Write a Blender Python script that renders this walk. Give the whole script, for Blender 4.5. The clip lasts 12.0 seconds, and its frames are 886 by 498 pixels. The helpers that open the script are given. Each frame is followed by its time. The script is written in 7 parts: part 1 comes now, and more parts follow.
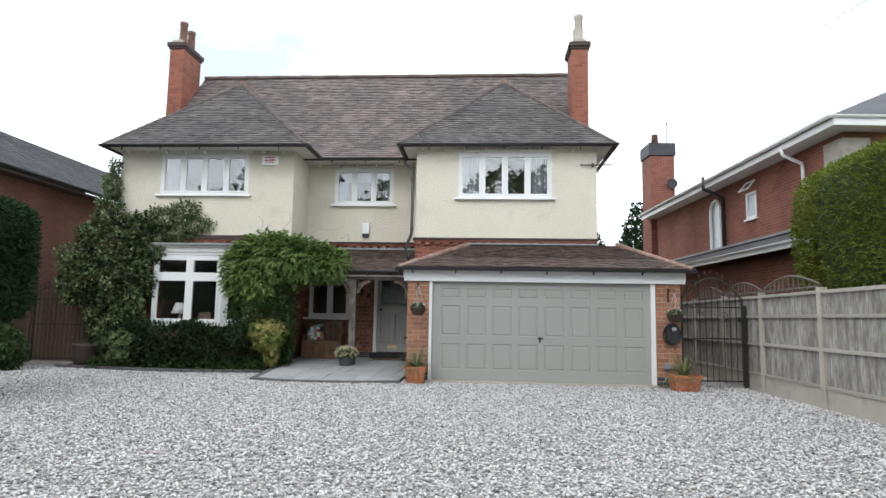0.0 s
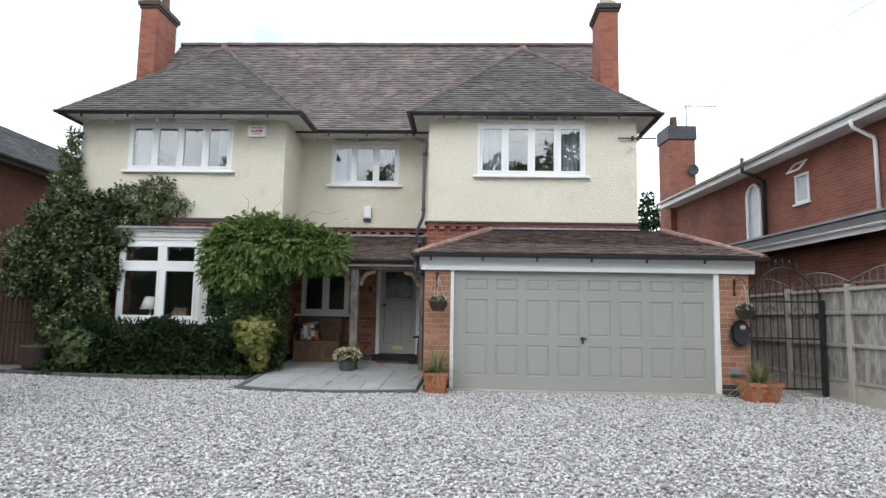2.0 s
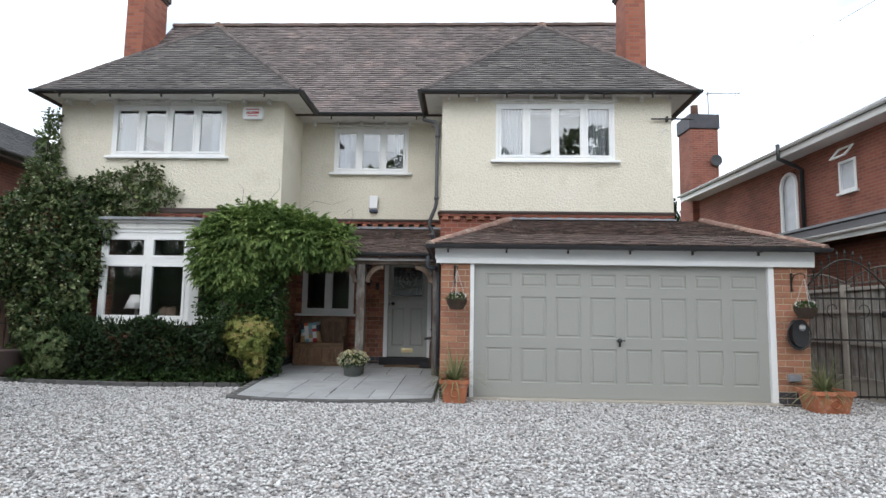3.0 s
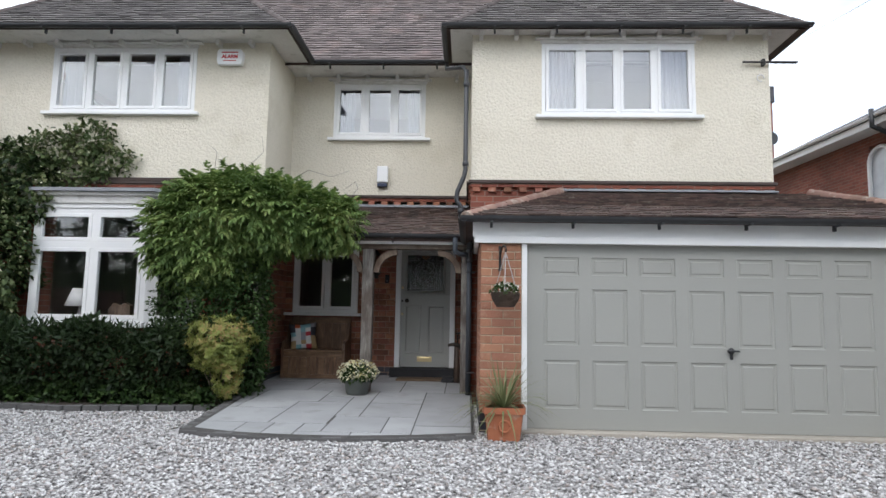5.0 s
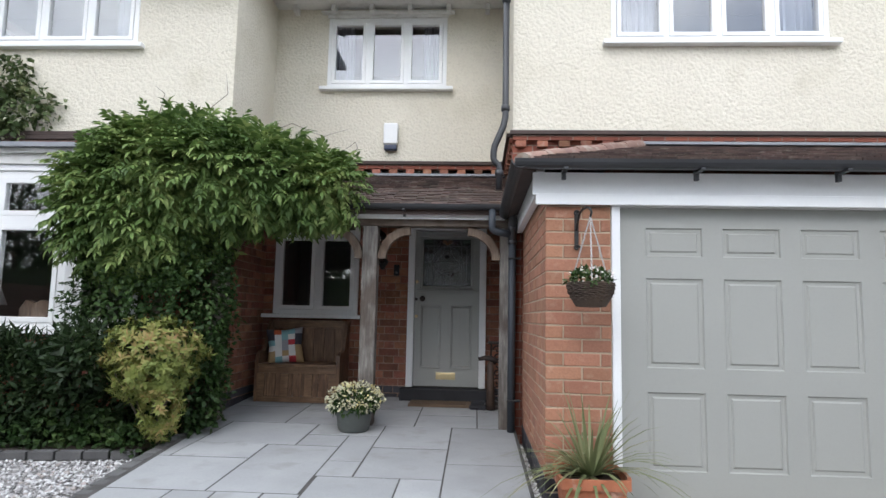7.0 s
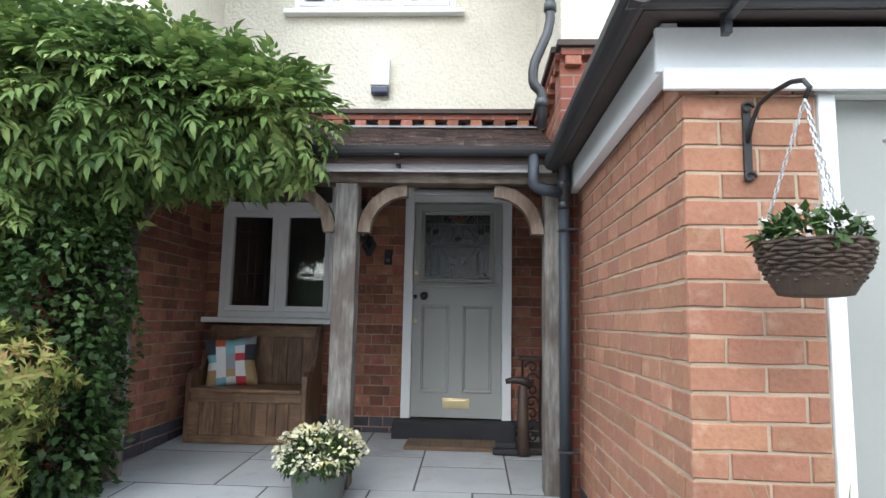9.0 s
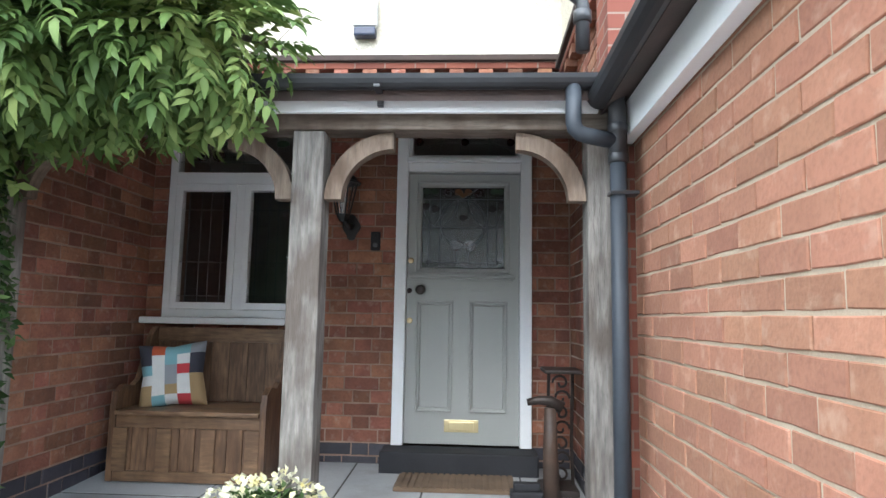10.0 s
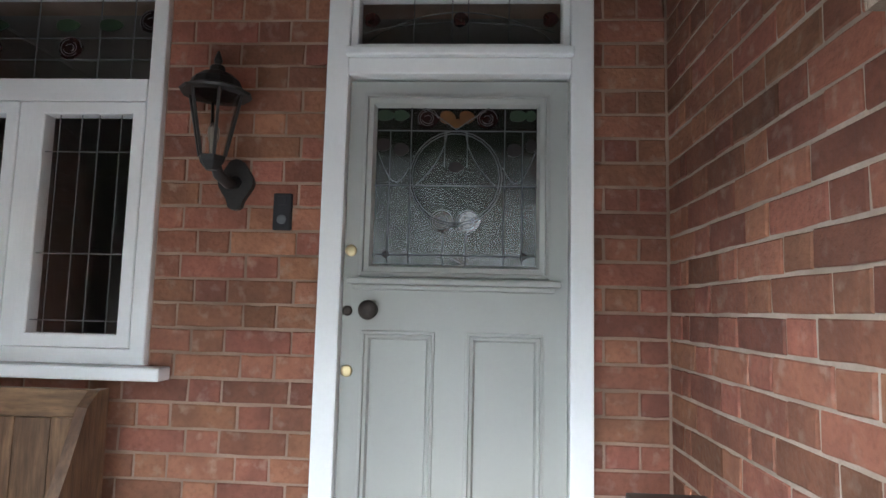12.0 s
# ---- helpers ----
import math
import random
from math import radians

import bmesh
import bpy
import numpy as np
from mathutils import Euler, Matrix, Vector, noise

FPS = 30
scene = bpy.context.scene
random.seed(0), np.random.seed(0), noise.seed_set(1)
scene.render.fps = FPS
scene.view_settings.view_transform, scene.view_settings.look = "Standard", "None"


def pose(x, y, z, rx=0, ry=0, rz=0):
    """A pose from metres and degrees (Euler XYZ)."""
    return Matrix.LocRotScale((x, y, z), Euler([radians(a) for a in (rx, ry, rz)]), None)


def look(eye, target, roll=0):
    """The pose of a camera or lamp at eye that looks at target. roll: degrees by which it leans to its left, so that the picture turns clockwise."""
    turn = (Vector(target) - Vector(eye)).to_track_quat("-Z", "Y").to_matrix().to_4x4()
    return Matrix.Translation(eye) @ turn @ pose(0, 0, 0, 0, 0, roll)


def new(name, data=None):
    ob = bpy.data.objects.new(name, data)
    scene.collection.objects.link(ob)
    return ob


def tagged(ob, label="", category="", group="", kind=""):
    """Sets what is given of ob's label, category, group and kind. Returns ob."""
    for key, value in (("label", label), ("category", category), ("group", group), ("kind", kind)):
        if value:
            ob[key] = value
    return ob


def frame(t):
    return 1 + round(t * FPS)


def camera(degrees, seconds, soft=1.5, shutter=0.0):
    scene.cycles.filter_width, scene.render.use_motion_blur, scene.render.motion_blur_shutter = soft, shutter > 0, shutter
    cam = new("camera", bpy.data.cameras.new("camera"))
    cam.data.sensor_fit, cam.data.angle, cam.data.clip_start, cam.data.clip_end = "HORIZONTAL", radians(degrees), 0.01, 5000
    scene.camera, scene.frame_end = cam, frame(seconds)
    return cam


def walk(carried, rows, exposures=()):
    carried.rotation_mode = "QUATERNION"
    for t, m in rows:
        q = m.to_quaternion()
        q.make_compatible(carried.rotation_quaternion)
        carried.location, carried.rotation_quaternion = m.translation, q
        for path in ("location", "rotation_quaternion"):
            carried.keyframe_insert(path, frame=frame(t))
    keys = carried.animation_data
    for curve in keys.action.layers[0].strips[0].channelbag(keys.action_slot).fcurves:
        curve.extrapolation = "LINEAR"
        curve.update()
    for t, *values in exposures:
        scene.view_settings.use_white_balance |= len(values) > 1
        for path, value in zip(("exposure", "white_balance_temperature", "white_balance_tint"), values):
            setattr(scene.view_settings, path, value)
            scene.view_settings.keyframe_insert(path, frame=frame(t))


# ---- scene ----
cam = camera(71.6, 12.0)
PATH = [
    (0, (0.172, 0.278, 1.269), (0.035, 2.261, 1.494), 1.0),
    (0.5, (-0.080, 0.730, 1.263), (-0.183, 2.714, 1.487), 1.0),
    (1, (-0.317, 1.211, 1.253), (-0.400, 3.197, 1.473), 1.0),
    (1.5, (-0.524, 1.739, 1.242), (-0.603, 3.726, 1.461), 1.0),
    (2, (-0.699, 2.295, 1.231), (-0.775, 4.281, 1.450), 1.0),
    (2.5, (-0.862, 2.875, 1.222), (-0.937, 4.862, 1.444), 0.9),
    (3, (-1.015, 3.487, 1.218), (-1.093, 5.474, 1.437), 0.9),
    (5, (-1.562, 6.092, 1.219), (-1.640, 8.079, 1.437), 1.0),
    (5.5, (-1.678, 6.737, 1.222), (-1.762, 8.723, 1.440), 1.0),
    (6, (-1.761, 7.375, 1.227), (-1.852, 9.361, 1.443), 1.1),
    (6.5, (-1.824, 7.998, 1.237), (-1.921, 9.984, 1.456), 1.1),
    (7, (-1.882, 8.596, 1.245), (-1.991, 10.581, 1.465), 1.2),
    (9, (-2.119, 10.765, 1.236), (-2.215, 12.748, 1.472), 1.1),
    (9.5, (-2.139, 11.373, 1.268), (-2.245, 13.357, 1.497), 1.0),
    (10, (-2.166, 11.975, 1.271), (-2.271, 13.959, 1.494), 1.0),
    (10.5, (-2.151, 12.584, 1.287), (-2.263, 14.568, 1.513), 1.1),
    (11, (-2.146, 13.152, 1.338), (-2.268, 15.136, 1.56), 1.1),
    (11.5, (-2.098, 13.715, 1.430), (-2.262, 15.699, 1.620), 1.3),
    (12, (-2.172, 14.244, 1.475), (-2.284, 16.231, 1.676), 1.4),
]
walk(cam, [(t, look(eye, target, roll)) for t, eye, target, roll in PATH],
     exposures=[(0, 0.2, 6450, 10), (3, 0.2, 6400, 11), (5.5, 0.25, 6350, 13), (7, 0.53, 6250, 13), (8.8, 1.1, 6150, 9), (9.5, 1.55, 6080, 8), (10.5, 2.15, 6000, 8), (11.2, 2.4, 6000, 8), (12, 2.8, 6120, 8)])


# ---- light ----
world = bpy.data.worlds.new("sky")
scene.world = world
world.use_nodes = True
wn, wl = world.node_tree.nodes, world.node_tree.links
wn.clear()
SUN_UP, SUN_ROUND = radians(42), radians(191)
sky = wn.new("ShaderNodeTexSky")
sky.sky_type, sky.sun_disc = "NISHITA", False
sky.sun_elevation, sky.sun_rotation = SUN_UP, SUN_ROUND
clear = wn.new("ShaderNodeBackground")
clear.inputs["Strength"].default_value = 0.15
cloud = wn.new("ShaderNodeBackground")
cloud.inputs["Color"].default_value = (0.9, 0.96, 1.0, 1)
cloud.inputs["Strength"].default_value = 2.25
wc = wn.new("ShaderNodeTexCoord")
wm = wn.new("ShaderNodeMapping")
wm.inputs["Scale"].default_value = (1.3, 1.3, 3.2)
wt = wn.new("ShaderNodeTexNoise")
wt.inputs["Scale"].default_value, wt.inputs["Detail"].default_value = 1.6, 5
wr = wn.new("ShaderNodeValToRGB")
wr.color_ramp.elements[0].position, wr.color_ramp.elements[1].position = 0.36, 0.56
wr.color_ramp.elements[0].color = (0.3, 0.3, 0.3, 1)
wx = wn.new("ShaderNodeMixShader")
wo = wn.new("ShaderNodeOutputWorld")
wl.new(wc.outputs["Generated"], wm.inputs["Vector"])
wl.new(wm.outputs["Vector"], wt.inputs["Vector"])
wl.new(wt.outputs["Fac"], wr.inputs["Fac"])
wl.new(wr.outputs["Color"], wx.inputs["Fac"])
wl.new(sky.outputs["Color"], clear.inputs["Color"])
wl.new(clear.outputs["Background"], wx.inputs[1])
wl.new(cloud.outputs["Background"], wx.inputs[2])
wl.new(wx.outputs["Shader"], wo.inputs["Surface"])
sun = new("sun", bpy.data.lights.new("sun", "SUN"))
sun.data.energy, sun.data.angle, sun.data.color = 0.62, radians(24), (1.0, 0.96, 0.9)
sun.matrix_world = look((-3.0, -15, 13.8), (0, 0, 0))
scene.view_settings.exposure = 0.0


# ---- materials ----
def shader(name, rough=0.7, metal=0.0):
    m = bpy.data.materials.new(name)
    m.use_nodes = True
    n, l = m.node_tree.nodes, m.node_tree.links
    p = n["Principled BSDF"]
    p.inputs["Roughness"].default_value, p.inputs["Metallic"].default_value = rough, metal
    return m, n, l, p


def mixed(n, l, fac, a, b, mode="MIX"):
    """A colour mix node; a, b and fac are sockets, colours or numbers."""
    x = n.new("ShaderNodeMix")
    x.data_type, x.blend_type = "RGBA", mode
    for sock, v in ((x.inputs[0], fac), (x.inputs[6], a), (x.inputs[7], b)):
        if isinstance(v, bpy.types.NodeSocket):
            l.new(v, sock)
        elif isinstance(v, tuple):
            sock.default_value = (*v, 1)
        else:
            sock.default_value = v
    return x.outputs[2]


def ramp(n, l, fac, lo, hi):
    r = n.new("ShaderNodeMapRange")
    r.inputs[1].default_value, r.inputs[2].default_value = lo, hi
    l.new(fac, r.inputs[0])
    return r.outputs[0]


def coords(n, l, stretch=(1, 1, 1), spread=0.0):
    c = n.new("ShaderNodeTexCoord").outputs["Object"]
    m = n.new("ShaderNodeMapping")
    m.inputs["Scale"].default_value = stretch
    l.new(c, m.inputs["Vector"])
    out = m.outputs["Vector"]
    if spread:
        info = n.new("ShaderNodeObjectInfo")
        mul = n.new("ShaderNodeMath")
        mul.operation, mul.inputs[1].default_value = "MULTIPLY", spread
        l.new(info.outputs["Random"], mul.inputs[0])
        add = n.new("ShaderNodeVectorMath")
        add.operation = "ADD"
        l.new(out, add.inputs[0])
        l.new(mul.outputs[0], add.inputs[1])
        out = add.outputs[0]
    return out


def cloudy(n, l, vec, scale, detail=4.0):
    t = n.new("ShaderNodeTexNoise")
    t.inputs["Scale"].default_value, t.inputs["Detail"].default_value = scale, detail
    l.new(vec, t.inputs["Vector"])
    return t.outputs["Fac"]


def relief(n, l, p, height, strength, dist=0.01):
    b = n.new("ShaderNodeBump")
    b.inputs["Strength"].default_value, b.inputs["Distance"].default_value = strength, dist
    l.new(height, b.inputs["Height"])
    l.new(b.outputs["Normal"], p.inputs["Normal"])


def surface(name, a, b, rough=0.7, big=1.5, small=40, grain=0.35, bump=0.2, dist=0.004, metal=0.0, rand=0.0, island=0.0, stretch=(1, 1, 1), stain=None):
    """Two-scale variation between colours a and b, grain and relief; rand or island: how much each piece differs."""
    m, n, l, p = shader(name, rough, metal)
    v = coords(n, l, stretch, 7.0 if rand else 0.0)
    big_n, small_n = cloudy(n, l, v, big), cloudy(n, l, v, small, 3)
    col = mixed(n, l, ramp(n, l, big_n, 0.3, 0.7), a, b)
    dark = tuple(c * 0.55 for c in a)
    g = n.new("ShaderNodeMath")
    g.operation, g.inputs[1].default_value = "MULTIPLY", grain
    l.new(ramp(n, l, small_n, 0.45, 0.75), g.inputs[0])
    col = mixed(n, l, g.outputs[0], col, dark)
    if stain:
        s_n = cloudy(n, l, v, big * 2.7, 6)
        s_m = n.new("ShaderNodeMath")
        s_m.operation, s_m.inputs[1].default_value = "MULTIPLY", 0.7
        l.new(ramp(n, l, s_n, 0.56, 0.72), s_m.inputs[0])
        col = mixed(n, l, s_m.outputs[0], col, stain)
    if rand or island:
        src = n.new("ShaderNodeObjectInfo").outputs["Random"] if rand else n.new("ShaderNodeNewGeometry").outputs["Random Per Island"]
        h = n.new("ShaderNodeHueSaturation")
        k = rand or island
        val = n.new("ShaderNodeMapRange")
        val.inputs[3].default_value, val.inputs[4].default_value = 1 - k, 1 + k
        l.new(src, val.inputs[0])
        l.new(val.outputs[0], h.inputs["Value"])
        wn_ = n.new("ShaderNodeTexWhiteNoise")
        wn_.noise_dimensions = "1D"
        l.new(src, wn_.inputs["W"])
        hue = n.new("ShaderNodeMapRange")
        hue.inputs[3].default_value, hue.inputs[4].default_value = 0.5 - 0.03 * k, 0.5 + 0.03 * k
        l.new(wn_.outputs["Value"], hue.inputs[0])
        l.new(hue.outputs[0], h.inputs["Hue"])
        l.new(col, h.inputs["Color"])
        col = h.outputs["Color"]
    l.new(col, p.inputs["Base Color"])
    if bump:
        relief(n, l, p, small_n, bump, dist)
    return m


def brickwork(name, a, b, mortar, course=0.085, length=0.235):
    """Brickwork too far off to tell brick from brick: colour and joint relief from a brick texture laid along x + y and z."""
    m, n, l, p = shader(name, 0.88)
    c = n.new("ShaderNodeTexCoord").outputs["Object"]
    sep, com = n.new("ShaderNodeSeparateXYZ"), n.new("ShaderNodeCombineXYZ")
    l.new(c, sep.inputs[0])
    add = n.new("ShaderNodeMath")
    l.new(sep.outputs[0], add.inputs[0])
    l.new(sep.outputs[1], add.inputs[1])
    l.new(add.outputs[0], com.inputs[0])
    l.new(sep.outputs[2], com.inputs[1])
    t = n.new("ShaderNodeTexBrick")
    t.inputs["Scale"].default_value = 1.0
    t.inputs["Brick Width"].default_value, t.inputs["Row Height"].default_value = length, course
    t.inputs["Mortar Size"].default_value, t.inputs["Mortar Smooth"].default_value = 0.006, 0.2
    t.inputs["Color1"].default_value, t.inputs["Color2"].default_value, t.inputs["Mortar"].default_value = (*a, 1), (*b, 1), (*mortar, 1)
    l.new(com.outputs[0], t.inputs["Vector"])
    d = cloudy(n, l, c, 0.9, 5)
    col = mixed(n, l, ramp(n, l, d, 0.3, 0.75), t.outputs["Color"], mixed(n, l, 1.0, t.outputs["Color"], (0.62, 0.6, 0.6), "MULTIPLY"))
    l.new(col, p.inputs["Base Color"])
    inv = n.new("ShaderNodeMath")
    inv.operation, inv.inputs[0].default_value = "SUBTRACT", 1.0
    l.new(t.outputs["Fac"], inv.inputs[1])
    relief(n, l, p, inv.outputs[0], 0.5, 0.006)
    return m


def timber(name, a, b, rough=0.75, along="z", bump=0.3, blotch=0.0):
    m, n, l, p = shader(name, rough)
    st = {"x": (1.5, 12, 12), "y": (12, 1.5, 12), "z": (12, 12, 1.5)}[along]
    v = coords(n, l, st, 5.0)
    w = cloudy(n, l, v, 4.0, 8)
    f = cloudy(n, l, v, 14.0, 4)
    col = mixed(n, l, ramp(n, l, w, 0.3, 0.7), a, b)
    col = mixed(n, l, ramp(n, l, f, 0.55, 0.8), col, tuple(c * 0.45 for c in a))
    if blotch:
        k = n.new("ShaderNodeMath")
        k.operation, k.inputs[1].default_value = "MULTIPLY", blotch
        l.new(ramp(n, l, cloudy(n, l, coords(n, l, (1, 1, 0.45), 5.0), 6.5, 5), 0.42, 0.62), k.inputs[0])
        col = mixed(n, l, k.outputs[0], col, tuple(c * q for c, q in zip(b, (0.62, 0.5, 0.42))))
    info = n.new("ShaderNodeObjectInfo")
    h = n.new("ShaderNodeHueSaturation")
    val = n.new("ShaderNodeMapRange")
    val.inputs[3].default_value, val.inputs[4].default_value = 0.85, 1.15
    l.new(info.outputs["Random"], val.inputs[0])
    l.new(val.outputs[0], h.inputs["Value"])
    l.new(col, h.inputs["Color"])
    l.new(h.outputs["Color"], p.inputs["Base Color"])
    relief(n, l, p, f, bump, 0.004)
    return m


def leaf_mat(name, a, b, c, rough=0.45):
    """Leaves of three greens, piece by piece, letting some light through."""
    m, n, l, p = shader(name, rough)
    r = n.new("ShaderNodeNewGeometry").outputs["Random Per Island"]
    cr = n.new("ShaderNodeValToRGB")
    cr.color_ramp.elements[0].color, cr.color_ramp.elements[1].color = (*a, 1), (*c, 1)
    e = cr.color_ramp.elements.new(0.55)
    e.color = (*b, 1)
    drift = ramp(n, l, cloudy(n, l, coords(n, l), 2.6, 3), 0.3, 0.7)
    both = n.new("ShaderNodeMix")
    both.inputs[0].default_value = 0.5
    l.new(r, both.inputs[2])
    l.new(drift, both.inputs[3])
    l.new(both.outputs[0], cr.inputs["Fac"])
    l.new(cr.outputs["Color"], p.inputs["Base Color"])
    p.inputs["Specular IOR Level"].default_value = 0.2
    tr = n.new("ShaderNodeBsdfTranslucent")
    l.new(cr.outputs["Color"], tr.inputs["Color"])
    mx = n.new("ShaderNodeMixShader")
    mx.inputs["Fac"].default_value = 0.25
    l.new(p.outputs[0], mx.inputs[1])
    l.new(tr.outputs[0], mx.inputs[2])
    l.new(mx.outputs[0], n["Material Output"].inputs["Surface"])
    return m


def glass_mat(name, tint=(1, 1, 1), rough=0.0, wavy=0.0, plain=0.05):
    """A window pane: clear with the mirror-like gloss of glass."""
    m, n, l, p = shader(name, rough)
    n.remove(p)
    t, g, f, mx = n.new("ShaderNodeBsdfTransparent"), n.new("ShaderNodeBsdfGlossy"), n.new("ShaderNodeLayerWeight"), n.new("ShaderNodeMixShader")
    t.inputs["Color"].default_value = (*tint, 1)
    g.inputs["Roughness"].default_value = rough
    f.inputs["Blend"].default_value = 0.5
    steep, gloss = n.new("ShaderNodeMath"), n.new("ShaderNodeMath")
    steep.operation, steep.inputs[1].default_value = "POWER", 5.0
    gloss.operation, gloss.inputs[1].default_value, gloss.inputs[2].default_value = "MULTIPLY_ADD", 1 - plain, plain
    l.new(f.outputs["Facing"], steep.inputs[0])
    l.new(steep.outputs[0], gloss.inputs[0])
    l.new(gloss.outputs[0], mx.inputs[0])
    l.new(t.outputs[0], mx.inputs[1])
    l.new(g.outputs[0], mx.inputs[2])
    l.new(mx.outputs[0], n["Material Output"].inputs["Surface"])
    if wavy:
        v = coords(n, l)
        b = n.new("ShaderNodeBump")
        b.inputs["Strength"].default_value, b.inputs["Distance"].default_value = wavy, 0.004
        cell = n.new("ShaderNodeTexVoronoi")
        cell.inputs["Scale"].default_value = 170
        l.new(v, cell.inputs["Vector"])
        l.new(cell.outputs["Distance"], b.inputs["Height"])
        l.new(b.outputs["Normal"], g.inputs["Normal"])
        l.new(b.outputs["Normal"], f.inputs["Normal"])
    return m


RENDER = surface("cream_render", (0.665, 0.618, 0.515), (0.7, 0.655, 0.553), 0.92, 0.6, 30, 0.2, 0.9, 0.022, stain=(0.58, 0.535, 0.43))
BRICK_NEW = surface("orange_brick", (0.365, 0.172, 0.106), (0.295, 0.135, 0.082), 0.9, 5, 60, 0.45, 0.55, 0.005, rand=0.16, stain=(0.43, 0.26, 0.18))
BRICK_OLD = surface("red_brick", (0.3, 0.122, 0.073), (0.185, 0.075, 0.049), 0.88, 7, 55, 0.6, 0.8, 0.007, rand=0.36, stain=(0.31, 0.19, 0.145))
BRICK_BLUE = surface("blue_brick", (0.035, 0.034, 0.045), (0.06, 0.055, 0.065), 0.6, 5, 60, 0.3, 0.3, 0.003, rand=0.3)
MORTAR_NEW = surface("sand_mortar", (0.47, 0.375, 0.275), (0.39, 0.31, 0.225), 0.95, 5, 120, 0.3, 0.5, 0.003)
MORTAR_OLD = surface("reddened_mortar", (0.385, 0.265, 0.205), (0.21, 0.135, 0.1), 0.95, 4, 120, 0.4, 0.5, 0.003)
MORTAR_SIDE = surface("grey_lime_mortar", (0.58, 0.48, 0.4), (0.36, 0.28, 0.22), 0.95, 5, 90, 0.4, 0.6, 0.004)
FAR_BRICK = brickwork("neighbour_brickwork", (0.3, 0.1, 0.065), (0.22, 0.07, 0.048), (0.27, 0.19, 0.15), 0.075, 0.225)
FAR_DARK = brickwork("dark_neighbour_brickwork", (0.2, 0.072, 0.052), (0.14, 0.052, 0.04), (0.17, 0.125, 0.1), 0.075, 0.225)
STACK_BRICK = brickwork("chimney_brickwork", (0.36, 0.12, 0.07), (0.25, 0.075, 0.05), (0.2, 0.15, 0.12))
HOUSE_BRICK = brickwork("house_brickwork", (0.3, 0.095, 0.058), (0.2, 0.062, 0.042), (0.26, 0.19, 0.15))
WHITE = surface("white_paint", (0.8, 0.8, 0.79), (0.76, 0.77, 0.78), 0.4, 2, 60, 0.06, 0.05, 0.002)
WHITE_OLD = surface("weathered_white_paint", (0.74, 0.73, 0.71), (0.66, 0.65, 0.63), 0.6, 2, 25, 0.2, 0.15, 0.003, stain=(0.45, 0.43, 0.4))
GREY_PAINT = surface("sage_grey_paint", (0.362, 0.367, 0.344), (0.342, 0.347, 0.327), 0.45, 1.2, 60, 0.05, 0.06, 0.002)
GARAGE_PAINT = surface("garage_grey_paint", (0.332, 0.334, 0.308), (0.315, 0.317, 0.294), 0.5, 0.8, 70, 0.06, 0.05, 0.002)
BLACK_PLASTIC = surface("black_plastic", (0.022, 0.023, 0.026), (0.035, 0.036, 0.04), 0.38, 2, 50, 0.1, 0.05, 0.002)
PIPE_GREY = surface("slate_grey_pipe", (0.028, 0.035, 0.045), (0.04, 0.048, 0.06), 0.6, 3, 50, 0.2, 0.08, 0.002)
BLACK_IRON = surface("black_iron", (0.02, 0.02, 0.02), (0.035, 0.032, 0.03), 0.5, 8, 90, 0.2, 0.3, 0.002, metal=0.3)
RUSTY_IRON = surface("dark_cast_iron", (0.035, 0.03, 0.028), (0.06, 0.045, 0.038), 0.55, 8, 90, 0.4, 0.4, 0.002, metal=0.5)
TILE = surface("weathered_clay_tile", (0.18, 0.147, 0.14), (0.12, 0.1, 0.097), 0.9, 0.7, 30, 0.3, 0.3, 0.004, island=0.3, stain=(0.24, 0.18, 0.165))
TILE_WING = surface("dark_weathered_tile", (0.125, 0.112, 0.108), (0.08, 0.072, 0.071), 0.9, 0.8, 30, 0.35, 0.3, 0.004, island=0.32, stain=(0.16, 0.145, 0.138))
TILE_LOW = surface("mossy_clay_tile", (0.1, 0.062, 0.05), (0.055, 0.04, 0.036), 0.92, 5, 45, 0.6, 0.6, 0.006, rand=0.42, stain=(0.17, 0.155, 0.125))
TILE_LOW_J = surface("mossy_clay_tile_joined", (0.1, 0.062, 0.05), (0.055, 0.04, 0.036), 0.92, 5, 45, 0.6, 0.6, 0.006, island=0.42, stain=(0.17, 0.155, 0.125))
RIDGE_TILE = surface("lichen_ridge_tile", (0.27, 0.16, 0.125), (0.18, 0.105, 0.083), 0.92, 4, 50, 0.4, 0.4, 0.004, rand=0.2, stain=(0.4, 0.36, 0.3))
RIDGE_DARK = surface("dark_ridge_tile", (0.15, 0.1, 0.085), (0.09, 0.068, 0.06), 0.92, 3, 50, 0.4, 0.4, 0.004, rand=0.25)
HIP_DARK = surface("dark_hip_tile", (0.11, 0.09, 0.085), (0.075, 0.062, 0.06), 0.92, 3, 50, 0.4, 0.4, 0.004, rand=0.3)
SLATE = surface("dark_neighbour_tile", (0.075, 0.075, 0.08), (0.05, 0.05, 0.055), 0.8, 1.0, 30, 0.3, 0.3, 0.004, island=0.25)
LEAD = surface("lead_flashing", (0.28, 0.29, 0.31), (0.2, 0.21, 0.23), 0.55, 3, 30, 0.3, 0.2, 0.004)
OAK = timber("weathered_oak", (0.26, 0.24, 0.215), (0.11, 0.1, 0.092), 0.88, "z", 0.9, 0.8)
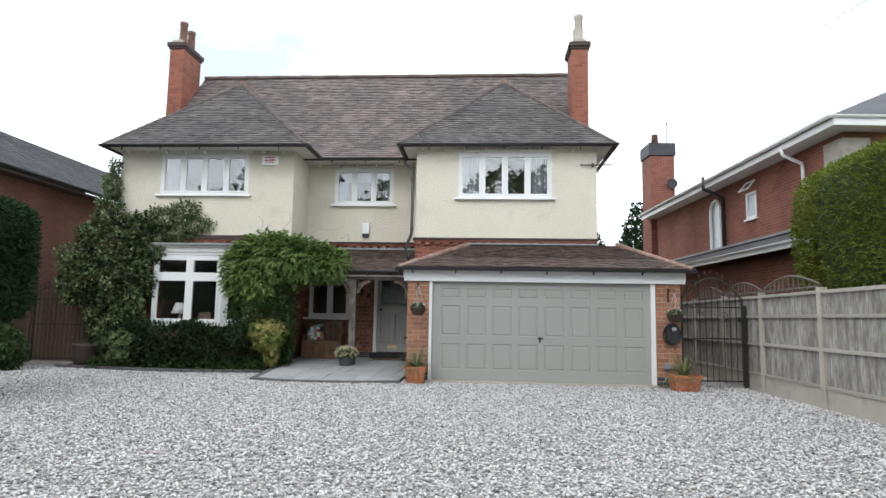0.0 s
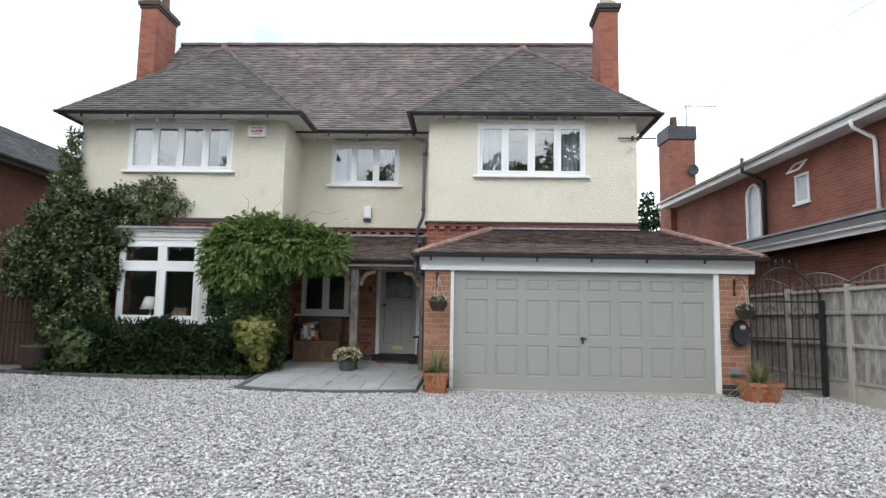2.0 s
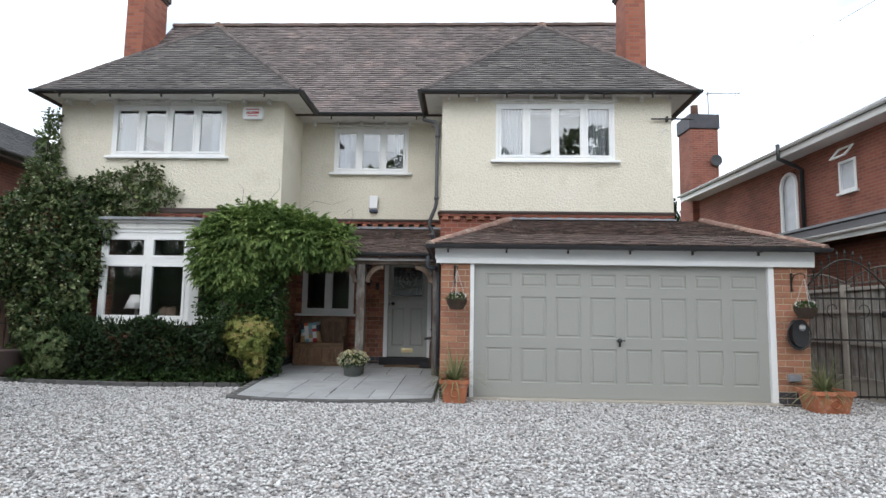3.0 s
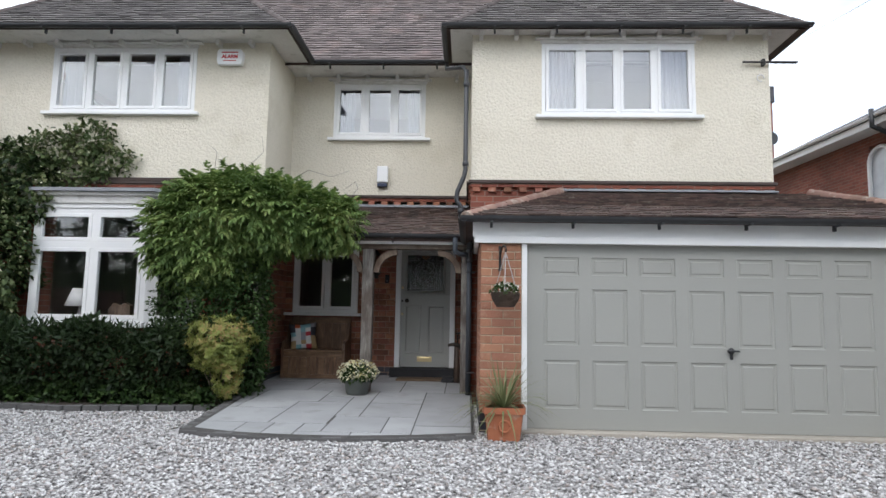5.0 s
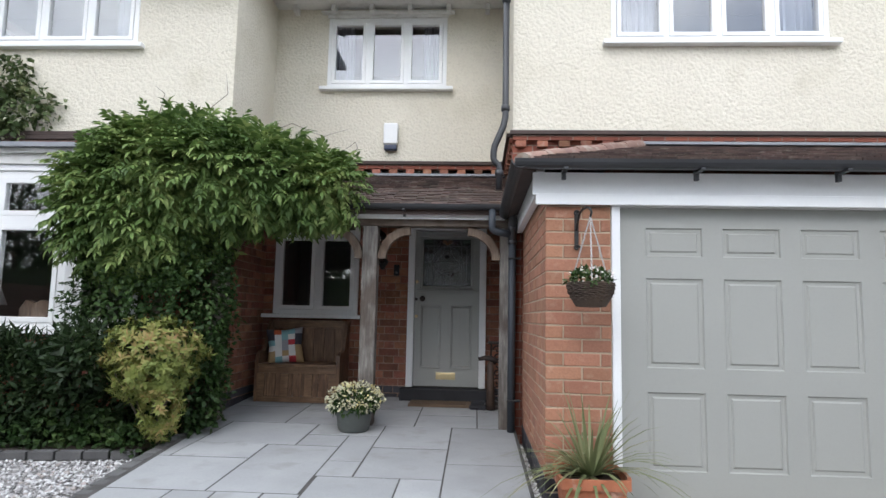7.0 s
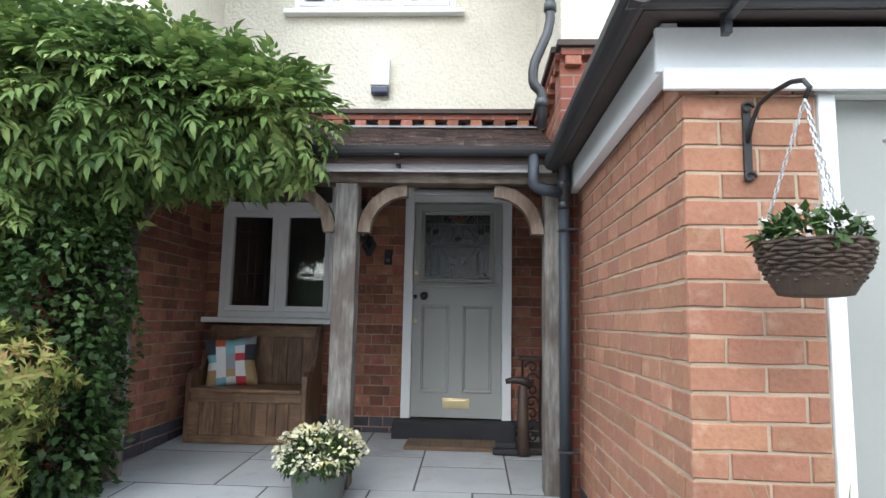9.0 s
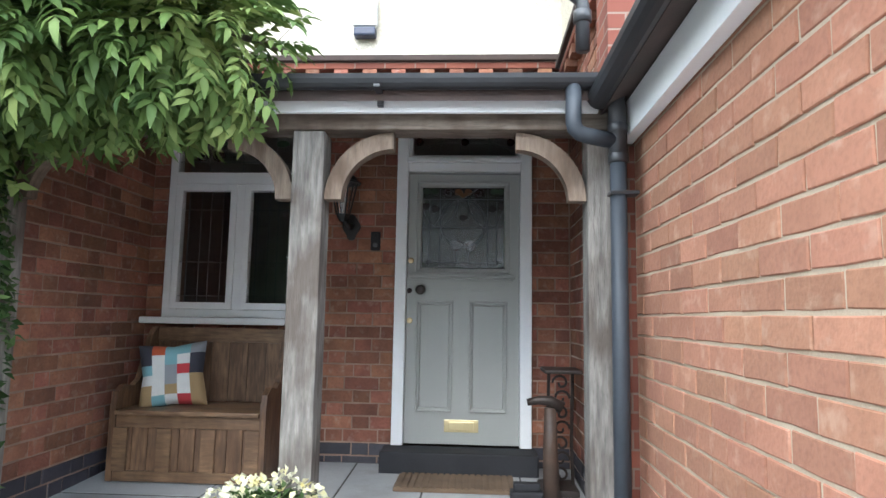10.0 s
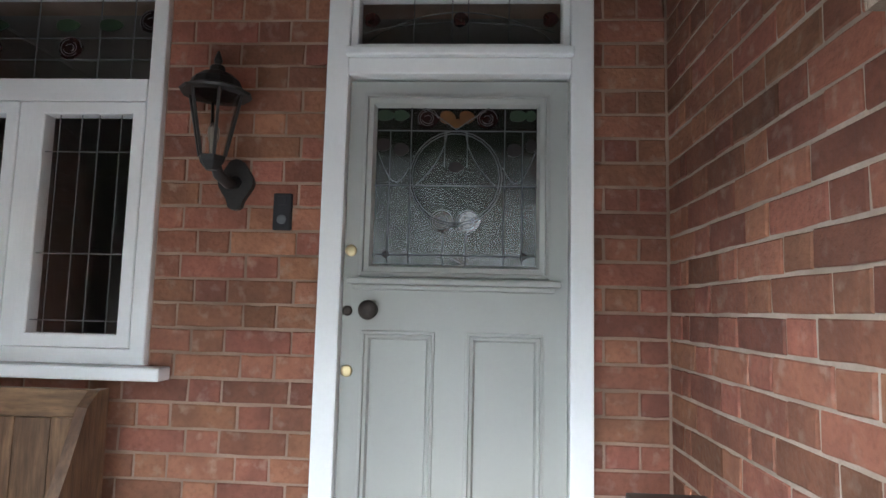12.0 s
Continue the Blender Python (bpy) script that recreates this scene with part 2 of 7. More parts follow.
OAK_X = timber("weathered_oak_beam", (0.22, 0.18, 0.145), (0.1, 0.073, 0.055), 0.88, "x", 0.5, 0.7)
OAK_B = timber("sawn_oak_bracket", (0.235, 0.175, 0.13), (0.12, 0.09, 0.068), 0.85, "z", 0.8, 0.8)
PINE = timber("waxed_pine", (0.25, 0.14, 0.075), (0.085, 0.048, 0.028), 0.5, "z", 0.6, 0.6)
PINE_X = timber("waxed_pine_rail", (0.29, 0.17, 0.09), (0.12, 0.07, 0.04), 0.48, "x", 0.6, 0.5)
FENCE = timber("silvered_fence_timber", (0.43, 0.41, 0.38), (0.2, 0.19, 0.17), 0.9, "z", 0.6, 0.6)
FENCE_R = timber("silvered_fence_rail", (0.4, 0.37, 0.33), (0.29, 0.265, 0.23), 0.9, "y", 0.4)
BROWN_BOARD = timber("brown_fence_board", (0.13, 0.08, 0.055), (0.08, 0.05, 0.036), 0.85, "z", 0.4)
CONCRETE = surface("pale_concrete", (0.46, 0.42, 0.36), (0.36, 0.33, 0.28), 0.95, 1.5, 60, 0.3, 0.3, 0.003, stain=(0.28, 0.25, 0.21))
SLAB = surface("grey_paving_slab", (0.345, 0.35, 0.352), (0.28, 0.285, 0.288), 0.8, 1.8, 70, 0.25, 0.3, 0.003, rand=0.12, stain=(0.25, 0.25, 0.24))
JOINT = surface("dark_joint", (0.05, 0.048, 0.045), (0.08, 0.075, 0.07), 0.95, 6, 90, 0.3, 0.4, 0.003)
EDGING = surface("dark_sett", (0.085, 0.083, 0.083), (0.12, 0.117, 0.115), 0.9, 5, 70, 0.3, 0.4, 0.003, rand=0.12)
OLD_POT = surface("sooty_clay", (0.2, 0.11, 0.075), (0.12, 0.07, 0.05), 0.9, 5, 60, 0.4, 0.3, 0.003)
TERRACOTTA = surface("terracotta", (0.47, 0.17, 0.085), (0.38, 0.13, 0.065), 0.85, 5, 60, 0.25, 0.2, 0.003, stain=(0.5, 0.36, 0.28))
SOIL = surface("bed_soil", (0.05, 0.035, 0.025), (0.03, 0.022, 0.016), 1.0, 4, 50, 0.4, 0.8, 0.02)
GRASS_GROUND = surface("ground_earth", (0.09, 0.1, 0.05), (0.07, 0.075, 0.04), 1.0, 0.3, 10, 0.4, 0.5, 0.02)
ROOM = surface("room_plaster", (0.24, 0.23, 0.21), (0.2, 0.19, 0.175), 0.9, 1, 20, 0.1, 0.05)
CURTAIN = surface("pale_curtain", (0.36, 0.385, 0.43), (0.3, 0.325, 0.37), 0.9, 3, 80, 0.15, 0.2)
DARK_TRIM = surface("dark_drip_tile", (0.075, 0.05, 0.043), (0.05, 0.037, 0.033), 0.85, 4, 50, 0.3, 0.3, 0.003)
GLASS = glass_mat("window_glass", plain=0.07)
GLASS_DOUBLE = glass_mat("double_glazing", plain=0.15)
GLASS_ROUGH = glass_mat("hammered_glass", (0.32, 0.35, 0.36), 0.03, 0.3, 0.11)
BRASS = surface("worn_brass", (0.72, 0.6, 0.36), (0.62, 0.5, 0.28), 0.3, 8, 60, 0.2, 0.1, 0.001, metal=1.0)
LEAD_CAME = surface("lead_came", (0.13, 0.135, 0.145), (0.09, 0.095, 0.1), 0.5, 20, 90, 0.2, 0.1, 0.001, metal=0.4)
BARK = surface("grey_bark", (0.14, 0.115, 0.09), (0.08, 0.065, 0.05), 0.95, 6, 50, 0.5, 0.8, 0.008)
STRAW = surface("coir_mat", (0.165, 0.11, 0.07), (0.115, 0.078, 0.05), 0.98, 8, 140, 0.5, 0.8, 0.006)
BOUNCE_BOARD = surface("dull_bounce_board", (0.3, 0.275, 0.245), (0.22, 0.2, 0.175), 0.9, 2, 40, 0.3, 0.2, 0.003)
CHARCOAL = surface("dark_step_paint", (0.012, 0.012, 0.015), (0.02, 0.02, 0.024), 0.75, 5, 60, 0.2, 0.2, 0.002)
WICKER = surface("dark_wicker", (0.07, 0.045, 0.03), (0.04, 0.027, 0.02), 0.85, 8, 60, 0.4, 0.4, 0.003)


def chip_mat():
    """Gravel chips: white, grey, pinkish and dark ones, chip by chip."""
    m, n, l, p = shader("marble_chips", 0.85)
    r = n.new("ShaderNodeNewGeometry").outputs["Random Per Island"]
    cr = n.new("ShaderNodeValToRGB")
    cr.color_ramp.interpolation = "CONSTANT"
    stops = ((0.0, (0.55, 0.54, 0.535)), (0.28, (0.38, 0.367, 0.36)), (0.48, (0.63, 0.62, 0.615)), (0.68, (0.28, 0.268, 0.264)), (0.82, (0.41, 0.365, 0.34)), (0.92, (0.17, 0.163, 0.16)))
    cr.color_ramp.elements[0].color = (*stops[0][1], 1)
    cr.color_ramp.elements[1].position, cr.color_ramp.elements[1].color = stops[1][0], (*stops[1][1], 1)
    for at, c in stops[2:]:
        cr.color_ramp.elements.new(at).color = (*c, 1)
    l.new(r, cr.inputs["Fac"])
    l.new(cr.outputs["Color"], p.inputs["Base Color"])
    return m


def gravel_mat():
    m, n, l, p = shader("gravel_bed", 0.95)
    v = coords(n, l)
    t = n.new("ShaderNodeTexVoronoi")
    t.inputs["Scale"].default_value = 32
    l.new(v, t.inputs["Vector"])
    sep = n.new("ShaderNodeSeparateColor")
    l.new(t.outputs["Color"], sep.inputs[0])
    col = mixed(n, l, sep.outputs[0], (0.16, 0.15, 0.145), (0.5, 0.485, 0.475))
    l.new(col, p.inputs["Base Color"])
    inv = n.new("ShaderNodeMath")
    inv.operation, inv.inputs[0].default_value = "SUBTRACT", 1.0
    l.new(t.outputs["Distance"], inv.inputs[1])
    relief(n, l, p, inv.outputs[0], 0.8, 0.02)
    return m


CHIPS, GRAVEL = chip_mat(), gravel_mat()
WISTERIA = leaf_mat("wisteria_leaf", (0.035, 0.07, 0.02), (0.125, 0.195, 0.055), (0.33, 0.39, 0.135), 0.5)
IVY = leaf_mat("climber_leaf", (0.034, 0.06, 0.022), (0.095, 0.135, 0.052), (0.3, 0.31, 0.16))
BLOSSOM = leaf_mat("pale_blossom", (0.4, 0.42, 0.24), (0.55, 0.54, 0.4), (0.65, 0.62, 0.5), 0.7)
# dark evergreen leaves; also colours plant interiors dark for the shade there
DARK_LEAF = leaf_mat("dark_and_shaded_leaf", (0.012, 0.024, 0.01), (0.022, 0.04, 0.015), (0.05, 0.075, 0.03))
PIERIS = leaf_mat("variegated_leaf", (0.1, 0.14, 0.035), (0.24, 0.27, 0.075), (0.4, 0.25, 0.12))
CONIFER = leaf_mat("conifer_spray", (0.075, 0.11, 0.012), (0.13, 0.165, 0.022), (0.2, 0.22, 0.045), 0.7)
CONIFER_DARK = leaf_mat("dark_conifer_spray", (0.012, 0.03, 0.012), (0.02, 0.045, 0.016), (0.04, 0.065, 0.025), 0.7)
BLADE = leaf_mat("spiky_blade", (0.1, 0.13, 0.055), (0.18, 0.2, 0.095), (0.36, 0.32, 0.18))
HERB = leaf_mat("ground_cover_and_shaded_leaf", (0.015, 0.034, 0.011), (0.036, 0.07, 0.02), (0.11, 0.165, 0.055))
PETAL = leaf_mat("cream_petal", (0.62, 0.6, 0.42), (0.72, 0.7, 0.52), (0.72, 0.6, 0.16), 0.6)
PETAL_PINK = leaf_mat("white_pink_petal", (0.78, 0.75, 0.72), (0.8, 0.79, 0.76), (0.66, 0.55, 0.5), 0.6)


# ---- mesh helpers ----
def finish(name, bm, material, smooth=False):
    me = bpy.data.meshes.new(name)
    bm.normal_update()
    bm.to_mesh(me)
    bm.free()
    me.materials.append(material)
    if smooth:
        me.polygons.foreach_set("use_smooth", [True] * len(me.polygons))
    return me


def world_of(ob):
    m = ob.matrix_parent_inverse @ ob.matrix_basis
    return world_of(ob.parent) @ m if ob.parent else ob.matrix_basis.copy()


def put_under(ob, parent):
    """Makes ob a part of parent without moving it."""
    ob.parent = parent
    ob.matrix_parent_inverse = world_of(parent).inverted()
    return ob


def part(name, bm, material, parent=None, label="", smooth=False):
    """Links a bmesh as one mesh object, under a thing or a part."""
    ob = new(name, finish(name, bm, material, smooth))
    if parent is not None:
        put_under(ob, parent)
    if label:
        ob["label"] = label
    return ob


def thing(name, label, category, at=(0, 0, 0), group="", kind=""):
    ob = new(name)
    ob.empty_display_size = 0.1
    ob.location = at
    return tagged(ob, label, category, group, kind)


def cuboid(bm, x0, x1, y0, y1, z0, z1, bevel=0.0):
    c = [bm.verts.new((x, y, z)) for z in (z0, z1) for x, y in ((x0, y0), (x1, y0), (x1, y1), (x0, y1))]
    fs = [bm.faces.new([c[i] for i in q]) for q in ((3, 2, 1, 0), (4, 5, 6, 7), (0, 1, 5, 4), (1, 2, 6, 5), (2, 3, 7, 6), (3, 0, 4, 7))]
    if bevel:
        es = list({e for f in fs for e in f.edges})
        bmesh.ops.bevel(bm, geom=es, offset=bevel, segments=2, profile=0.6, affect="EDGES")


def boxes(name, dims, material, parent=None, bevel=0.004, label=""):
    bm = bmesh.new()
    for d in dims:
        cuboid(bm, *d, bevel=bevel)
    return part(name, bm, material, parent, label)


def prism(bm, outline, axis, lo, hi):
    """A plate: an outline of (a, b) pairs swept along an axis; a, b are the two other axes in order x, y, z."""
    def at(a, b, c):
        return {"x": (c, a, b), "y": (a, c, b), "z": (a, b, c)}[axis]
    n = len(outline)
    v0 = [bm.verts.new(at(a, b, lo)) for a, b in outline]
    v1 = [bm.verts.new(at(a, b, hi)) for a, b in outline]
    bm.faces.new(v0[::-1])
    bm.faces.new(v1)
    for i in range(n):
        bm.faces.new((v0[i], v0[(i + 1) % n], v1[(i + 1) % n], v1[i]))
    bmesh.ops.recalc_face_normals(bm, faces=bm.faces[:])


def sweep(bm, pts, r, n=10, r1=None):
    """A round bar or pipe along a line of points, tapering from r to r1."""
    pts = [Vector(p) for p in pts]
    r1 = r if r1 is None else r1
    rings, up = [], None
    for i, p in enumerate(pts):
        d = (pts[min(i + 1, len(pts) - 1)] - pts[max(i - 1, 0)]).normalized()
        if up is None:
            up = d.orthogonal().normalized()
        up = (up - d * up.dot(d)).normalized()
        side = d.cross(up)
        rr = r + (r1 - r) * i / (len(pts) - 1)
        rings.append([bm.verts.new(p + (up * math.cos(a) + side * math.sin(a)) * rr) for a in (2 * math.pi * k / n for k in range(n))])
    for a, b in zip(rings, rings[1:]):
        for k in range(n):
            bm.faces.new((a[k], a[(k + 1) % n], b[(k + 1) % n], b[k]))
    bm.faces.new(rings[0][::-1])
    bm.faces.new(rings[-1])


def lathe(bm, profile, at, n=20, square=False):
    """A turned shape from (radius, height) pairs; square: four flat sides with rounded corners."""
    def radius(a):
        if not square:
            return 1.0
        c, s = abs(math.cos(a)), abs(math.sin(a))
        return 1.0 / (c ** 8 + s ** 8) ** 0.125
    rings = [[bm.verts.new((at[0] + r * radius(a) * math.cos(a), at[1] + r * radius(a) * math.sin(a), at[2] + z)) for a in (2 * math.pi * k / n for k in range(n))] for r, z in profile]
    for a, b in zip(rings, rings[1:]):
        for k in range(n):
            bm.faces.new((a[k], a[(k + 1) % n], b[(k + 1) % n], b[k]))
    bm.faces.new(rings[0][::-1])
    bm.faces.new(rings[-1])


def arc(cx, cz, r, a0, a1, n=10):
    return [(cx + r * math.cos(radians(a0 + (a1 - a0) * i / n)), cz + r * math.sin(radians(a0 + (a1 - a0) * i / n))) for i in range(n + 1)]


def raw(name, verts, faces, material, parent=None, label="", smooth=False):
    me = bpy.data.meshes.new(name)
    me.from_pydata(verts, [], faces)
    me.materials.append(material)
    if smooth:
        me.polygons.foreach_set("use_smooth", [True] * len(me.polygons))
    ob = new(name, me)
    if parent is not None:
        put_under(ob, parent)
    if label:
        ob["label"] = label
    return ob


def arrays(name, V, F, material, parent=None, label=""):
    """A large joined mesh from numpy arrays of corners (n, 3) and polygons (m, k)."""
    me = bpy.data.meshes.new(name)
    me.vertices.add(len(V))
    me.vertices.foreach_set("co", V.astype(np.float32).ravel())
    k = F.shape[1]
    me.loops.add(F.size)
    me.loops.foreach_set("vertex_index", F.astype(np.int32).ravel())
    me.polygons.add(len(F))
    me.polygons.foreach_set("loop_start", np.arange(0, F.size, k, dtype=np.int32))
    me.update(calc_edges=True)
    me.materials.append(material)
    ob = new(name, me)
    if parent is not None:
        put_under(ob, parent)
    if label:
        ob["label"] = label
    return ob


# ---- plan of the house ----
XL, XLR = -9.2, -4.66          # the wing over the bay window
YL, YR, YC = 15.18, 14.91, 16.54
XR, XRR = -1.52, 2.82          # the wing over the garage
EAVE = 5.44
BACK = 24.0

# the ground: one sheet to the horizon, gravel laid over the drive
ground = thing("ground", "flat ground of earth and grass reaching the horizon", "ground", kind="structure")
bm = bmesh.new()
cuboid(bm, -900, 900, -900, 900, -0.5, -0.05)
part("soil", bm, GRASS_GROUND, ground)
drive = thing("gravel_drive", "pale grey and white marble chip gravel drive", "drive", kind="structure")
bm = bmesh.new()
cuboid(bm, -13.0, 5.5, -9.0, 16.5, -0.049, -0.006)
part("gravel_bed", bm, GRAVEL, drive)
boxes("street_pavement", [(-60, 60, -14, -9, -0.049, 0.0)], CONCRETE, drive)

house = thing("house", "cream rendered brick house with hipped clay tile roofs", "house", (0, 16, 0))


def wall_with_holes(name, axis, a0, a1, z0, z1, face, back, holes, material, parent, label=""):
    """A wall along x (axis 'x') or y: solid blocks around rectangular openings (a0, a1, z0, z1)."""
    bm = bmesh.new()
    def block(u0, u1, w0, w1):
        if u1 - u0 > 1e-4 and w1 - w0 > 1e-4:
            lo, hi = min(face, back), max(face, back)
            cuboid(bm, *((u0, u1, lo, hi) if axis == "x" else (lo, hi, u0, u1)), w0, w1)
    us = sorted({a0, a1, *[h[0] for h in holes], *[h[1] for h in holes]})
    for u0, u1 in zip(us, us[1:]):
        w = z0
        for h in sorted((h for h in holes if h[0] < u1 - 1e-6 and h[1] > u0 + 1e-6), key=lambda h: h[2]):
            block(u0, u1, w, h[2])
            w = h[3]
        block(u0, u1, w, z1)
    bmesh.ops.remove_doubles(bm, verts=bm.verts[:], dist=1e-4)
    return part(name, bm, material, parent, label)


WIN_L = (-8.12, -5.82, 4.29, 5.33)
WIN_R = (-0.49, 1.75, 4.18, 5.28)
WIN_C = (-3.94, -2.32, 4.30, 5.28)
# rendered upper walls
wall_with_holes("wall", "x", XL, XLR, 3.25, 5.5, YL, YL + 0.25, [WIN_L], RENDER, house)
wall_with_holes("wall", "x", XR, XRR, 3.2, 5.5, YR, YR + 0.25, [WIN_R], RENDER, house)
wall_with_holes("wall", "x", XLR, XR, 3.28, 5.5, YC, YC + 0.25, [WIN_C], RENDER, house)
boxes("wall", [(XLR - 0.25, XLR, YL + 0.252, YC + 0.25, 3.25, 5.5)], RENDER, house)
boxes("wall", [(XR, XR + 0.25, YR + 0.252, YC + 0.25, 3.2, 5.5)], RENDER, house)
boxes("wall", [(XL, XL + 0.25, YL + 0.252, BACK, 0, 5.5)], RENDER, house)
boxes("wall", [(XRR - 0.25, XRR, YR + 0.252, BACK, 0, 5.5)], RENDER, house)
boxes("back_wall", [(XL, XRR, BACK, BACK + 0.25, 0, 5.5)], RENDER, house)
boxes("upper_floor", [(XL + 0.26, XLR - 0.26, YL + 0.26, BACK - 0.01, 3.05, 3.2), (XLR - 0.25, XR + 0.25, YC + 0.26, BACK - 0.01, 3.05, 3.2), (XR + 0.26, XRR - 0.26, YR + 0.26, BACK - 0.01, 3.05, 3.2)], ROOM, house, 0)
boxes("room_wall", [(XL + 0.26, XL + 0.3, YL + 0.3, 18.99, 0.1, 5.4), (XL + 0.26, XRR - 0.26, 19.0, 19.1, 0.1, 5.5), (-5.0, -4.92, YL + 0.5, 18.99, 0.1, 3.04), (-1.2, -1.1, YC + 0.3, 18.99, 0.1, 3.04)], ROOM, house, 0)
boxes("ground_floor", [(XL + 0.26, XRR - 0.26, YC + 0.3, BACK - 0.01, 0.15, 0.28), (XL + 0.26, XLR - 0.26, YL + 0.3, YC + 0.29, 0.15, 0.28)], ROOM, house, 0)
boxes("loft_ceiling", [(XL + 0.1, XRR - 0.1, YC + 0.3, BACK - 0.01, 5.45, 5.52), (XL + 0.1, XLR - 0.1, YL + 0.1, YC + 0.29, 5.45, 5.52), (XR + 0.1, XRR - 0.1, YR + 0.1, YC + 0.29, 5.45, 5.52)], ROOM, house, 0)


# roofs: sloping planes of lapped plain tiles over a solid deck
def tile_plane(name, outline, up_from, slope_dir, pitch, gauge, width, material, parent, singles=0, single_mat=None):
    """Lapped tiles over the plan outline (x, y pairs). up_from: (point on the eave, z there); slope_dir: plan direction uphill;
    pitch: rise over run. The first rows, up to singles tiles, are pieces of their own."""
    d = Vector((*slope_dir, 0)).normalized()
    e = Vector((-d.y, d.x, 0))
    o = Vector((*up_from[0], up_from[1]))
    pts = [((Vector((x, y, 0)) - o).dot(e), (Vector((x, y, 0)) - o).dot(d)) for x, y in outline]
    run = gauge / math.sqrt(1 + pitch * pitch)
    top = max(p[1] for p in pts)
    V, F, count = [], [], 0
    n_vec = (Vector((0, 0, 1)) - d * pitch).normalized()
    s_vec = (d + Vector((0, 0, pitch))).normalized()
    rnd = random.Random(len(outline) * 7 + int(abs(up_from[0][0]) * 100))
    cache = None
    row = 0
    while row * run < top - 1e-3:
        s = row * run + run * 0.5
        xs = []
        for (ax, ay), (bx, by) in zip(pts, pts[1:] + pts[:1]):
            if (ay - s) * (by - s) < 0:
                xs.append(ax + (bx - ax) * (s - ay) / (by - ay))
        xs.sort()
        for lo, hi in zip(xs[::2], xs[1::2]):
            k = math.floor(lo / width) + (0.5 if row % 2 else 0.0)
            u = k * width
            while u < hi:
                u0, u1 = max(u, lo), min(u + width, hi)
                u += width
                if u1 - u0 < 0.02:
                    continue
                u0, u1 = u0 + 0.002, u1 - 0.002
                lift = rnd.uniform(-0.003, 0.008)
                sl = rnd.uniform(-0.01, 0.01)
                p0 = o + d * (row * run) + Vector((0, 0, pitch * row * run)) + s_vec * sl
                a, b = p0 + e * u0, p0 + e * u1
                up = s_vec * (gauge + 0.02)
                t0, t1 = n_vec * (0.022 + lift), n_vec * 0.004
                if count < singles:
                    w = u1 - u0
                    if cache is None:
                        cv = [(0, 0, 0), (1, 0, 0), (1, 0, 1), (0, 0, 1), (0, 1, 0), (1, 1, 0), (1, 1, 1), (0, 1, 1)]
                        cache = bpy.data.meshes.new("tile")
                        h = gauge + 0.02
                        cache.from_pydata([(x * width - 0.002 * (2 * x - 1), y * h, 0.004 + z * (0.018 if y == 0 else 0.008)) for x, y, z in cv], [], [(3, 2, 1, 0)[::-1], (4, 5, 6, 7)[::-1], (0, 1, 5, 4)[::-1], (1, 2, 6, 5)[::-1], (2, 3, 7, 6)[::-1], (3, 0, 4, 7)[::-1]])
                        cache.materials.append(single_mat)
                    ob = new("tile", cache)
                    m = Matrix((e, s_vec, n_vec)).transposed().to_4x4()
                    put_under(ob, parent)
                    ob.matrix_basis = Matrix.Translation(a + n_vec * lift) @ m @ Matrix.Diagonal((w / width, 1, 1, 1))
                else:
                    i = len(V)
                    V += [a, b, b + t0, a + t0, a + up, b + up, b + up + t1, a + up + t1]
                    F += [(i, i + 1, i + 2, i + 3), (i + 3, i + 2, i + 6, i + 7), (i + 1, i + 5, i + 6, i + 2), (i, i + 3, i + 7, i + 4)]
                count += 1
        row += 1
    if V:
        ob = raw(name, V, F, material, parent)
        ob["kind"] = "stuff"


def slab_roof(name, corners, material, parent, thick=0.05):
    """The solid deck under the tiles: a polygon in space given a thickness."""
    bm = bmesh.new()
    v0 = [bm.verts.new(c) for c in corners]
    v1 = [bm.verts.new((c[0], c[1], c[2] - thick)) for c in corners]
    bm.faces.new(v0)
    bm.faces.new(v1[::-1])
    n = len(corners)
    for i in range(n):
        bm.faces.new((v0[i], v1[i], v1[(i + 1) % n], v0[(i + 1) % n]))
    bmesh.ops.recalc_face_normals(bm, faces=bm.faces[:])
    return part(name, bm, material, parent)


EL0, EL1, ER0, ER1, YE, YM = -9.38, -4.22, -1.90, 3.22, 14.62, 15.92
RIDGE_Y, RIDGE_X0, RIDGE_X1 = 19.25, -9.1, 3.0
PITCH = 1.066
RIDGE_Z = EAVE + (RIDGE_Y - YM) * PITCH
AL, AR = -6.97, (ER0 + ER1) / 2
HL, HR = (EL1 - EL0) / 2, (ER1 - ER0) / 2
ZL, ZR = EAVE + HL * 0.98, EAVE + HR * 0.98
roof = boxes("roof", [(XL + 0.3, XRR - 0.3, 19.2, 19.3, 5.6, RIDGE_Z - 0.3)], ROOM, house, 0, "weathered brown-grey plain clay tile roof")


def meets(z):
    return YM + (z - EAVE) / PITCH


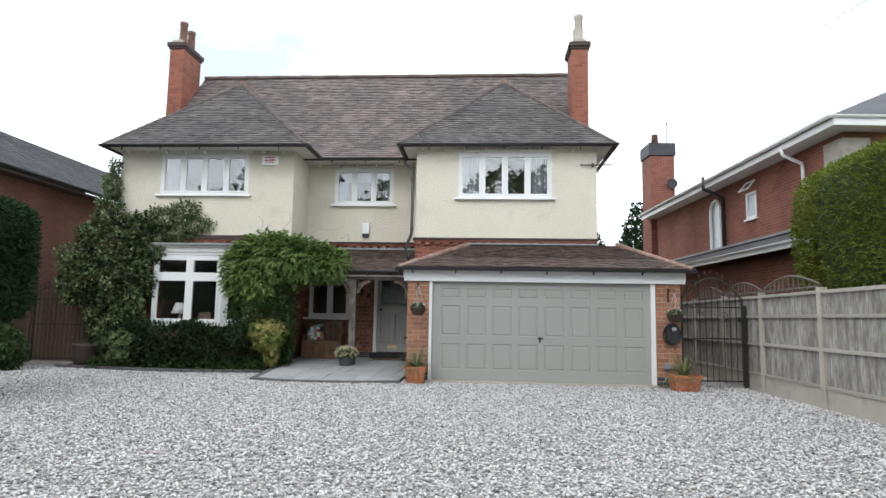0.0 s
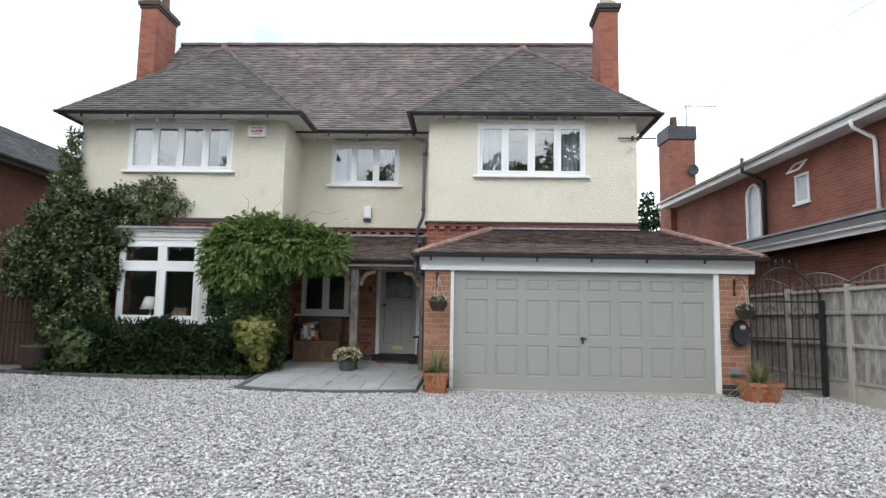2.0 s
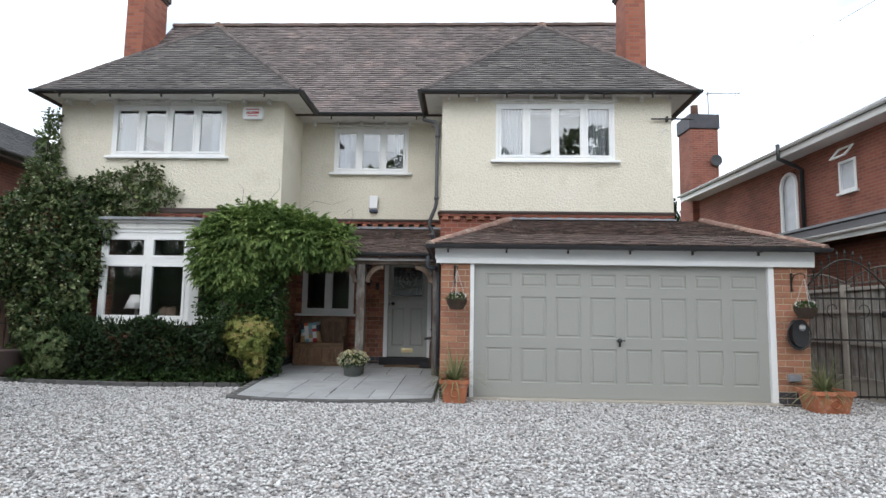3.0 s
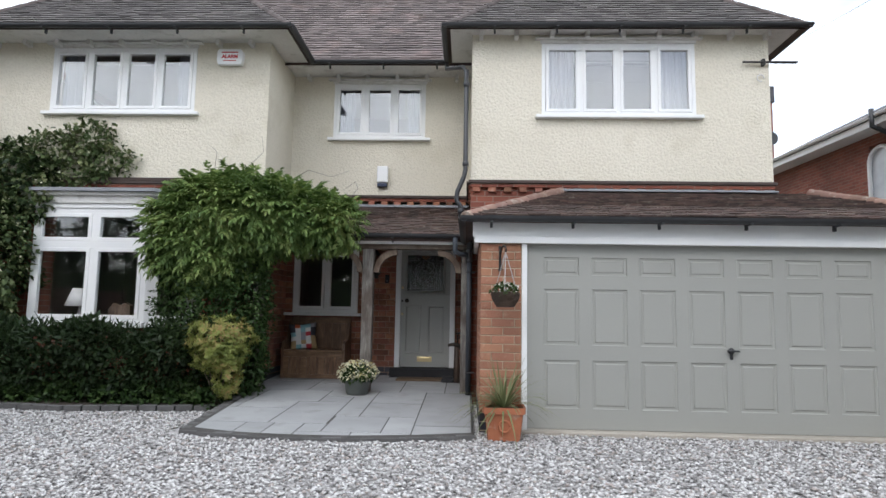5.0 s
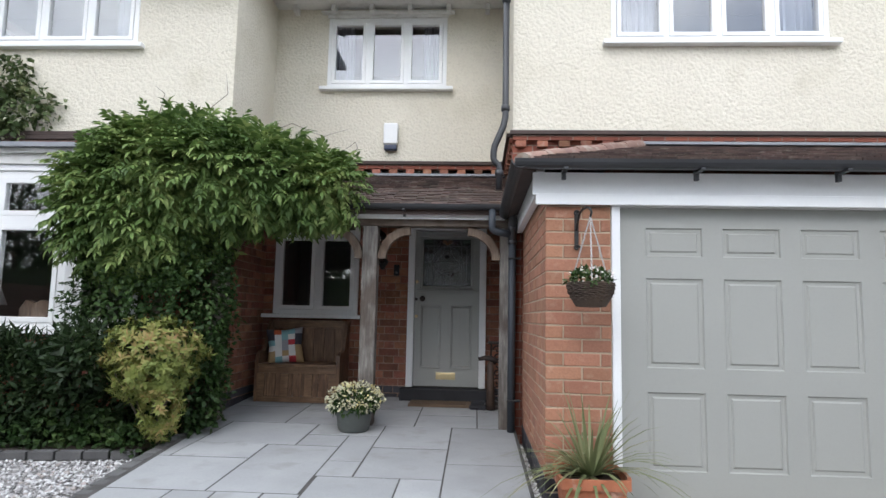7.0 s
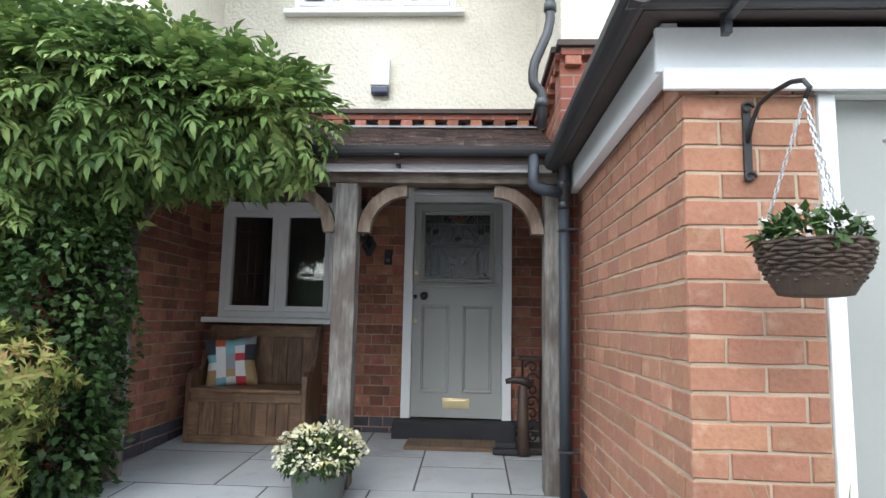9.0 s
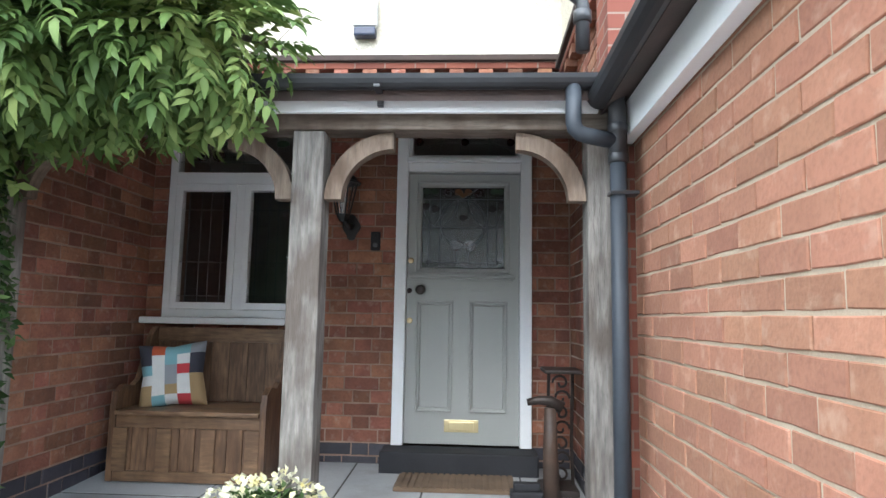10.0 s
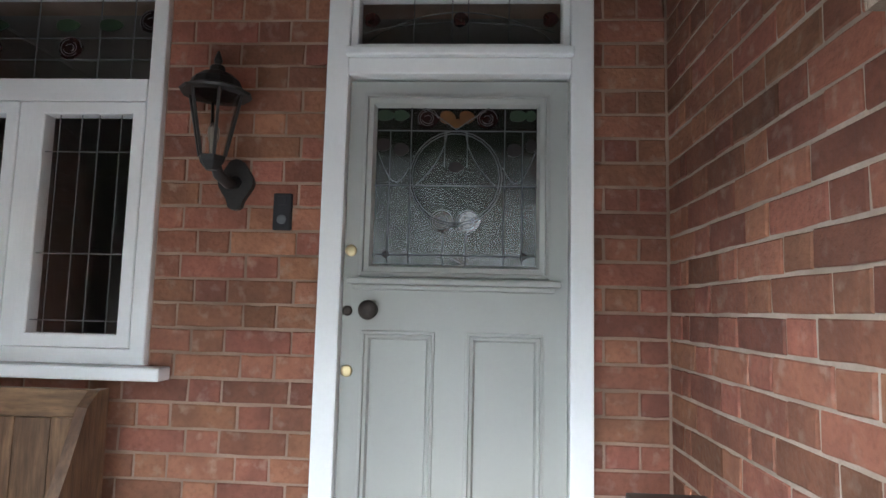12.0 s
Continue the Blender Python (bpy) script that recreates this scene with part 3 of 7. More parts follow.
slab_roof("deck", [(RIDGE_X0, YM, EAVE - 0.02), (RIDGE_X1, YM, EAVE - 0.02), (RIDGE_X1, RIDGE_Y, RIDGE_Z - 0.02), (RIDGE_X0, RIDGE_Y, RIDGE_Z - 0.02)], DARK_TRIM, roof)
slab_roof("deck", [(RIDGE_X1, BACK + 0.4, EAVE - 0.6), (RIDGE_X0, BACK + 0.4, EAVE - 0.6), (RIDGE_X0, RIDGE_Y + 0.01, RIDGE_Z - 0.02), (RIDGE_X1, RIDGE_Y + 0.01, RIDGE_Z - 0.02)], TILE, roof)
for x in (RIDGE_X0 + 0.12, RIDGE_X1 - 0.3):
    bm = bmesh.new()
    prism(bm, [(YM + 0.2, EAVE - 0.1), (RIDGE_Y, RIDGE_Z - 0.12), (BACK, EAVE - 0.5)], "x", x, x + 0.18)
    part("gable", bm, HOUSE_BRICK, roof)
tile_plane("main_tiles", [(RIDGE_X0, YM), (RIDGE_X1, YM), (RIDGE_X1, RIDGE_Y), (RIDGE_X0, RIDGE_Y)], ((RIDGE_X0, YM), EAVE), (0, 1), PITCH, 0.105, 0.17, TILE, roof)
for x0, x1, ax, half, az in ((EL0, EL1, AL, HL, ZL), (ER0, ER1, AR, HR, ZR)):
    ya, yv = YE + half, meets(az)
    slab_roof("deck", [(x0, YE, EAVE - 0.02), (x1, YE, EAVE - 0.02), (ax, ya, az - 0.02)], DARK_TRIM, roof)
    slab_roof("deck", [(x1, YE, EAVE - 0.02), (x1, YM, EAVE - 0.02), (ax, yv, az - 0.02), (ax, ya, az - 0.02)], DARK_TRIM, roof)
    slab_roof("deck", [(x0, YM, EAVE - 0.02), (x0, YE, EAVE - 0.02), (ax, ya, az - 0.02), (ax, yv, az - 0.02)], DARK_TRIM, roof)
    tile_plane("front_tiles", [(x0, YE), (x1, YE), (ax, ya)], ((x0, YE), EAVE), (0, 1), 0.98, 0.105, 0.17, TILE_WING, roof)
    tile_plane("side_tiles", [(x1, YE), (x1, YM), (ax, yv), (ax, ya)], ((x1, YE), EAVE), (-1, 0), (az - EAVE) / (x1 - ax), 0.105, 0.17, TILE_WING, roof)
    tile_plane("side_tiles", [(x0, YE), (x0, YM), (ax, yv), (ax, ya)], ((x0, YE), EAVE), (1, 0), (az - EAVE) / (ax - x0), 0.105, 0.17, TILE_WING, roof)


def capping(name, p0, p1, r, material, parent, length=0.33):
    """Half-round ridge or hip tiles end to end between two points, one piece each."""
    p0, p1 = Vector(p0), Vector(p1)
    d = (p1 - p0)
    n = max(1, round(d.length / length))
    q = d.to_track_quat("Y", "Z").to_matrix().to_4x4()
    bm = bmesh.new()
    seg = d.length / n
    prism(bm, arc(0, -0.01, r, -10, 190, 8), "y", 0.0, seg + 0.012)
    me = finish(name, bm, material)
    for i in range(n):
        ob = new(name, me)
        put_under(ob, parent)
        ob.matrix_basis = Matrix.Translation(p0 + d * (i / n) + Vector((0, 0, 0.006 * (i % 2)))) @ q


capping("ridge_tile", (RIDGE_X0, RIDGE_Y, RIDGE_Z), (RIDGE_X1, RIDGE_Y, RIDGE_Z), 0.1, RIDGE_DARK, roof, 0.45)
for x0, x1, ax, half, az in ((EL0, EL1, AL, HL, ZL), (ER0, ER1, AR, HR, ZR)):
    for x in (x0, x1):
        capping("hip_tile", (x, YE, EAVE - 0.01), (ax, YE + half, az), 0.06, HIP_DARK, roof, 0.11)
    capping("ridge_tile", (ax, YE + half - 0.05, az + 0.02), (ax, meets(az), az + 0.02), 0.1, RIDGE_TILE, roof, 0.4)

# soffits under the eaves
for d in [(EL0 + 0.05, EL1 - 0.05, YE + 0.05, YL - 0.002, EAVE - 0.02, EAVE + 0.03), (EL0 + 0.05, XL - 0.002, YL, 20, EAVE - 0.02, EAVE + 0.03), (XLR + 0.002, EL1 - 0.05, YL, YM, EAVE - 0.02, EAVE + 0.03),
                 (ER0 + 0.05, ER1 - 0.05, YE + 0.05, YR - 0.002, EAVE - 0.02, EAVE + 0.03), (ER0 + 0.05, XR - 0.002, YR, YM, EAVE - 0.02, EAVE + 0.03), (XRR + 0.002, ER1 - 0.05, YR, 20, EAVE - 0.02, EAVE + 0.03),
                 (XLR + 0.002, XR - 0.002, YM + 0.05, YC - 0.002, EAVE - 0.025, EAVE + 0.025)]:
    boxes("soffit", [d], WHITE_OLD, house, 0)


def gutter(name, pts, parent, r=0.055, material=None, brackets=()):
    """A half-round gutter along points, with its bracket straps as parts of it."""
    bm, g = bmesh.new(), None
    prof = arc(0, 0, r, 180, 360, 8) + arc(0, 0, r - 0.008, 360, 180, 8)
    for p0, p1 in zip(pts, pts[1:]):
        a, b = Vector(p0), Vector(p1)
        d = b - a
        q = d.to_track_quat("Y", "Z").to_matrix()
        rows = [[bm.verts.new(c + q @ Vector((u, 0, w))) for u, w in prof] for c in (a - d.normalized() * r * 0.6, b + d.normalized() * r * 0.6)]
        k = len(prof)
        for i in range(k):
            bm.faces.new((rows[0][i], rows[0][(i + 1) % k], rows[1][(i + 1) % k], rows[1][i]))
        bm.faces.new(rows[0][::-1])
        bm.faces.new(rows[1])
        bmesh.ops.recalc_face_normals(bm, faces=bm.faces[:])
        run = part(name, bm, material or BLACK_PLASTIC, g or parent)
        g = g or run
        bm = bmesh.new()
    bm.free()
    for x, y, z in brackets:
        boxes("gutter_bracket", [(x - 0.016, x + 0.016, y - r - 0.006, y + r + 0.015, z - r - 0.012, z - r + 0.004), (x - 0.014, x + 0.014, y + r - 0.005, y + r + 0.03, z - 0.115, z)], material or BLACK_PLASTIC, g)
    return g


GZ = EAVE - 0.005
gutter("gutter", [(EL0 - 0.03, 19.0, GZ), (EL0 - 0.03, YE - 0.04, GZ), (EL1 + 0.03, YE - 0.04, GZ), (EL1 + 0.03, YM - 0.04, GZ), (ER0 - 0.03, YM - 0.04, GZ), (ER0 - 0.03, YE - 0.04, GZ), (ER1 + 0.03, YE - 0.04, GZ), (ER1 + 0.03, 19.0, GZ)], house,
       brackets=[(x, YE - 0.04, GZ) for x in (-8.9, -7.9, -6.9, -5.9, -4.9, -1.2, -0.3, 0.6, 1.5, 2.4)] + [(x, YM - 0.04, GZ) for x in (-3.9, -3.0, -2.1)])
# rafter feet, white
for x in [XL + 0.15 + 0.51 * i for i in range(9)]:
    boxes("rafter_foot", [(x, x + 0.06, YL - 0.16, YL - 0.003, EAVE - 0.11, EAVE - 0.022)], WHITE_OLD, house, 0.01)
for x in [XR + 0.1 + 0.52 * i for i in range(9)]:
    boxes("rafter_foot", [(x, x + 0.06, YR - 0.16, YR - 0.003, EAVE - 0.11, EAVE - 0.022)], WHITE_OLD, house, 0.01)
for x in [XLR + 0.25 + 0.52 * i for i in range(6)]:
    boxes("rafter_foot", [(x, x + 0.06, YC - 0.16, YC - 0.003, EAVE - 0.12, EAVE - 0.027)], WHITE_OLD, house, 0.01)


# chimneys
def chimney(x0, x1, y0, y1, z0, z1, pots, pot_mat, label):
    body = boxes("chimney", [(x0, x1, y0, y1, z0, z1 - 0.2)], STACK_BRICK, house, 0.006, label)
    for o, a, b in ((0.035, 0.2, 0.13), (0.07, 0.13, 0.0)):
        boxes("corbel", [(x0 - o, x1 + o, y0 - o, y1 + o, z1 - a, z1 - b - 0.002)], DARK_TRIM, body, 0.01)
    bm = bmesh.new()
    prism(bm, [(x0 - 0.02, z1), (x1 + 0.02, z1), (x1 - 0.1, z1 + 0.1), (x0 + 0.1, z1 + 0.1)], "y", y0, y1)
    part("flaunching", bm, CONCRETE, body)
    for px, py, r, h in pots:
        bm = bmesh.new()
        lathe(bm, [(r * 1.05, 0), (r * 1.15, 0.06), (r, 0.1), (r * 0.88, h - 0.12), (r * 1.0, h - 0.09), (r * 1.02, h), (r * 0.75, h), (r * 0.7, h - 0.3)], (px, py, z1 + 0.05), 16)
        part("chimney_pot", bm, pot_mat, body, smooth=True)


chimney(-9.5, -9.05, 17.66, 18.75, 4.0, 9.52, [(-9.26, 17.95, 0.12, 0.72), (-9.26, 18.45, 0.12, 0.66)], OLD_POT, "red brick chimney stack with two clay pots")
chimney(2.54, 3.0, 17.0, 17.9, 4.0, 9.06, [(2.78, 17.25, 0.13, 0.85), (2.78, 17.62, 0.12, 0.6)], CONCRETE, "red brick chimney stack with stone coloured pots")


# brick walls, brick by brick
BRICKS = {}


def brick_mesh(length, course, material, joint, kind):
    """A brick of one of five uneven shapes: worn arrises, edges a millimetre or two out of true."""
    key = (round(length, 3), course, material.name, kind)
    if key not in BRICKS:
        r = random.Random(kind * 31 + int(key[0] * 100))
        w, h, c, t = key[0], course - joint, 0.0035, 0.018
        j = lambda: r.uniform(-0.0022, 0.0022)
        outer = [(j(), j()), (w / 2, j()), (w + j(), j()), (w + j(), h + j()), (w / 2, h + j()), (j(), h + j())]
        inner = [(x + (c if x < w * 0.4 else -c if x > w * 0.6 else 0), z + (c if z < h / 2 else -c)) for x, z in outer]
        v = [(x, 0, z) for x, z in outer] + [(x, -t + c, z) for x, z in outer] + [(x, -t + r.uniform(-0.001, 0.001), z) for x, z in inner]
        f = [(k + i, k + (i + 1) % 6, k + 6 + (i + 1) % 6, k + 6 + i) for k in (0, 6) for i in range(6)] + [(12, 13, 16, 17), (13, 14, 15, 16)]
        me = bpy.data.meshes.new("brick")
        me.from_pydata(v, [], f)
        me.materials.append(material)
        BRICKS[key] = me
    return BRICKS[key]


def lay_bricks(wall, start, turn, length, z0, courses, material, holes=(), course=0.085, stretcher=0.238, bond="flemish", low=None, seed=1, joint=0.011):
    """Bricks standing 6 mm proud of a wall's mortar face. start: the left foot as one faces the wall; turn: degrees about z (0 faces -y)."""
    rnd = random.Random(seed)
    base = Matrix.Translation(start) @ pose(0, 0, 0, 0, 0, turn)
    for k in range(courses):
        z = z0 + k * course
        mat_ = low[1] if low and k < low[0] else material
        u, i = 0.0, k
        half = stretcher / 2
        if bond == "stretcher":
            sizes = ([half] if k % 2 else []) + [stretcher] * 60
        else:
            sizes = ([half, half / 2 + 0.002] if k % 2 else []) + [stretcher, half] * 60
        for s in sizes:
            a, b = u, min(u + s, length)
            if length - b < 0.06:
                b = length
            u = max(u + s, b)
            if a >= length - 0.03:
                break
            spans = [(a, b)]
            for h0, h1, g0, g1 in holes:
                if z + course > g0 + 0.02 and z < g1 - 0.02:
                    out = []
                    for p, q in spans:
                        if q <= h0 or p >= h1:
                            out.append((p, q))
                        else:
                            if p < h0 - 0.03:
                                out.append((p, h0))
                            if q > h1 + 0.03:
                                out.append((h1, q))
                    spans = out
            for p, q in spans:
                w = q - p - joint + 0.001
                if w < 0.03:
                    continue
                ob = new("brick", brick_mesh(w, course, mat_, joint, rnd.randrange(5)))
                put_under(ob, wall)
                ob.matrix_basis = base @ pose(p + 0.004, 0.012 + rnd.uniform(-0.0025, 0.0025), z - start[2] + 0.006, rnd.uniform(-0.3, 0.3), rnd.uniform(-0.25, 0.25), 0)


# ---- lower walls ----
FLOOR = 0.2
PW = (-4.52, -3.41, 1.245, 2.78)     # porch window
DR = (-2.757, -1.752, 0.30, 2.76)    # front door with its frame
wall_porch = wall_with_holes("porch_wall", "x", XLR + 0.002, XR + 0.06, 0.0, 3.1, YC, YC + 0.3, [PW, DR], MORTAR_OLD, house)
wall_side = boxes("porch_side_wall", [(XR + 0.06, XR + 0.3, YR + 0.05, YC + 0.3, 0.0, 3.1)], MORTAR_SIDE, house, 0)
wall_bay = boxes("porch_side_wall", [(XLR - 0.3, XLR, 14.95, YC + 0.3, 0.0, 3.1)], MORTAR_OLD, house, 0)
for d in ((XLR - 0.9, XLR - 0.302, YL + 0.01, YL + 0.3, 0.0, 3.24), (XL + 0.002, -8.05, YL + 0.01, YL + 0.3, 0.0, 3.24), (-8.045, -5.57, YL + 0.01, YL + 0.3, 2.98, 3.24)):
    boxes("front_wall", [d], HOUSE_BRICK, house, 0)
wall_frieze = boxes("front_wall", [(XR + 0.002, XRR - 0.002, YR + 0.03, YR + 0.3, 0.0, 3.19)], HOUSE_BRICK, house, 0)

# dentil courses and the dark drip course below the render
def dentils(x0, x1, y, z, parent, step=0.225):
    boxes("drip_course", [(x0 - 0.03, x1 + 0.03, y - 0.06, y + 0.05, z - 0.045, z)], DARK_TRIM, parent, 0.006)
    boxes("string_course", [(x0, x1, y - 0.03, y + 0.05, z - 0.1, z - 0.047)], HOUSE_BRICK, parent, 0.004)
    bm = bmesh.new()
    cuboid(bm, 0, 0.11, 0, 0.07, 0, 0.065, 0.004)
    me = finish("dentil_brick", bm, BRICK_OLD)
    x = x0 + 0.03
    while x < x1 - 0.1:
        ob = new("brick", me)
        put_under(ob, parent)
        ob.matrix_basis = pose(x, y - 0.025, z - 0.167)
        x += step
dentils(XR, XRR, YR, 3.2, wall_frieze)
dentils(XLR, XR, YC, 3.28, wall_porch)
boxes("drip_course", [(XR - 0.06, XR + 0.05, YR + 0.06, YC - 0.07, 3.155, 3.2)], DARK_TRIM, wall_side, 0.006)
boxes("string_course", [(XR - 0.03, XR + 0.05, YR + 0.06, YC - 0.07, 3.1, 3.153)], HOUSE_BRICK, wall_side, 0.004)
for i in range(6):
    y = YR + 0.1 + 0.225 * i
    boxes("brick", [(XR - 0.025, XR + 0.055, y, y + 0.11, 3.033, 3.098)], BRICK_OLD, wall_side, 0.004)
dentils(XL + 0.05, XLR, YL, 3.2, house)
boxes("drip_course", [(XL - 0.03, XLR + 0.03, YL - 0.06, YL + 0.05, 3.2, 3.249)], DARK_TRIM, house, 0.006)

# ---- garage ----
GX0, GX1, GY = -1.40, 4.06, 12.84
garage = thing("garage", "attached garage of orange brick with tiled lean-to roof", "garage", (1.3, 13, 0))
pier_l = boxes("pier", [(GX0, -0.96, GY, GY + 0.34, 0, 2.03)], MORTAR_NEW, garage, 0)
pier_r = boxes("pier", [(3.57, GX1, GY, GY + 0.34, 0, 2.03)], MORTAR_NEW, garage, 0)
side_l = boxes("garage_side_wall", [(GX0, GX0 + 0.22, GY + 0.341, YR + 0.02, 0, 2.3)], MORTAR_NEW, garage, 0)
boxes("garage_side_wall", [(GX1 - 0.22, GX1, GY + 0.341, 18, 0, 2.3)], STACK_BRICK, garage, 0)
boxes("garage_floor", [(GX0 + 0.25, GX1 - 0.25, GY + 0.3, 18, 0.0, 0.03), (GX0 + 0.25, GX1 - 0.25, 17.9, 18, 0.03, 2.3)], CONCRETE, garage, 0)
boxes("door_sill", [(-1.0, 3.58, GY - 0.12, GY + 0.3, -0.02, 0.035)], CONCRETE, garage, 0.01)
boxes("door_frame", [(-0.958, -0.9, GY - 0.015, GY + 0.12, 0.036, 2.03)], WHITE, garage, 0.006)
boxes("door_frame", [(3.48, 3.568, GY - 0.015, GY + 0.12, 0.036, 2.03)], WHITE, garage, 0.006)
boxes("fascia", [(-1.5, 4.17, GY - 0.03, GY - 0.003, 2.1, 2.26)], WHITE, garage, 0.004)
boxes("fascia", [(-1.48, 4.15, GY - 0.055, GY - 0.032, 2.03, 2.105)], WHITE, garage, 0.004)
boxes("fascia", [(-1.47, GX0 - 0.014, GY - 0.001, YR + 0.0, 2.12, 2.29)], WHITE, garage, 0.004)
boxes("fascia", [(GX1 + 0.004, 4.17, GY - 0.001, 18, 2.06, 2.27)], WHITE, garage, 0.004)
boxes("lintel", [(-0.96, 3.57, GY + 0.001, GY + 0.3, 2.031, 2.25)], WHITE_OLD, garage, 0)
# lean-to roof, hipped at both ends
GE0, GE1, GYE, GZE = -1.58, 4.26, 12.66, 2.31
GT0, GT1, GZT = -0.22, 3.3, 3.03
gp = (GZT - GZE) / (YR - GYE)
groof = slab_roof("roof", [(GE0, GYE, GZE - 0.02), (GE1, GYE, GZE - 0.02), (GT1, YR - 0.001, GZT - 0.02), (GT0, YR - 0.001, GZT - 0.02)], DARK_TRIM, garage)
groof["label"] = "mossy brown clay tile lean-to roof"
slab_roof("deck", [(GE0, YR - 0.001, GZE - 0.02), (GE0, GYE, GZE - 0.02), (GT0, YR - 0.001, GZT - 0.02)], DARK_TRIM, groof)
slab_roof("deck", [(GE1, GYE, GZE - 0.02), (GE1, 17.9, GZE - 0.02), (GT1, 17.9, GZT - 0.02), (GT1, YR - 0.001, GZT - 0.02)], DARK_TRIM, groof)
tile_plane("front_tiles", [(GE0, GYE), (GE1, GYE), (GT1, YR), (GT0, YR)], ((GE0, GYE), GZE), (0, 1), gp, 0.1, 0.17, TILE_LOW_J, groof, 260, TILE_LOW)
tile_plane("side_tiles", [(GE0, GYE), (GE0, YR), (GT0, YR)], ((GE0, GYE), GZE), (1, 0), (GZT - GZE) / (GT0 - GE0), 0.1, 0.17, TILE_LOW_J, groof)
tile_plane("side_tiles", [(GE1, GYE), (GE1, 17.9), (GT1, 17.9), (GT1, YR)], ((GE1, GYE), GZE), (-1, 0), (GZT - GZE) / (GE1 - GT1), 0.1, 0.17, TILE_LOW_J, groof)
capping("hip_tile", (GE0, GYE, GZE - 0.02), (GT0, YR - 0.06, GZT + 0.0), 0.075, RIDGE_TILE, groof, 0.3)
capping("hip_tile", (GE1, GYE, GZE - 0.02), (GT1, YR - 0.06, GZT + 0.0), 0.075, RIDGE_TILE, groof, 0.3)
boxes("flashing", [(GT0 - 0.1, XRR, YR - 0.02, YR + 0.028, GZT - 0.02, GZT + 0.06), (GT0 - 0.1, XRR, YR - 0.14, YR - 0.01, GZT - 0.0, GZT + 0.03)], LEAD, groof, 0.004)
gutter("gutter", [(GE0 - 0.02, 14.72, 2.3), (GE0 - 0.02, GYE - 0.02, 2.3), (GE1 + 0.02, GYE - 0.02, 2.3), (GE1 + 0.02, 17.5, 2.3)], garage, 0.06, brackets=[(x, GYE - 0.02, 2.3) for x in (-1.3, -0.42, 0.5, 1.42, 2.34, 3.3)])

# the up-and-over door: stiles and rails with eight by three sunk panels
gdoor = boxes("garage_door", [(-0.898, 3.478, GY + 0.075, GY + 0.1, 0.04, 2.028)], GARAGE_PAINT, garage, 0.003, "grey panelled up-and-over garage door, shut")
rows_z = ((0.255, 0.77), (0.93, 1.54), (1.69, 1.89))
pitch_x, panel_w, panel_0 = 0.5235, 0.385, -0.713
for a, b in ((0.04, 0.255), (0.77, 0.93), (1.54, 1.69), (1.89, 2.028)):
    boxes("rail", [(-0.898, 3.478, GY + 0.05, GY + 0.0745, a, b)], GARAGE_PAINT, gdoor, 0)
for i in range(9):
    w0 = -0.898 if i == 0 else panel_0 + pitch_x * (i - 1) + panel_w
    w1 = 3.478 if i == 8 else panel_0 + pitch_x * i
    for a, b in rows_z:
        boxes("muntin", [(w0, w1, GY + 0.05, GY + 0.0745, a, b)], GARAGE_PAINT, gdoor, 0)
pmesh = {}
for j, (a, b) in enumerate(rows_z):
    for i in range(8):
        if j not in pmesh:
            bm = bmesh.new()
            w, h = panel_w, b - a
            outer = [(0, 0), (w, 0), (w, h), (0, h)]
            rings = []
            for inset, y in ((0.0, 0.051), (0.008, 0.062), (0.03, 0.0635), (0.042, 0.054), (0.046, 0.054)):
                rings.append([bm.verts.new((x + (inset if x == 0 else -inset), y, z + (inset if z == 0 else -inset))) for x, z in outer])
            for r0, r1 in zip(rings, rings[1:]):
                for k in range(4):
                    bm.faces.new((r0[k], r0[(k + 1) % 4], r1[(k + 1) % 4], r1[k]))
            bm.faces.new(rings[-1])
            pmesh[j] = finish("panel", bm, GARAGE_PAINT)
        ob = new("panel", pmesh[j])
        put_under(ob, gdoor)
        ob.matrix_basis = pose(panel_0 + pitch_x * i, GY, a)
bm = bmesh.new()
lathe(bm, [(0.035, 0), (0.035, 0.012), (0.016, 0.02), (0.016, 0.05)], (0, 0, 0), 14)
bmesh.ops.rotate(bm, verts=bm.verts[:], matrix=Matrix.Rotation(radians(90), 3, "X"))
bmesh.ops.translate(bm, verts=bm.verts[:], vec=(1.29, GY + 0.05, 0.9))
cuboid(bm, 1.23, 1.36, GY - 0.012, GY + 0.008, 0.892, 0.912, 0.005)
cuboid(bm, 1.275, 1.305, GY + 0.036, GY + 0.049, 0.81, 0.91, 0.004)
part("door_handle", bm, BLACK_PLASTIC, gdoor, "black T handle")


# ---- windows ----
def pane(bm_name, x0, x1, y, z0, z1, parent, material=None):
    ob = boxes(bm_name, [(x0, x1, y, y + 0.006, z0, z1)], material or GLASS, parent, 0)
    ob.visible_shadow = False
    return ob


def frame_ring(bm, x0, x1, z0, z1, w, y0, y1):
    """A square-cornered frame round an opening, in one piece with softened front edges."""
    e = 0.004
    rings = []
    for y, o in ((y1, 0.0), (y0 + e, 0.0), (y0, e)):
        rings.append([bm.verts.new(p) for p in ((x0 + o, y, z0 + o), (x1 - o, y, z0 + o), (x1 - o, y, z1 - o), (x0 + o, y, z1 - o))])
    for y, o in ((y0, w - e), (y0 + e, w), (y1, w)):
        rings.append([bm.verts.new(p) for p in ((x0 + o, y, z0 + o), (x1 - o, y, z0 + o), (x1 - o, y, z1 - o), (x0 + o, y, z1 - o))])
    for a, b in zip(rings, rings[1:] + rings[:1]):
        for k in range(4):
            bm.faces.new((a[k], a[(k + 1) % 4], b[(k + 1) % 4], b[k]))


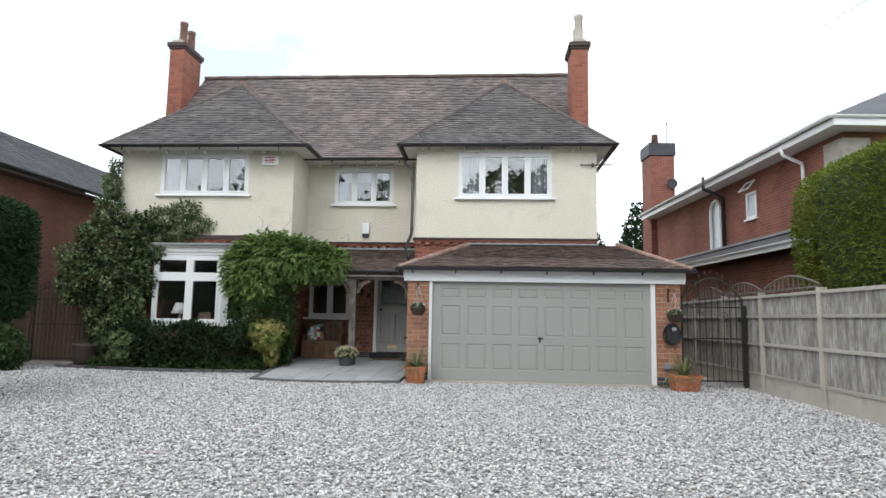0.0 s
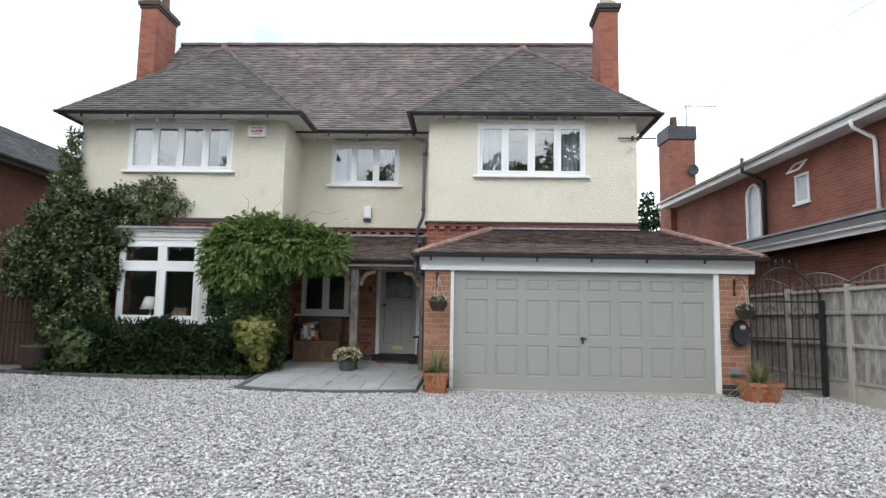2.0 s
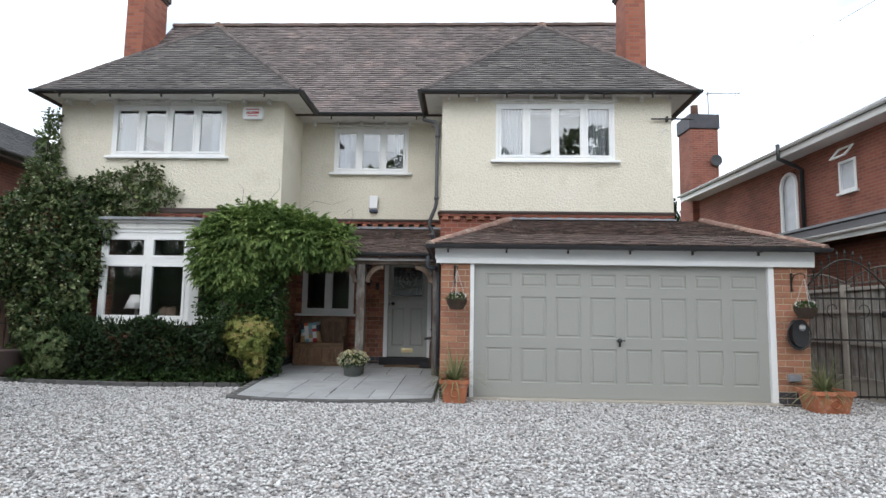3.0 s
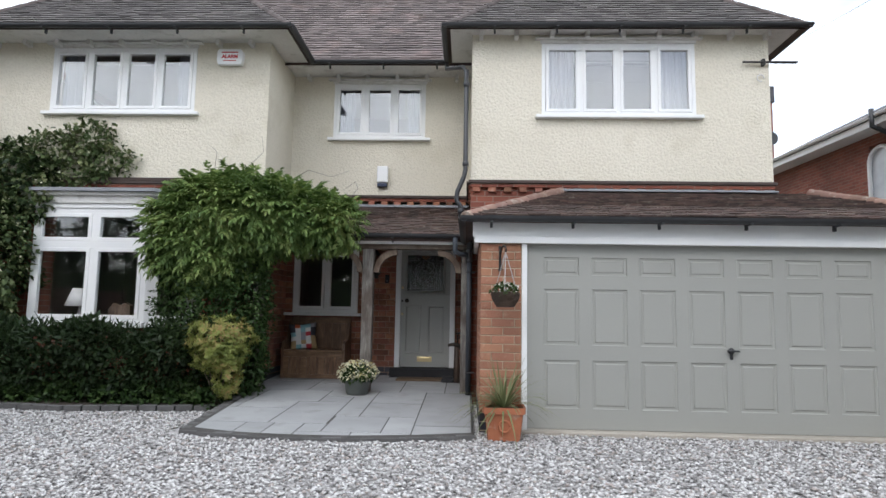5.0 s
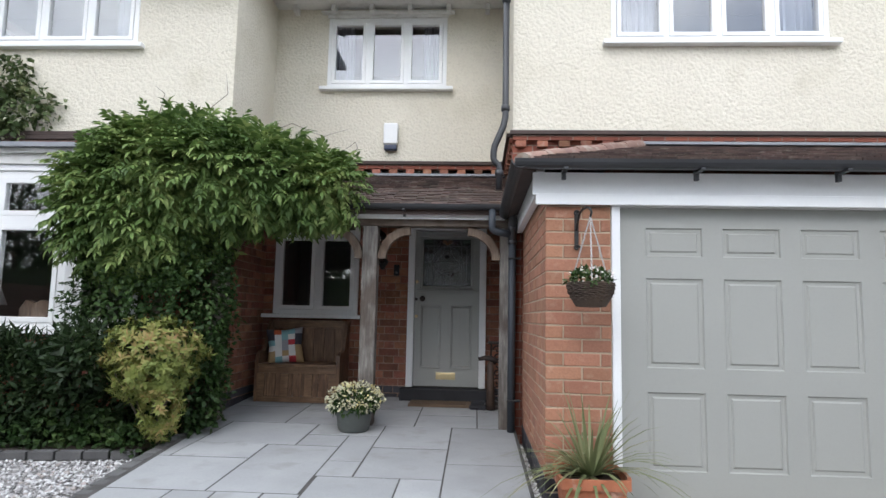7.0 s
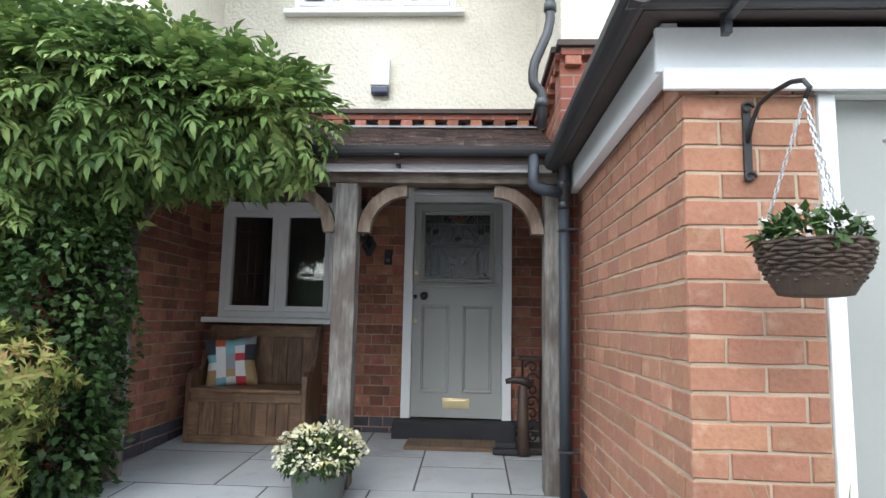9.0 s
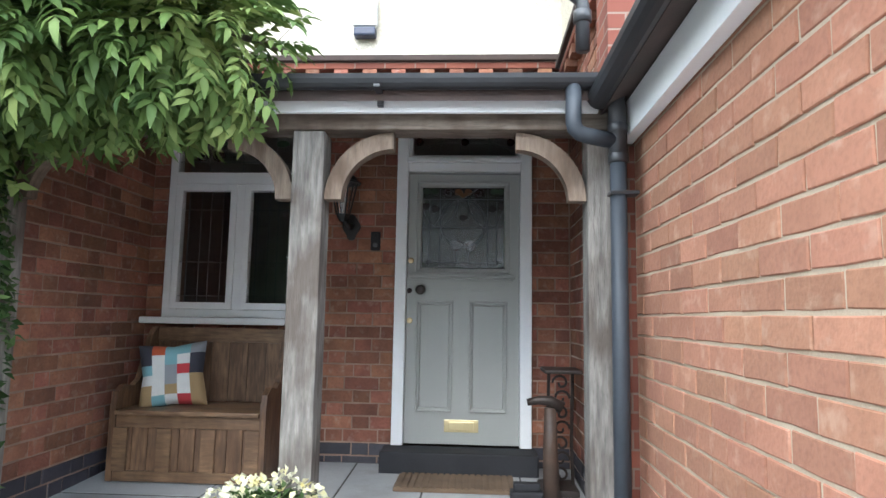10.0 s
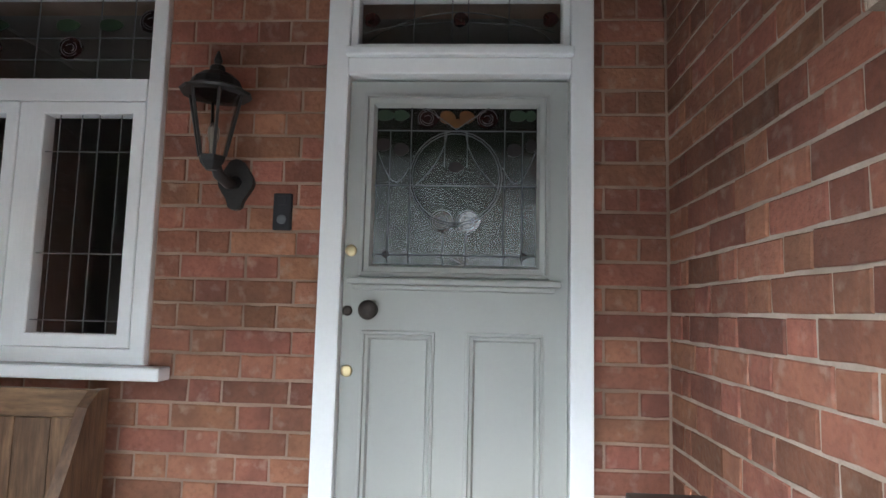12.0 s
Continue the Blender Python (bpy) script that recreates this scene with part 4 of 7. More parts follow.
def casement_window(hole, y, lights, parent, curtains=()):
    x0, x1, z0, z1 = hole
    bm = bmesh.new()
    frame_ring(bm, x0, x1, z0, z1, 0.055, y - 0.012, y + 0.09)
    step = (x1 - x0 - 0.06) / lights
    win = part("window", bm, WHITE, parent, "white painted casement window with %s lights" % {2: "two", 3: "three", 4: "four"}[lights])
    for i in range(1, lights):
        c = x0 + 0.03 + step * i
        boxes("mullion", [(c - 0.03, c + 0.03, y - 0.008, y + 0.09, z0 + 0.055, z1 - 0.055)], WHITE, win, 0.003)
    for i in range(lights):
        a, b = x0 + 0.03 + step * i + 0.03, x0 + 0.03 + step * (i + 1) - 0.03
        bm = bmesh.new()
        frame_ring(bm, a, b, z0 + 0.057, z1 - 0.057, 0.045, y - 0.022, y + 0.04)
        part("sash", bm, WHITE, win)
        pane("pane", a + 0.04, b - 0.04, y + 0.012, z0 + 0.095, z1 - 0.095, win, GLASS_DOUBLE)
    boxes("sill", [(x0 - 0.09, x1 + 0.09, y - 0.09, y + 0.05, z0 - 0.05, z0 - 0.001)], WHITE, win, 0.008)
    boxes("head_board", [(x0 - 0.02, x1 + 0.02, y - 0.03, y - 0.002, z1 + 0.001, z1 + 0.05)], WHITE_OLD, win, 0.006)
    boxes("label_mould", [(x0 - 0.1, x1 + 0.1, y - 0.09, y - 0.002, z1 + 0.051, z1 + 0.075)], WHITE_OLD, win, 0.006)
    for a, b in curtains:
        bm = bmesh.new()
        n = 26
        pts = [(a + (b - a) * i / n, y + 0.2 + 0.03 * math.sin(i * 1.7) + 0.012 * math.sin(i * 0.6)) for i in range(n + 1)]
        prism(bm, pts + [(px, py + 0.008) for px, py in pts[::-1]], "z", z0 + 0.02, z1 - 0.02)
        part("curtain", bm, CURTAIN, win)
    return win


casement_window(WIN_L, YL, 4, house, curtains=[(-8.05, -7.75), (-6.2, -5.88)])
casement_window(WIN_R, YR, 4, house, curtains=[(-0.42, 0.02), (1.28, 1.7)])
casement_window(WIN_C, YC, 3, house, curtains=[(-3.88, -3.62), (-2.65, -2.38)])

# ---- bay window ----
BX0, BX1, BY = -7.97, -6.22, 14.86
bay = boxes("bay_window", [(BX0 - 0.02, BX1, BY - 0.05, YL + 0.01, 0.98, 1.05)], WHITE, house, 0.01, "white painted bay window with leaded flat top")
boxes("bay_plinth", [(BX0, BX1, BY + 0.03, YL + 0.009, 0.0, 0.979)], HOUSE_BRICK, bay, 0)
bm = bmesh.new()
frame_ring(bm, BX0, BX1, 1.051, 2.72, 0.1, BY, BY + 0.1)
part("bay_frame", bm, WHITE, bay)
boxes("mullion", [(-7.11, -6.985, BY - 0.004, BY + 0.1, 1.152, 2.62)], WHITE, bay, 0.005)
boxes("transom", [(BX0 + 0.1, BX1 - 0.1, BY - 0.012, BY + 0.1, 2.12, 2.25)], WHITE, bay, 0.005)
for x0, x1 in ((-7.925, -7.066), (-7.04, -6.285)):
    for z0, z1 in ((1.1, 2.13), (2.23, 2.64)):
        bm = bmesh.new()
        frame_ring(bm, x0 + 0.03, x1 - 0.02, z0, z1, 0.055, BY - 0.015, BY + 0.05)
        part("sash", bm, WHITE, bay)
        pane("pane", x0 + 0.07, x1 - 0.06, BY + 0.015, z0 + 0.05, z1 - 0.05, bay)
# the canted light beside it
cant = math.degrees(math.atan2(YL - BY, 0.62))
side = boxes("side_light", [(0, 0.16, 0, 0.12, 1.051, 2.72), (0.16, 0.62, 0.0, 0.1, 1.051, 1.16), (0.16, 0.62, 0.0, 0.1, 2.6, 2.72), (0.16, 0.62, -0.01, 0.1, 2.12, 2.25), (0.56, 0.7, 0, 0.1, 1.16, 2.6)], WHITE, None, 0.004)
side.matrix_basis = pose(BX1, BY, 0, 0, 0, cant)
put_under(side, bay)
for z0, z1 in ((1.16, 2.12), (2.25, 2.6)):
    g = boxes("pane", [(0.16, 0.57, 0.04, 0.046, z0, z1)], GLASS, None, 0)
    g.visible_shadow = False
    g.matrix_basis = pose(BX1, BY, 0, 0, 0, cant)
    put_under(g, bay)
boxes("bay_plinth", [(BX1 + 0.002, -5.6, BY + 0.25, YL + 0.009, 0.0, 1.04)], HOUSE_BRICK, bay, 0)
boxes("bay_sill", [(BX1 + 0.002, -5.72, BY + 0.02, YL + 0.009, 0.98, 1.049)], WHITE, bay, 0.01)
for i, (o, a, b) in enumerate(((0.02, 2.721, 2.79), (0.05, 2.79, 2.9), (0.1, 2.9, 2.95))):
    bm = bmesh.new()
    prism(bm, [(BX0 - o * 1.8, BY - o), (BX1 + o * 0.5, BY - o), (-5.58 + o, YL + 0.005), (BX0 - o * 1.8, YL + 0.005)], "z", a, b - 0.001)
    part("cornice", bm, WHITE_OLD if i else WHITE, bay)
bm = bmesh.new()
prism(bm, [(BX0 - 0.28, BY - 0.17), (BX1 + 0.09, BY - 0.17), (-5.45, YL + 0.005), (BX0 - 0.28, YL + 0.005)], "z", 2.951, 3.0)
part("lead_roof", bm, LEAD, bay)

# what stands behind the bay's glass: a table lamp on a cabinet and a chair
cab = boxes("cabinet", [(-7.9, -6.3, 15.12, 15.5, 0.28, 1.05)], PINE_X, None, 0.01)
tagged(cab, "low brown wooden cabinet inside the bay window", "cabinet")
lamp = thing("table_lamp", "white table lamp with a conical shade on the cabinet", "lamp", (-7.45, 15.3, 1.05))
bm = bmesh.new()
lathe(bm, [(0.08, 0), (0.08, 0.015), (0.02, 0.03), (0.04, 0.1), (0.02, 0.22), (0.012, 0.28)], (-7.45, 15.3, 1.05), 16)
part("lamp_base", bm, WHITE, lamp, smooth=True)
bm = bmesh.new()
lathe(bm, [(0.22, 0.23), (0.12, 0.5), (0.117, 0.5), (0.217, 0.23)], (-7.45, 15.3, 1.05), 20)
part("shade", bm, WHITE, lamp, smooth=True)
bm = bmesh.new()
prism(bm, [(-6.95, 1.05), (-6.62, 1.05), (-6.62, 1.3), (-6.7, 1.34), (-6.78, 1.3), (-6.88, 1.34), (-6.95, 1.24)], "y", 15.2, 15.28)
tagged(part("wooden_ornament", bm, OAK_B), "light brown wooden ornament on the cabinet", "ornament")

# ---- porch ----
porch = thing("porch", "oak framed porch with a tiled lean-to roof", "porch", (-3, 14.9, 0.15))
PY = 14.85
ZB = 2.17


def oak_post(x0, x1, label):
    p = boxes("post", [(x0, x1, PY, PY + 0.155, 0.14, ZB - 0.001)], OAK, porch, 0.008, label)
    return p


oak_post(-3.06, -2.905, "weathered grey oak post")
oak_post(-1.64, -1.50, "weathered grey oak post")
oak_post(-4.63, -4.49, "weathered grey oak post")
boxes("beam", [(-4.655, -1.46, PY - 0.012, PY + 0.14, ZB, ZB + 0.1)], OAK_X, porch, 0.008)
boxes("fascia", [(-4.655, -1.6, PY - 0.07, PY - 0.045, ZB + 0.065, ZB + 0.195)], WHITE, porch, 0.004)
boxes("soffit", [(-4.655, -1.47, PY - 0.044, PY + 0.15, ZB + 0.101, ZB + 0.13)], WHITE_OLD, porch, 0.002)


def brace(x_post, s):
    """A curved bracket from a post out to the beam; s: +1 to larger x, -1 to smaller."""
    bm = bmesh.new()
    a0 = 180 if s > 0 else 0
    cx, cz = x_post + s * 0.335, ZB - 0.335
    outer = arc(cx, cz, 0.334, a0, 90, 14)
    inner = arc(cx, cz, 0.25, a0, 90, 14)
    prism(bm, outer + inner[::-1], "y", PY + 0.03, PY + 0.105)
    part("brace", bm, OAK_B, porch)


brace(-2.905, 1)
brace(-3.06, -1)
brace(-1.64, -1)
brace(-4.49, 1)
pp = (3.08 - 2.34) / (YC - 14.72)
proof = slab_roof("roof", [(-4.655, 14.72, 2.32), (XR - 0.0, 14.72, 2.32), (XR - 0.0, YC - 0.002, 3.06), (-4.655, YC - 0.002, 3.06)], DARK_TRIM, porch)
# unseen ceiling under the deck, added to bounce light into the porch
slab_roof("ceiling_boards", [(-4.65, 14.9, 2.37), (XR - 0.005, 14.9, 2.37), (XR - 0.005, YC - 0.03, 2.985), (-4.65, YC - 0.03, 2.985)], BOUNCE_BOARD, porch, 0.012)
tile_plane("tiles", [(-4.655, 14.72), (XR, 14.72), (XR, YC), (-4.655, YC)], ((-4.655, 14.72), 2.34), (0, 1), pp, 0.1, 0.17, TILE_LOW_J, proof, 190, TILE_LOW)
boxes("flashing", [(XLR + 0.01, XR - 0.01, YC - 0.03, YC - 0.02, 3.05, 3.12), (XLR + 0.01, XR - 0.01, YC - 0.17, YC - 0.035, 3.055, 3.075)], LEAD, proof, 0.003)
gutter("gutter", [(-4.62, 14.69, 2.37), (-1.6, 14.69, 2.37)], porch, 0.055, brackets=[(-3.6, 14.69, 2.37), (-2.62, 14.69, 2.37)])

# rain pipes
pipes = thing("rain_pipe", "black plastic rainwater pipe fixed to the wall", "pipe", (-1.55, 14.7, 0.15))
bm = bmesh.new()
sweep(bm, [(-1.525, 14.73, 0.15), (-1.525, 14.73, 2.02)], 0.037, 14)
part("pipe", bm, PIPE_GREY, pipes, "slate grey down pipe", True)
bm = bmesh.new()
sweep(bm, [(-1.525, 14.73, 2.0), (-1.525, 14.73, 2.25), (-1.54, 14.72, 2.32), (-1.57, 14.7, 2.4)], 0.042, 14)
part("swan_neck", bm, BLACK_PLASTIC, pipes, smooth=True)
bm = bmesh.new()
sweep(bm, [(-1.73, 14.69, 2.33), (-1.73, 14.69, 2.16), (-1.725, 14.69, 2.13), (-1.7, 14.7, 2.11), (-1.67, 14.7, 2.1), (-1.53, 14.73, 2.08)], 0.036, 12)
part("branch_pipe", bm, PIPE_GREY, pipes, smooth=True)
for z in (0.45, 1.84):
    boxes("pipe_clip", [(-1.568, -1.44, 14.688, 14.772, z - 0.009, z + 0.009)], BLACK_PLASTIC, pipes, 0.006)
for z in (1.98, 2.12):
    bm = bmesh.new()
    lathe(bm, [(0.04, 0), (0.046, 0.005), (0.046, 0.04), (0.04, 0.045)], (-1.525, 14.73, z), 14)
    part("pipe_collar", bm, BLACK_PLASTIC, pipes, smooth=True)
upper = thing("down_pipe", "black rainwater down pipe in the corner of the render", "pipe", (-1.62, 14.8, 3.0))
bm = bmesh.new()
sweep(bm, [(-1.93, 15.86, 5.38), (-1.93, 15.8, 5.26), (-1.66, 14.98, 4.95), (-1.6, 14.87, 4.85), (-1.6, 14.86, 3.34), (-1.62, 14.85, 3.24), (-1.71, 14.84, 3.02), (-1.72, 14.84, 2.96), (-1.72, 14.84, 2.89), (-1.71, 14.84, 2.86), (-1.67, 14.84, 2.82), (-1.66, 14.84, 2.79), (-1.66, 14.84, 2.56)], 0.034, 12)
part("pipe", bm, BLACK_PLASTIC, upper, smooth=True)
for z in (4.6, 3.4, 2.7):
    bm = bmesh.new()
    lathe(bm, [(0.035, 0), (0.045, 0.005), (0.045, 0.06), (0.035, 0.065)], (-1.6 if z > 3.3 else -1.66, 14.86 if z > 3.3 else 14.84, z), 12)
    part("pipe_collar", bm, BLACK_PLASTIC, upper, smooth=True)

# porch window with leaded panes
bm = bmesh.new()
x0, x1, z0, z1 = PW
frame_ring(bm, x0, x1, z0, z1, 0.06, YC - 0.035, YC + 0.06)
pwin = part("window", bm, WHITE, house, "white painted porch window with leaded glass")
boxes("transom", [(x0 + 0.06, x1 - 0.06, YC - 0.042, YC + 0.06, 2.26, 2.35)], WHITE, pwin, 0.004)
boxes("mullion", [(-3.985, -3.925, YC - 0.03, YC + 0.06, z0 + 0.06, 2.259)], WHITE, pwin, 0.004)
boxes("sill", [(x0 - 0.13, x1 + 0.1, YC - 0.11, YC - 0.021, z0 - 0.05, z0 - 0.001)], WHITE, pwin, 0.008)
for a, b in ((x0 + 0.06, -3.985), (-3.925, x1 - 0.06)):
    bm = bmesh.new()
    frame_ring(bm, a, b, z0 + 0.062, 2.258, 0.05, YC - 0.042, YC + 0.02)
    part("sash", bm, WHITE, pwin)
    pane("pane", a + 0.045, b - 0.045, YC - 0.022, z0 + 0.105, 2.215, pwin)
    bm = bmesh.new()
    for k in (0.15, 0.4, 0.6, 0.85):
        xx = a + 0.05 + (b - a - 0.1) * k
        cuboid(bm, xx - 0.0018, xx + 0.0018, YC - 0.024, YC - 0.0222, z0 + 0.11, 2.21)
    for z in (z0 + 0.16, 1.66, 2.06):
        cuboid(bm, a + 0.05, b - 0.05, YC - 0.0245, YC - 0.0223, z - 0.0018, z + 0.0018)
    part("lead_came", bm, LEAD_CAME, pwin)["kind"] = "stuff"
pane("pane", x0 + 0.06, x1 - 0.06, YC - 0.005, 2.35, z1 - 0.06, pwin)
ROSE, LEAFG, AMBER = surface("ruby_glass", (0.03, 0.009, 0.008), (0.018, 0.006, 0.006), 0.12, 20, 60, 0.3, 0.1), surface("green_glass", (0.02, 0.045, 0.02), (0.014, 0.03, 0.016), 0.4, 20, 60, 0.3, 0.1), surface("amber_glass", (0.13, 0.055, 0.01), (0.08, 0.03, 0.008), 0.4, 20, 60, 0.3, 0.1)


def blob_glass(name, cx, cz, rx, rz, y, material, parent):
    bm = bmesh.new()
    prism(bm, [(cx + rx * math.cos(a) * (1 + 0.12 * math.cos(3 * a)), cz + rz * math.sin(a)) for a in (2 * math.pi * i / 14 for i in range(14))], "y", y, y + 0.004)
    ob = part(name, bm, material, parent)
    return ob


bm = bmesh.new()
for xx in (-4.22, -3.96, -3.7, -3.56):
    cuboid(bm, xx - 0.002, xx + 0.002, YC - 0.008, YC - 0.0052, 2.35, z1 - 0.06)
for zz in (2.44, 2.53):
    cuboid(bm, x0 + 0.06, x1 - 0.06, YC - 0.0085, YC - 0.0053, zz - 0.002, zz + 0.002)
part("lead_came", bm, LEAD_CAME, pwin)["kind"] = "stuff"


def glass_rose(cx, cz, r, y, parent):
    """A stained glass rose: a ruby round with curling leads on it."""
    rose = blob_glass("coloured_pane", cx, cz, r, r * 0.95, y, ROSE, parent)
    for k in range(4):
        bm = bmesh.new()
        sweep(bm, [(cx + r * (0.95 - 0.2 * k) * math.cos(a), y - 0.002, cz + r * (0.9 - 0.2 * k) * math.sin(a)) for a in (k * 1.7 + 0.35 * i for i in range(12))], 0.0014, 5)
        part("lead_came", bm, LEAD_CAME, rose)


for c in (-4.28, -4.16, -3.82, -3.49):
    glass_rose(c, 2.6 if c > -3.5 else 2.49, 0.05, YC - 0.009, pwin)
for c in (-4.3, -4.14, -3.84, -3.66):
    blob_glass("coloured_pane", c, 2.585, 0.05, 0.026, YC - 0.009, LEAFG, pwin)

# ---- front door ----
DY = YC - 0.015
bm = bmesh.new()
x0, x1, z0, z1 = DR
cuboid(bm, x0, x0 + 0.085, DY - 0.055, DY + 0.1, 0.36, z1, 0.006)
door = part("front_door", bm, WHITE, house, "sage grey panelled front door with stained glass, shut")
boxes("jamb", [(x1 - 0.085, x1, DY - 0.055, DY + 0.1, 0.36, z1)], WHITE, door, 0.006)
boxes("head", [(x0 + 0.085, x1 - 0.085, DY - 0.055, DY + 0.1, z1 - 0.045, z1)], WHITE, door, 0.004)
boxes("transom_bar", [(x0 + 0.085, x1 - 0.085, DY - 0.06, DY + 0.1, 2.36, 2.425)], WHITE, door, 0.006)
boxes("transom_mould", [(x0 + 0.075, x1 - 0.075, DY - 0.085, DY - 0.05, 2.426, 2.462)], WHITE, door, 0.008)
bm = bmesh.new()
frame_ring(bm, x0 + 0.085, x1 - 0.085, 2.462, z1 - 0.046, 0.028, DY - 0.035, DY + 0.04)
part("fanlight_frame", bm, WHITE, door)
LX0, LX1, LZ0, LZ1 = x0 + 0.088, x1 - 0.088, 0.37, 2.348
leaf = bmesh.new()
GX = (-2.568, -1.953, 1.643, 2.252)
for d in ((LX0, GX[0] - 0.02, LZ0, LZ1), (GX[1] + 0.02, LX1, LZ0, LZ1)):
    cuboid(leaf, d[0], d[1], DY - 0.01, DY + 0.04, d[2], d[3])
for d in ((GX[3] + 0.02, LZ1), (1.39, GX[2] - 0.02), (LZ0, 0.60)):
    cuboid(leaf, GX[0] - 0.02, GX[1] + 0.02, DY - 0.01, DY + 0.04, d[0], d[1])
cuboid(leaf, -2.33, -2.2, DY - 0.01, DY + 0.04, 0.60, 1.39)
cuboid(leaf, GX[0] - 0.02, GX[1] + 0.02, DY + 0.012, DY + 0.04, 0.60, 1.39)
part("leaf", leaf, GREY_PAINT, door)


def moulding(px0, px1, pz0, pz1, steps, parent, name="moulding"):
    """A stepped picture-frame moulding round a panel: (inset, projection) pairs."""
    bm = bmesh.new()
    rings = [[bm.verts.new((x, DY - out, z)) for x, z in ((px0 + i, pz0 + i), (px1 - i, pz0 + i), (px1 - i, pz1 - i), (px0 + i, pz1 - i))] for i, out in steps]
    for a, b in zip(rings, rings[1:]):
        for k in range(4):
            bm.faces.new((a[k], a[(k + 1) % 4], b[(k + 1) % 4], b[k]))
    bmesh.ops.recalc_face_normals(bm, faces=bm.faces[:])
    return part(name, bm, GREY_PAINT, parent)


moulding(GX[0] - 0.045, GX[1] + 0.045, GX[2] - 0.045, GX[3] + 0.045, ((0, 0.01), (0.002, 0.022), (0.014, 0.026), (0.018, 0.014), (0.036, 0.012), (0.04, 0.004), (0.047, -0.012)), door)
for a, b in ((GX[0] - 0.02, -2.33), (-2.2, GX[1] + 0.02)):
    moulding(a - 0.008, b + 0.008, 0.592, 1.398, ((0, 0.01), (0.002, 0.02), (0.012, 0.022), (0.016, 0.008), (0.026, 0.006), (0.034, -0.011)), door)
boxes("ledge", [(-2.65, -1.868, DY - 0.06, DY - 0.01, 1.568, 1.59), (-2.63, -1.888, DY - 0.042, DY - 0.01, 1.548, 1.567)], GREY_PAINT, door, 0.006)
bm = bmesh.new()
apron = [(-2.62, 1.535), (-2.57, 1.525), (-2.53, 1.505), (-2.5, 1.475), (-2.44, 1.468), (-2.36, 1.475), (-2.3, 1.482), (-2.275, 1.476), (-2.26, 1.49), (-2.245, 1.476), (-2.22, 1.482), (-2.16, 1.475), (-2.08, 1.468), (-2.02, 1.478), (-1.99, 1.505), (-1.95, 1.525), (-1.9, 1.535), (-1.9, 1.547), (-2.62, 1.547)]
prism(bm, apron, "y", DY - 0.026, DY - 0.0095)
part("apron", bm, GREY_PAINT, door)
pane("pane", GX[0], GX[1], DY + 0.014, GX[2], GX[3], door, GLASS_ROUGH)
pane("pane", x0 + 0.11, x1 - 0.11, DY + 0.0, 2.488, z1 - 0.07, door)
bm = bmesh.new()
CY = DY + 0.009
def came(pts, r=0.0035):
    sweep(bm, [(x, CY, z) for x, z in pts], r, 5)
W_, H_ = GX[1] - GX[0], GX[3] - GX[2]
gx = lambda u: GX[0] + W_ * u
gz = lambda v: GX[2] + H_ * v
for u in (0.09, 0.22, 0.8, 0.91):
    came([(gx(u), gz(0)), (gx(u), gz(0.85))], 0.0022)
for u in (0.22, 0.8):
    came([(gx(u), gz(0.85)), (gx(u), gz(1))], 0.0022)
for v in (0.065, 0.5, 0.85):
    came([(gx(0), gz(v)), (gx(1), gz(v))], 0.0025)
for u in (0.43, 0.57):
    came([(gx(u), gz(0.0)), (gx(u), gz(0.2))], 0.0022)
    came([(gx(u), gz(0.62)), (gx(u), gz(0.85))], 0.0022)
for r in (0.27, 0.285):
    came([(gx(0.5) + r * W_ * math.cos(a), gz(0.55) + r * 1.05 * H_ * math.sin(a)) for a in (2 * math.pi * k / 26 for k in range(27))], 0.0022)
for s in (-1, 1):
    came([(gx(0.5 + s * (0.06 + 0.2 * t * t)), gz(0.85 - 0.36 * t)) for t in (k / 8 for k in range(9))], 0.0022)
    came([(gx(0.5 + s * (0.49 - 0.2 * t)), gz(0.72 - 0.2 * math.sin(2.6 * t))) for t in (k / 8 for k in range(9))], 0.002)
    came([(gx(0.5 + s * 0.07), gz(0.0)), (gx(0.5 + s * 0.0), gz(0.04))], 0.0022)
    came([(gx(0.5 + s * 0.2), gz(1.0)), (gx(0.5), gz(0.86))], 0.0022)
for u in (0.27, 0.46, 0.54, 0.74):
    came([(x0 + 0.11 + (x1 - x0 - 0.22) * u, 2.49), (x0 + 0.11 + (x1 - x0 - 0.22) * u, z1 - 0.07)], 0.0022)
for k in (0, 1):
    came([(x0 + 0.13 + (x1 - x0 - 0.26) * t, 2.5 + (0.15 - 0.1 * k) * math.sin(math.pi * t) ** 0.7 * 0.9 + 0.05 * k) for t in (i / 14 for i in range(15))], 0.0022)
part("lead_came", bm, LEAD_CAME, door)["kind"] = "stuff"
HEART = surface("dark_heart_glass", (0.014, 0.008, 0.008), (0.01, 0.007, 0.007), 0.4, 20, 60, 0.2, 0.1)
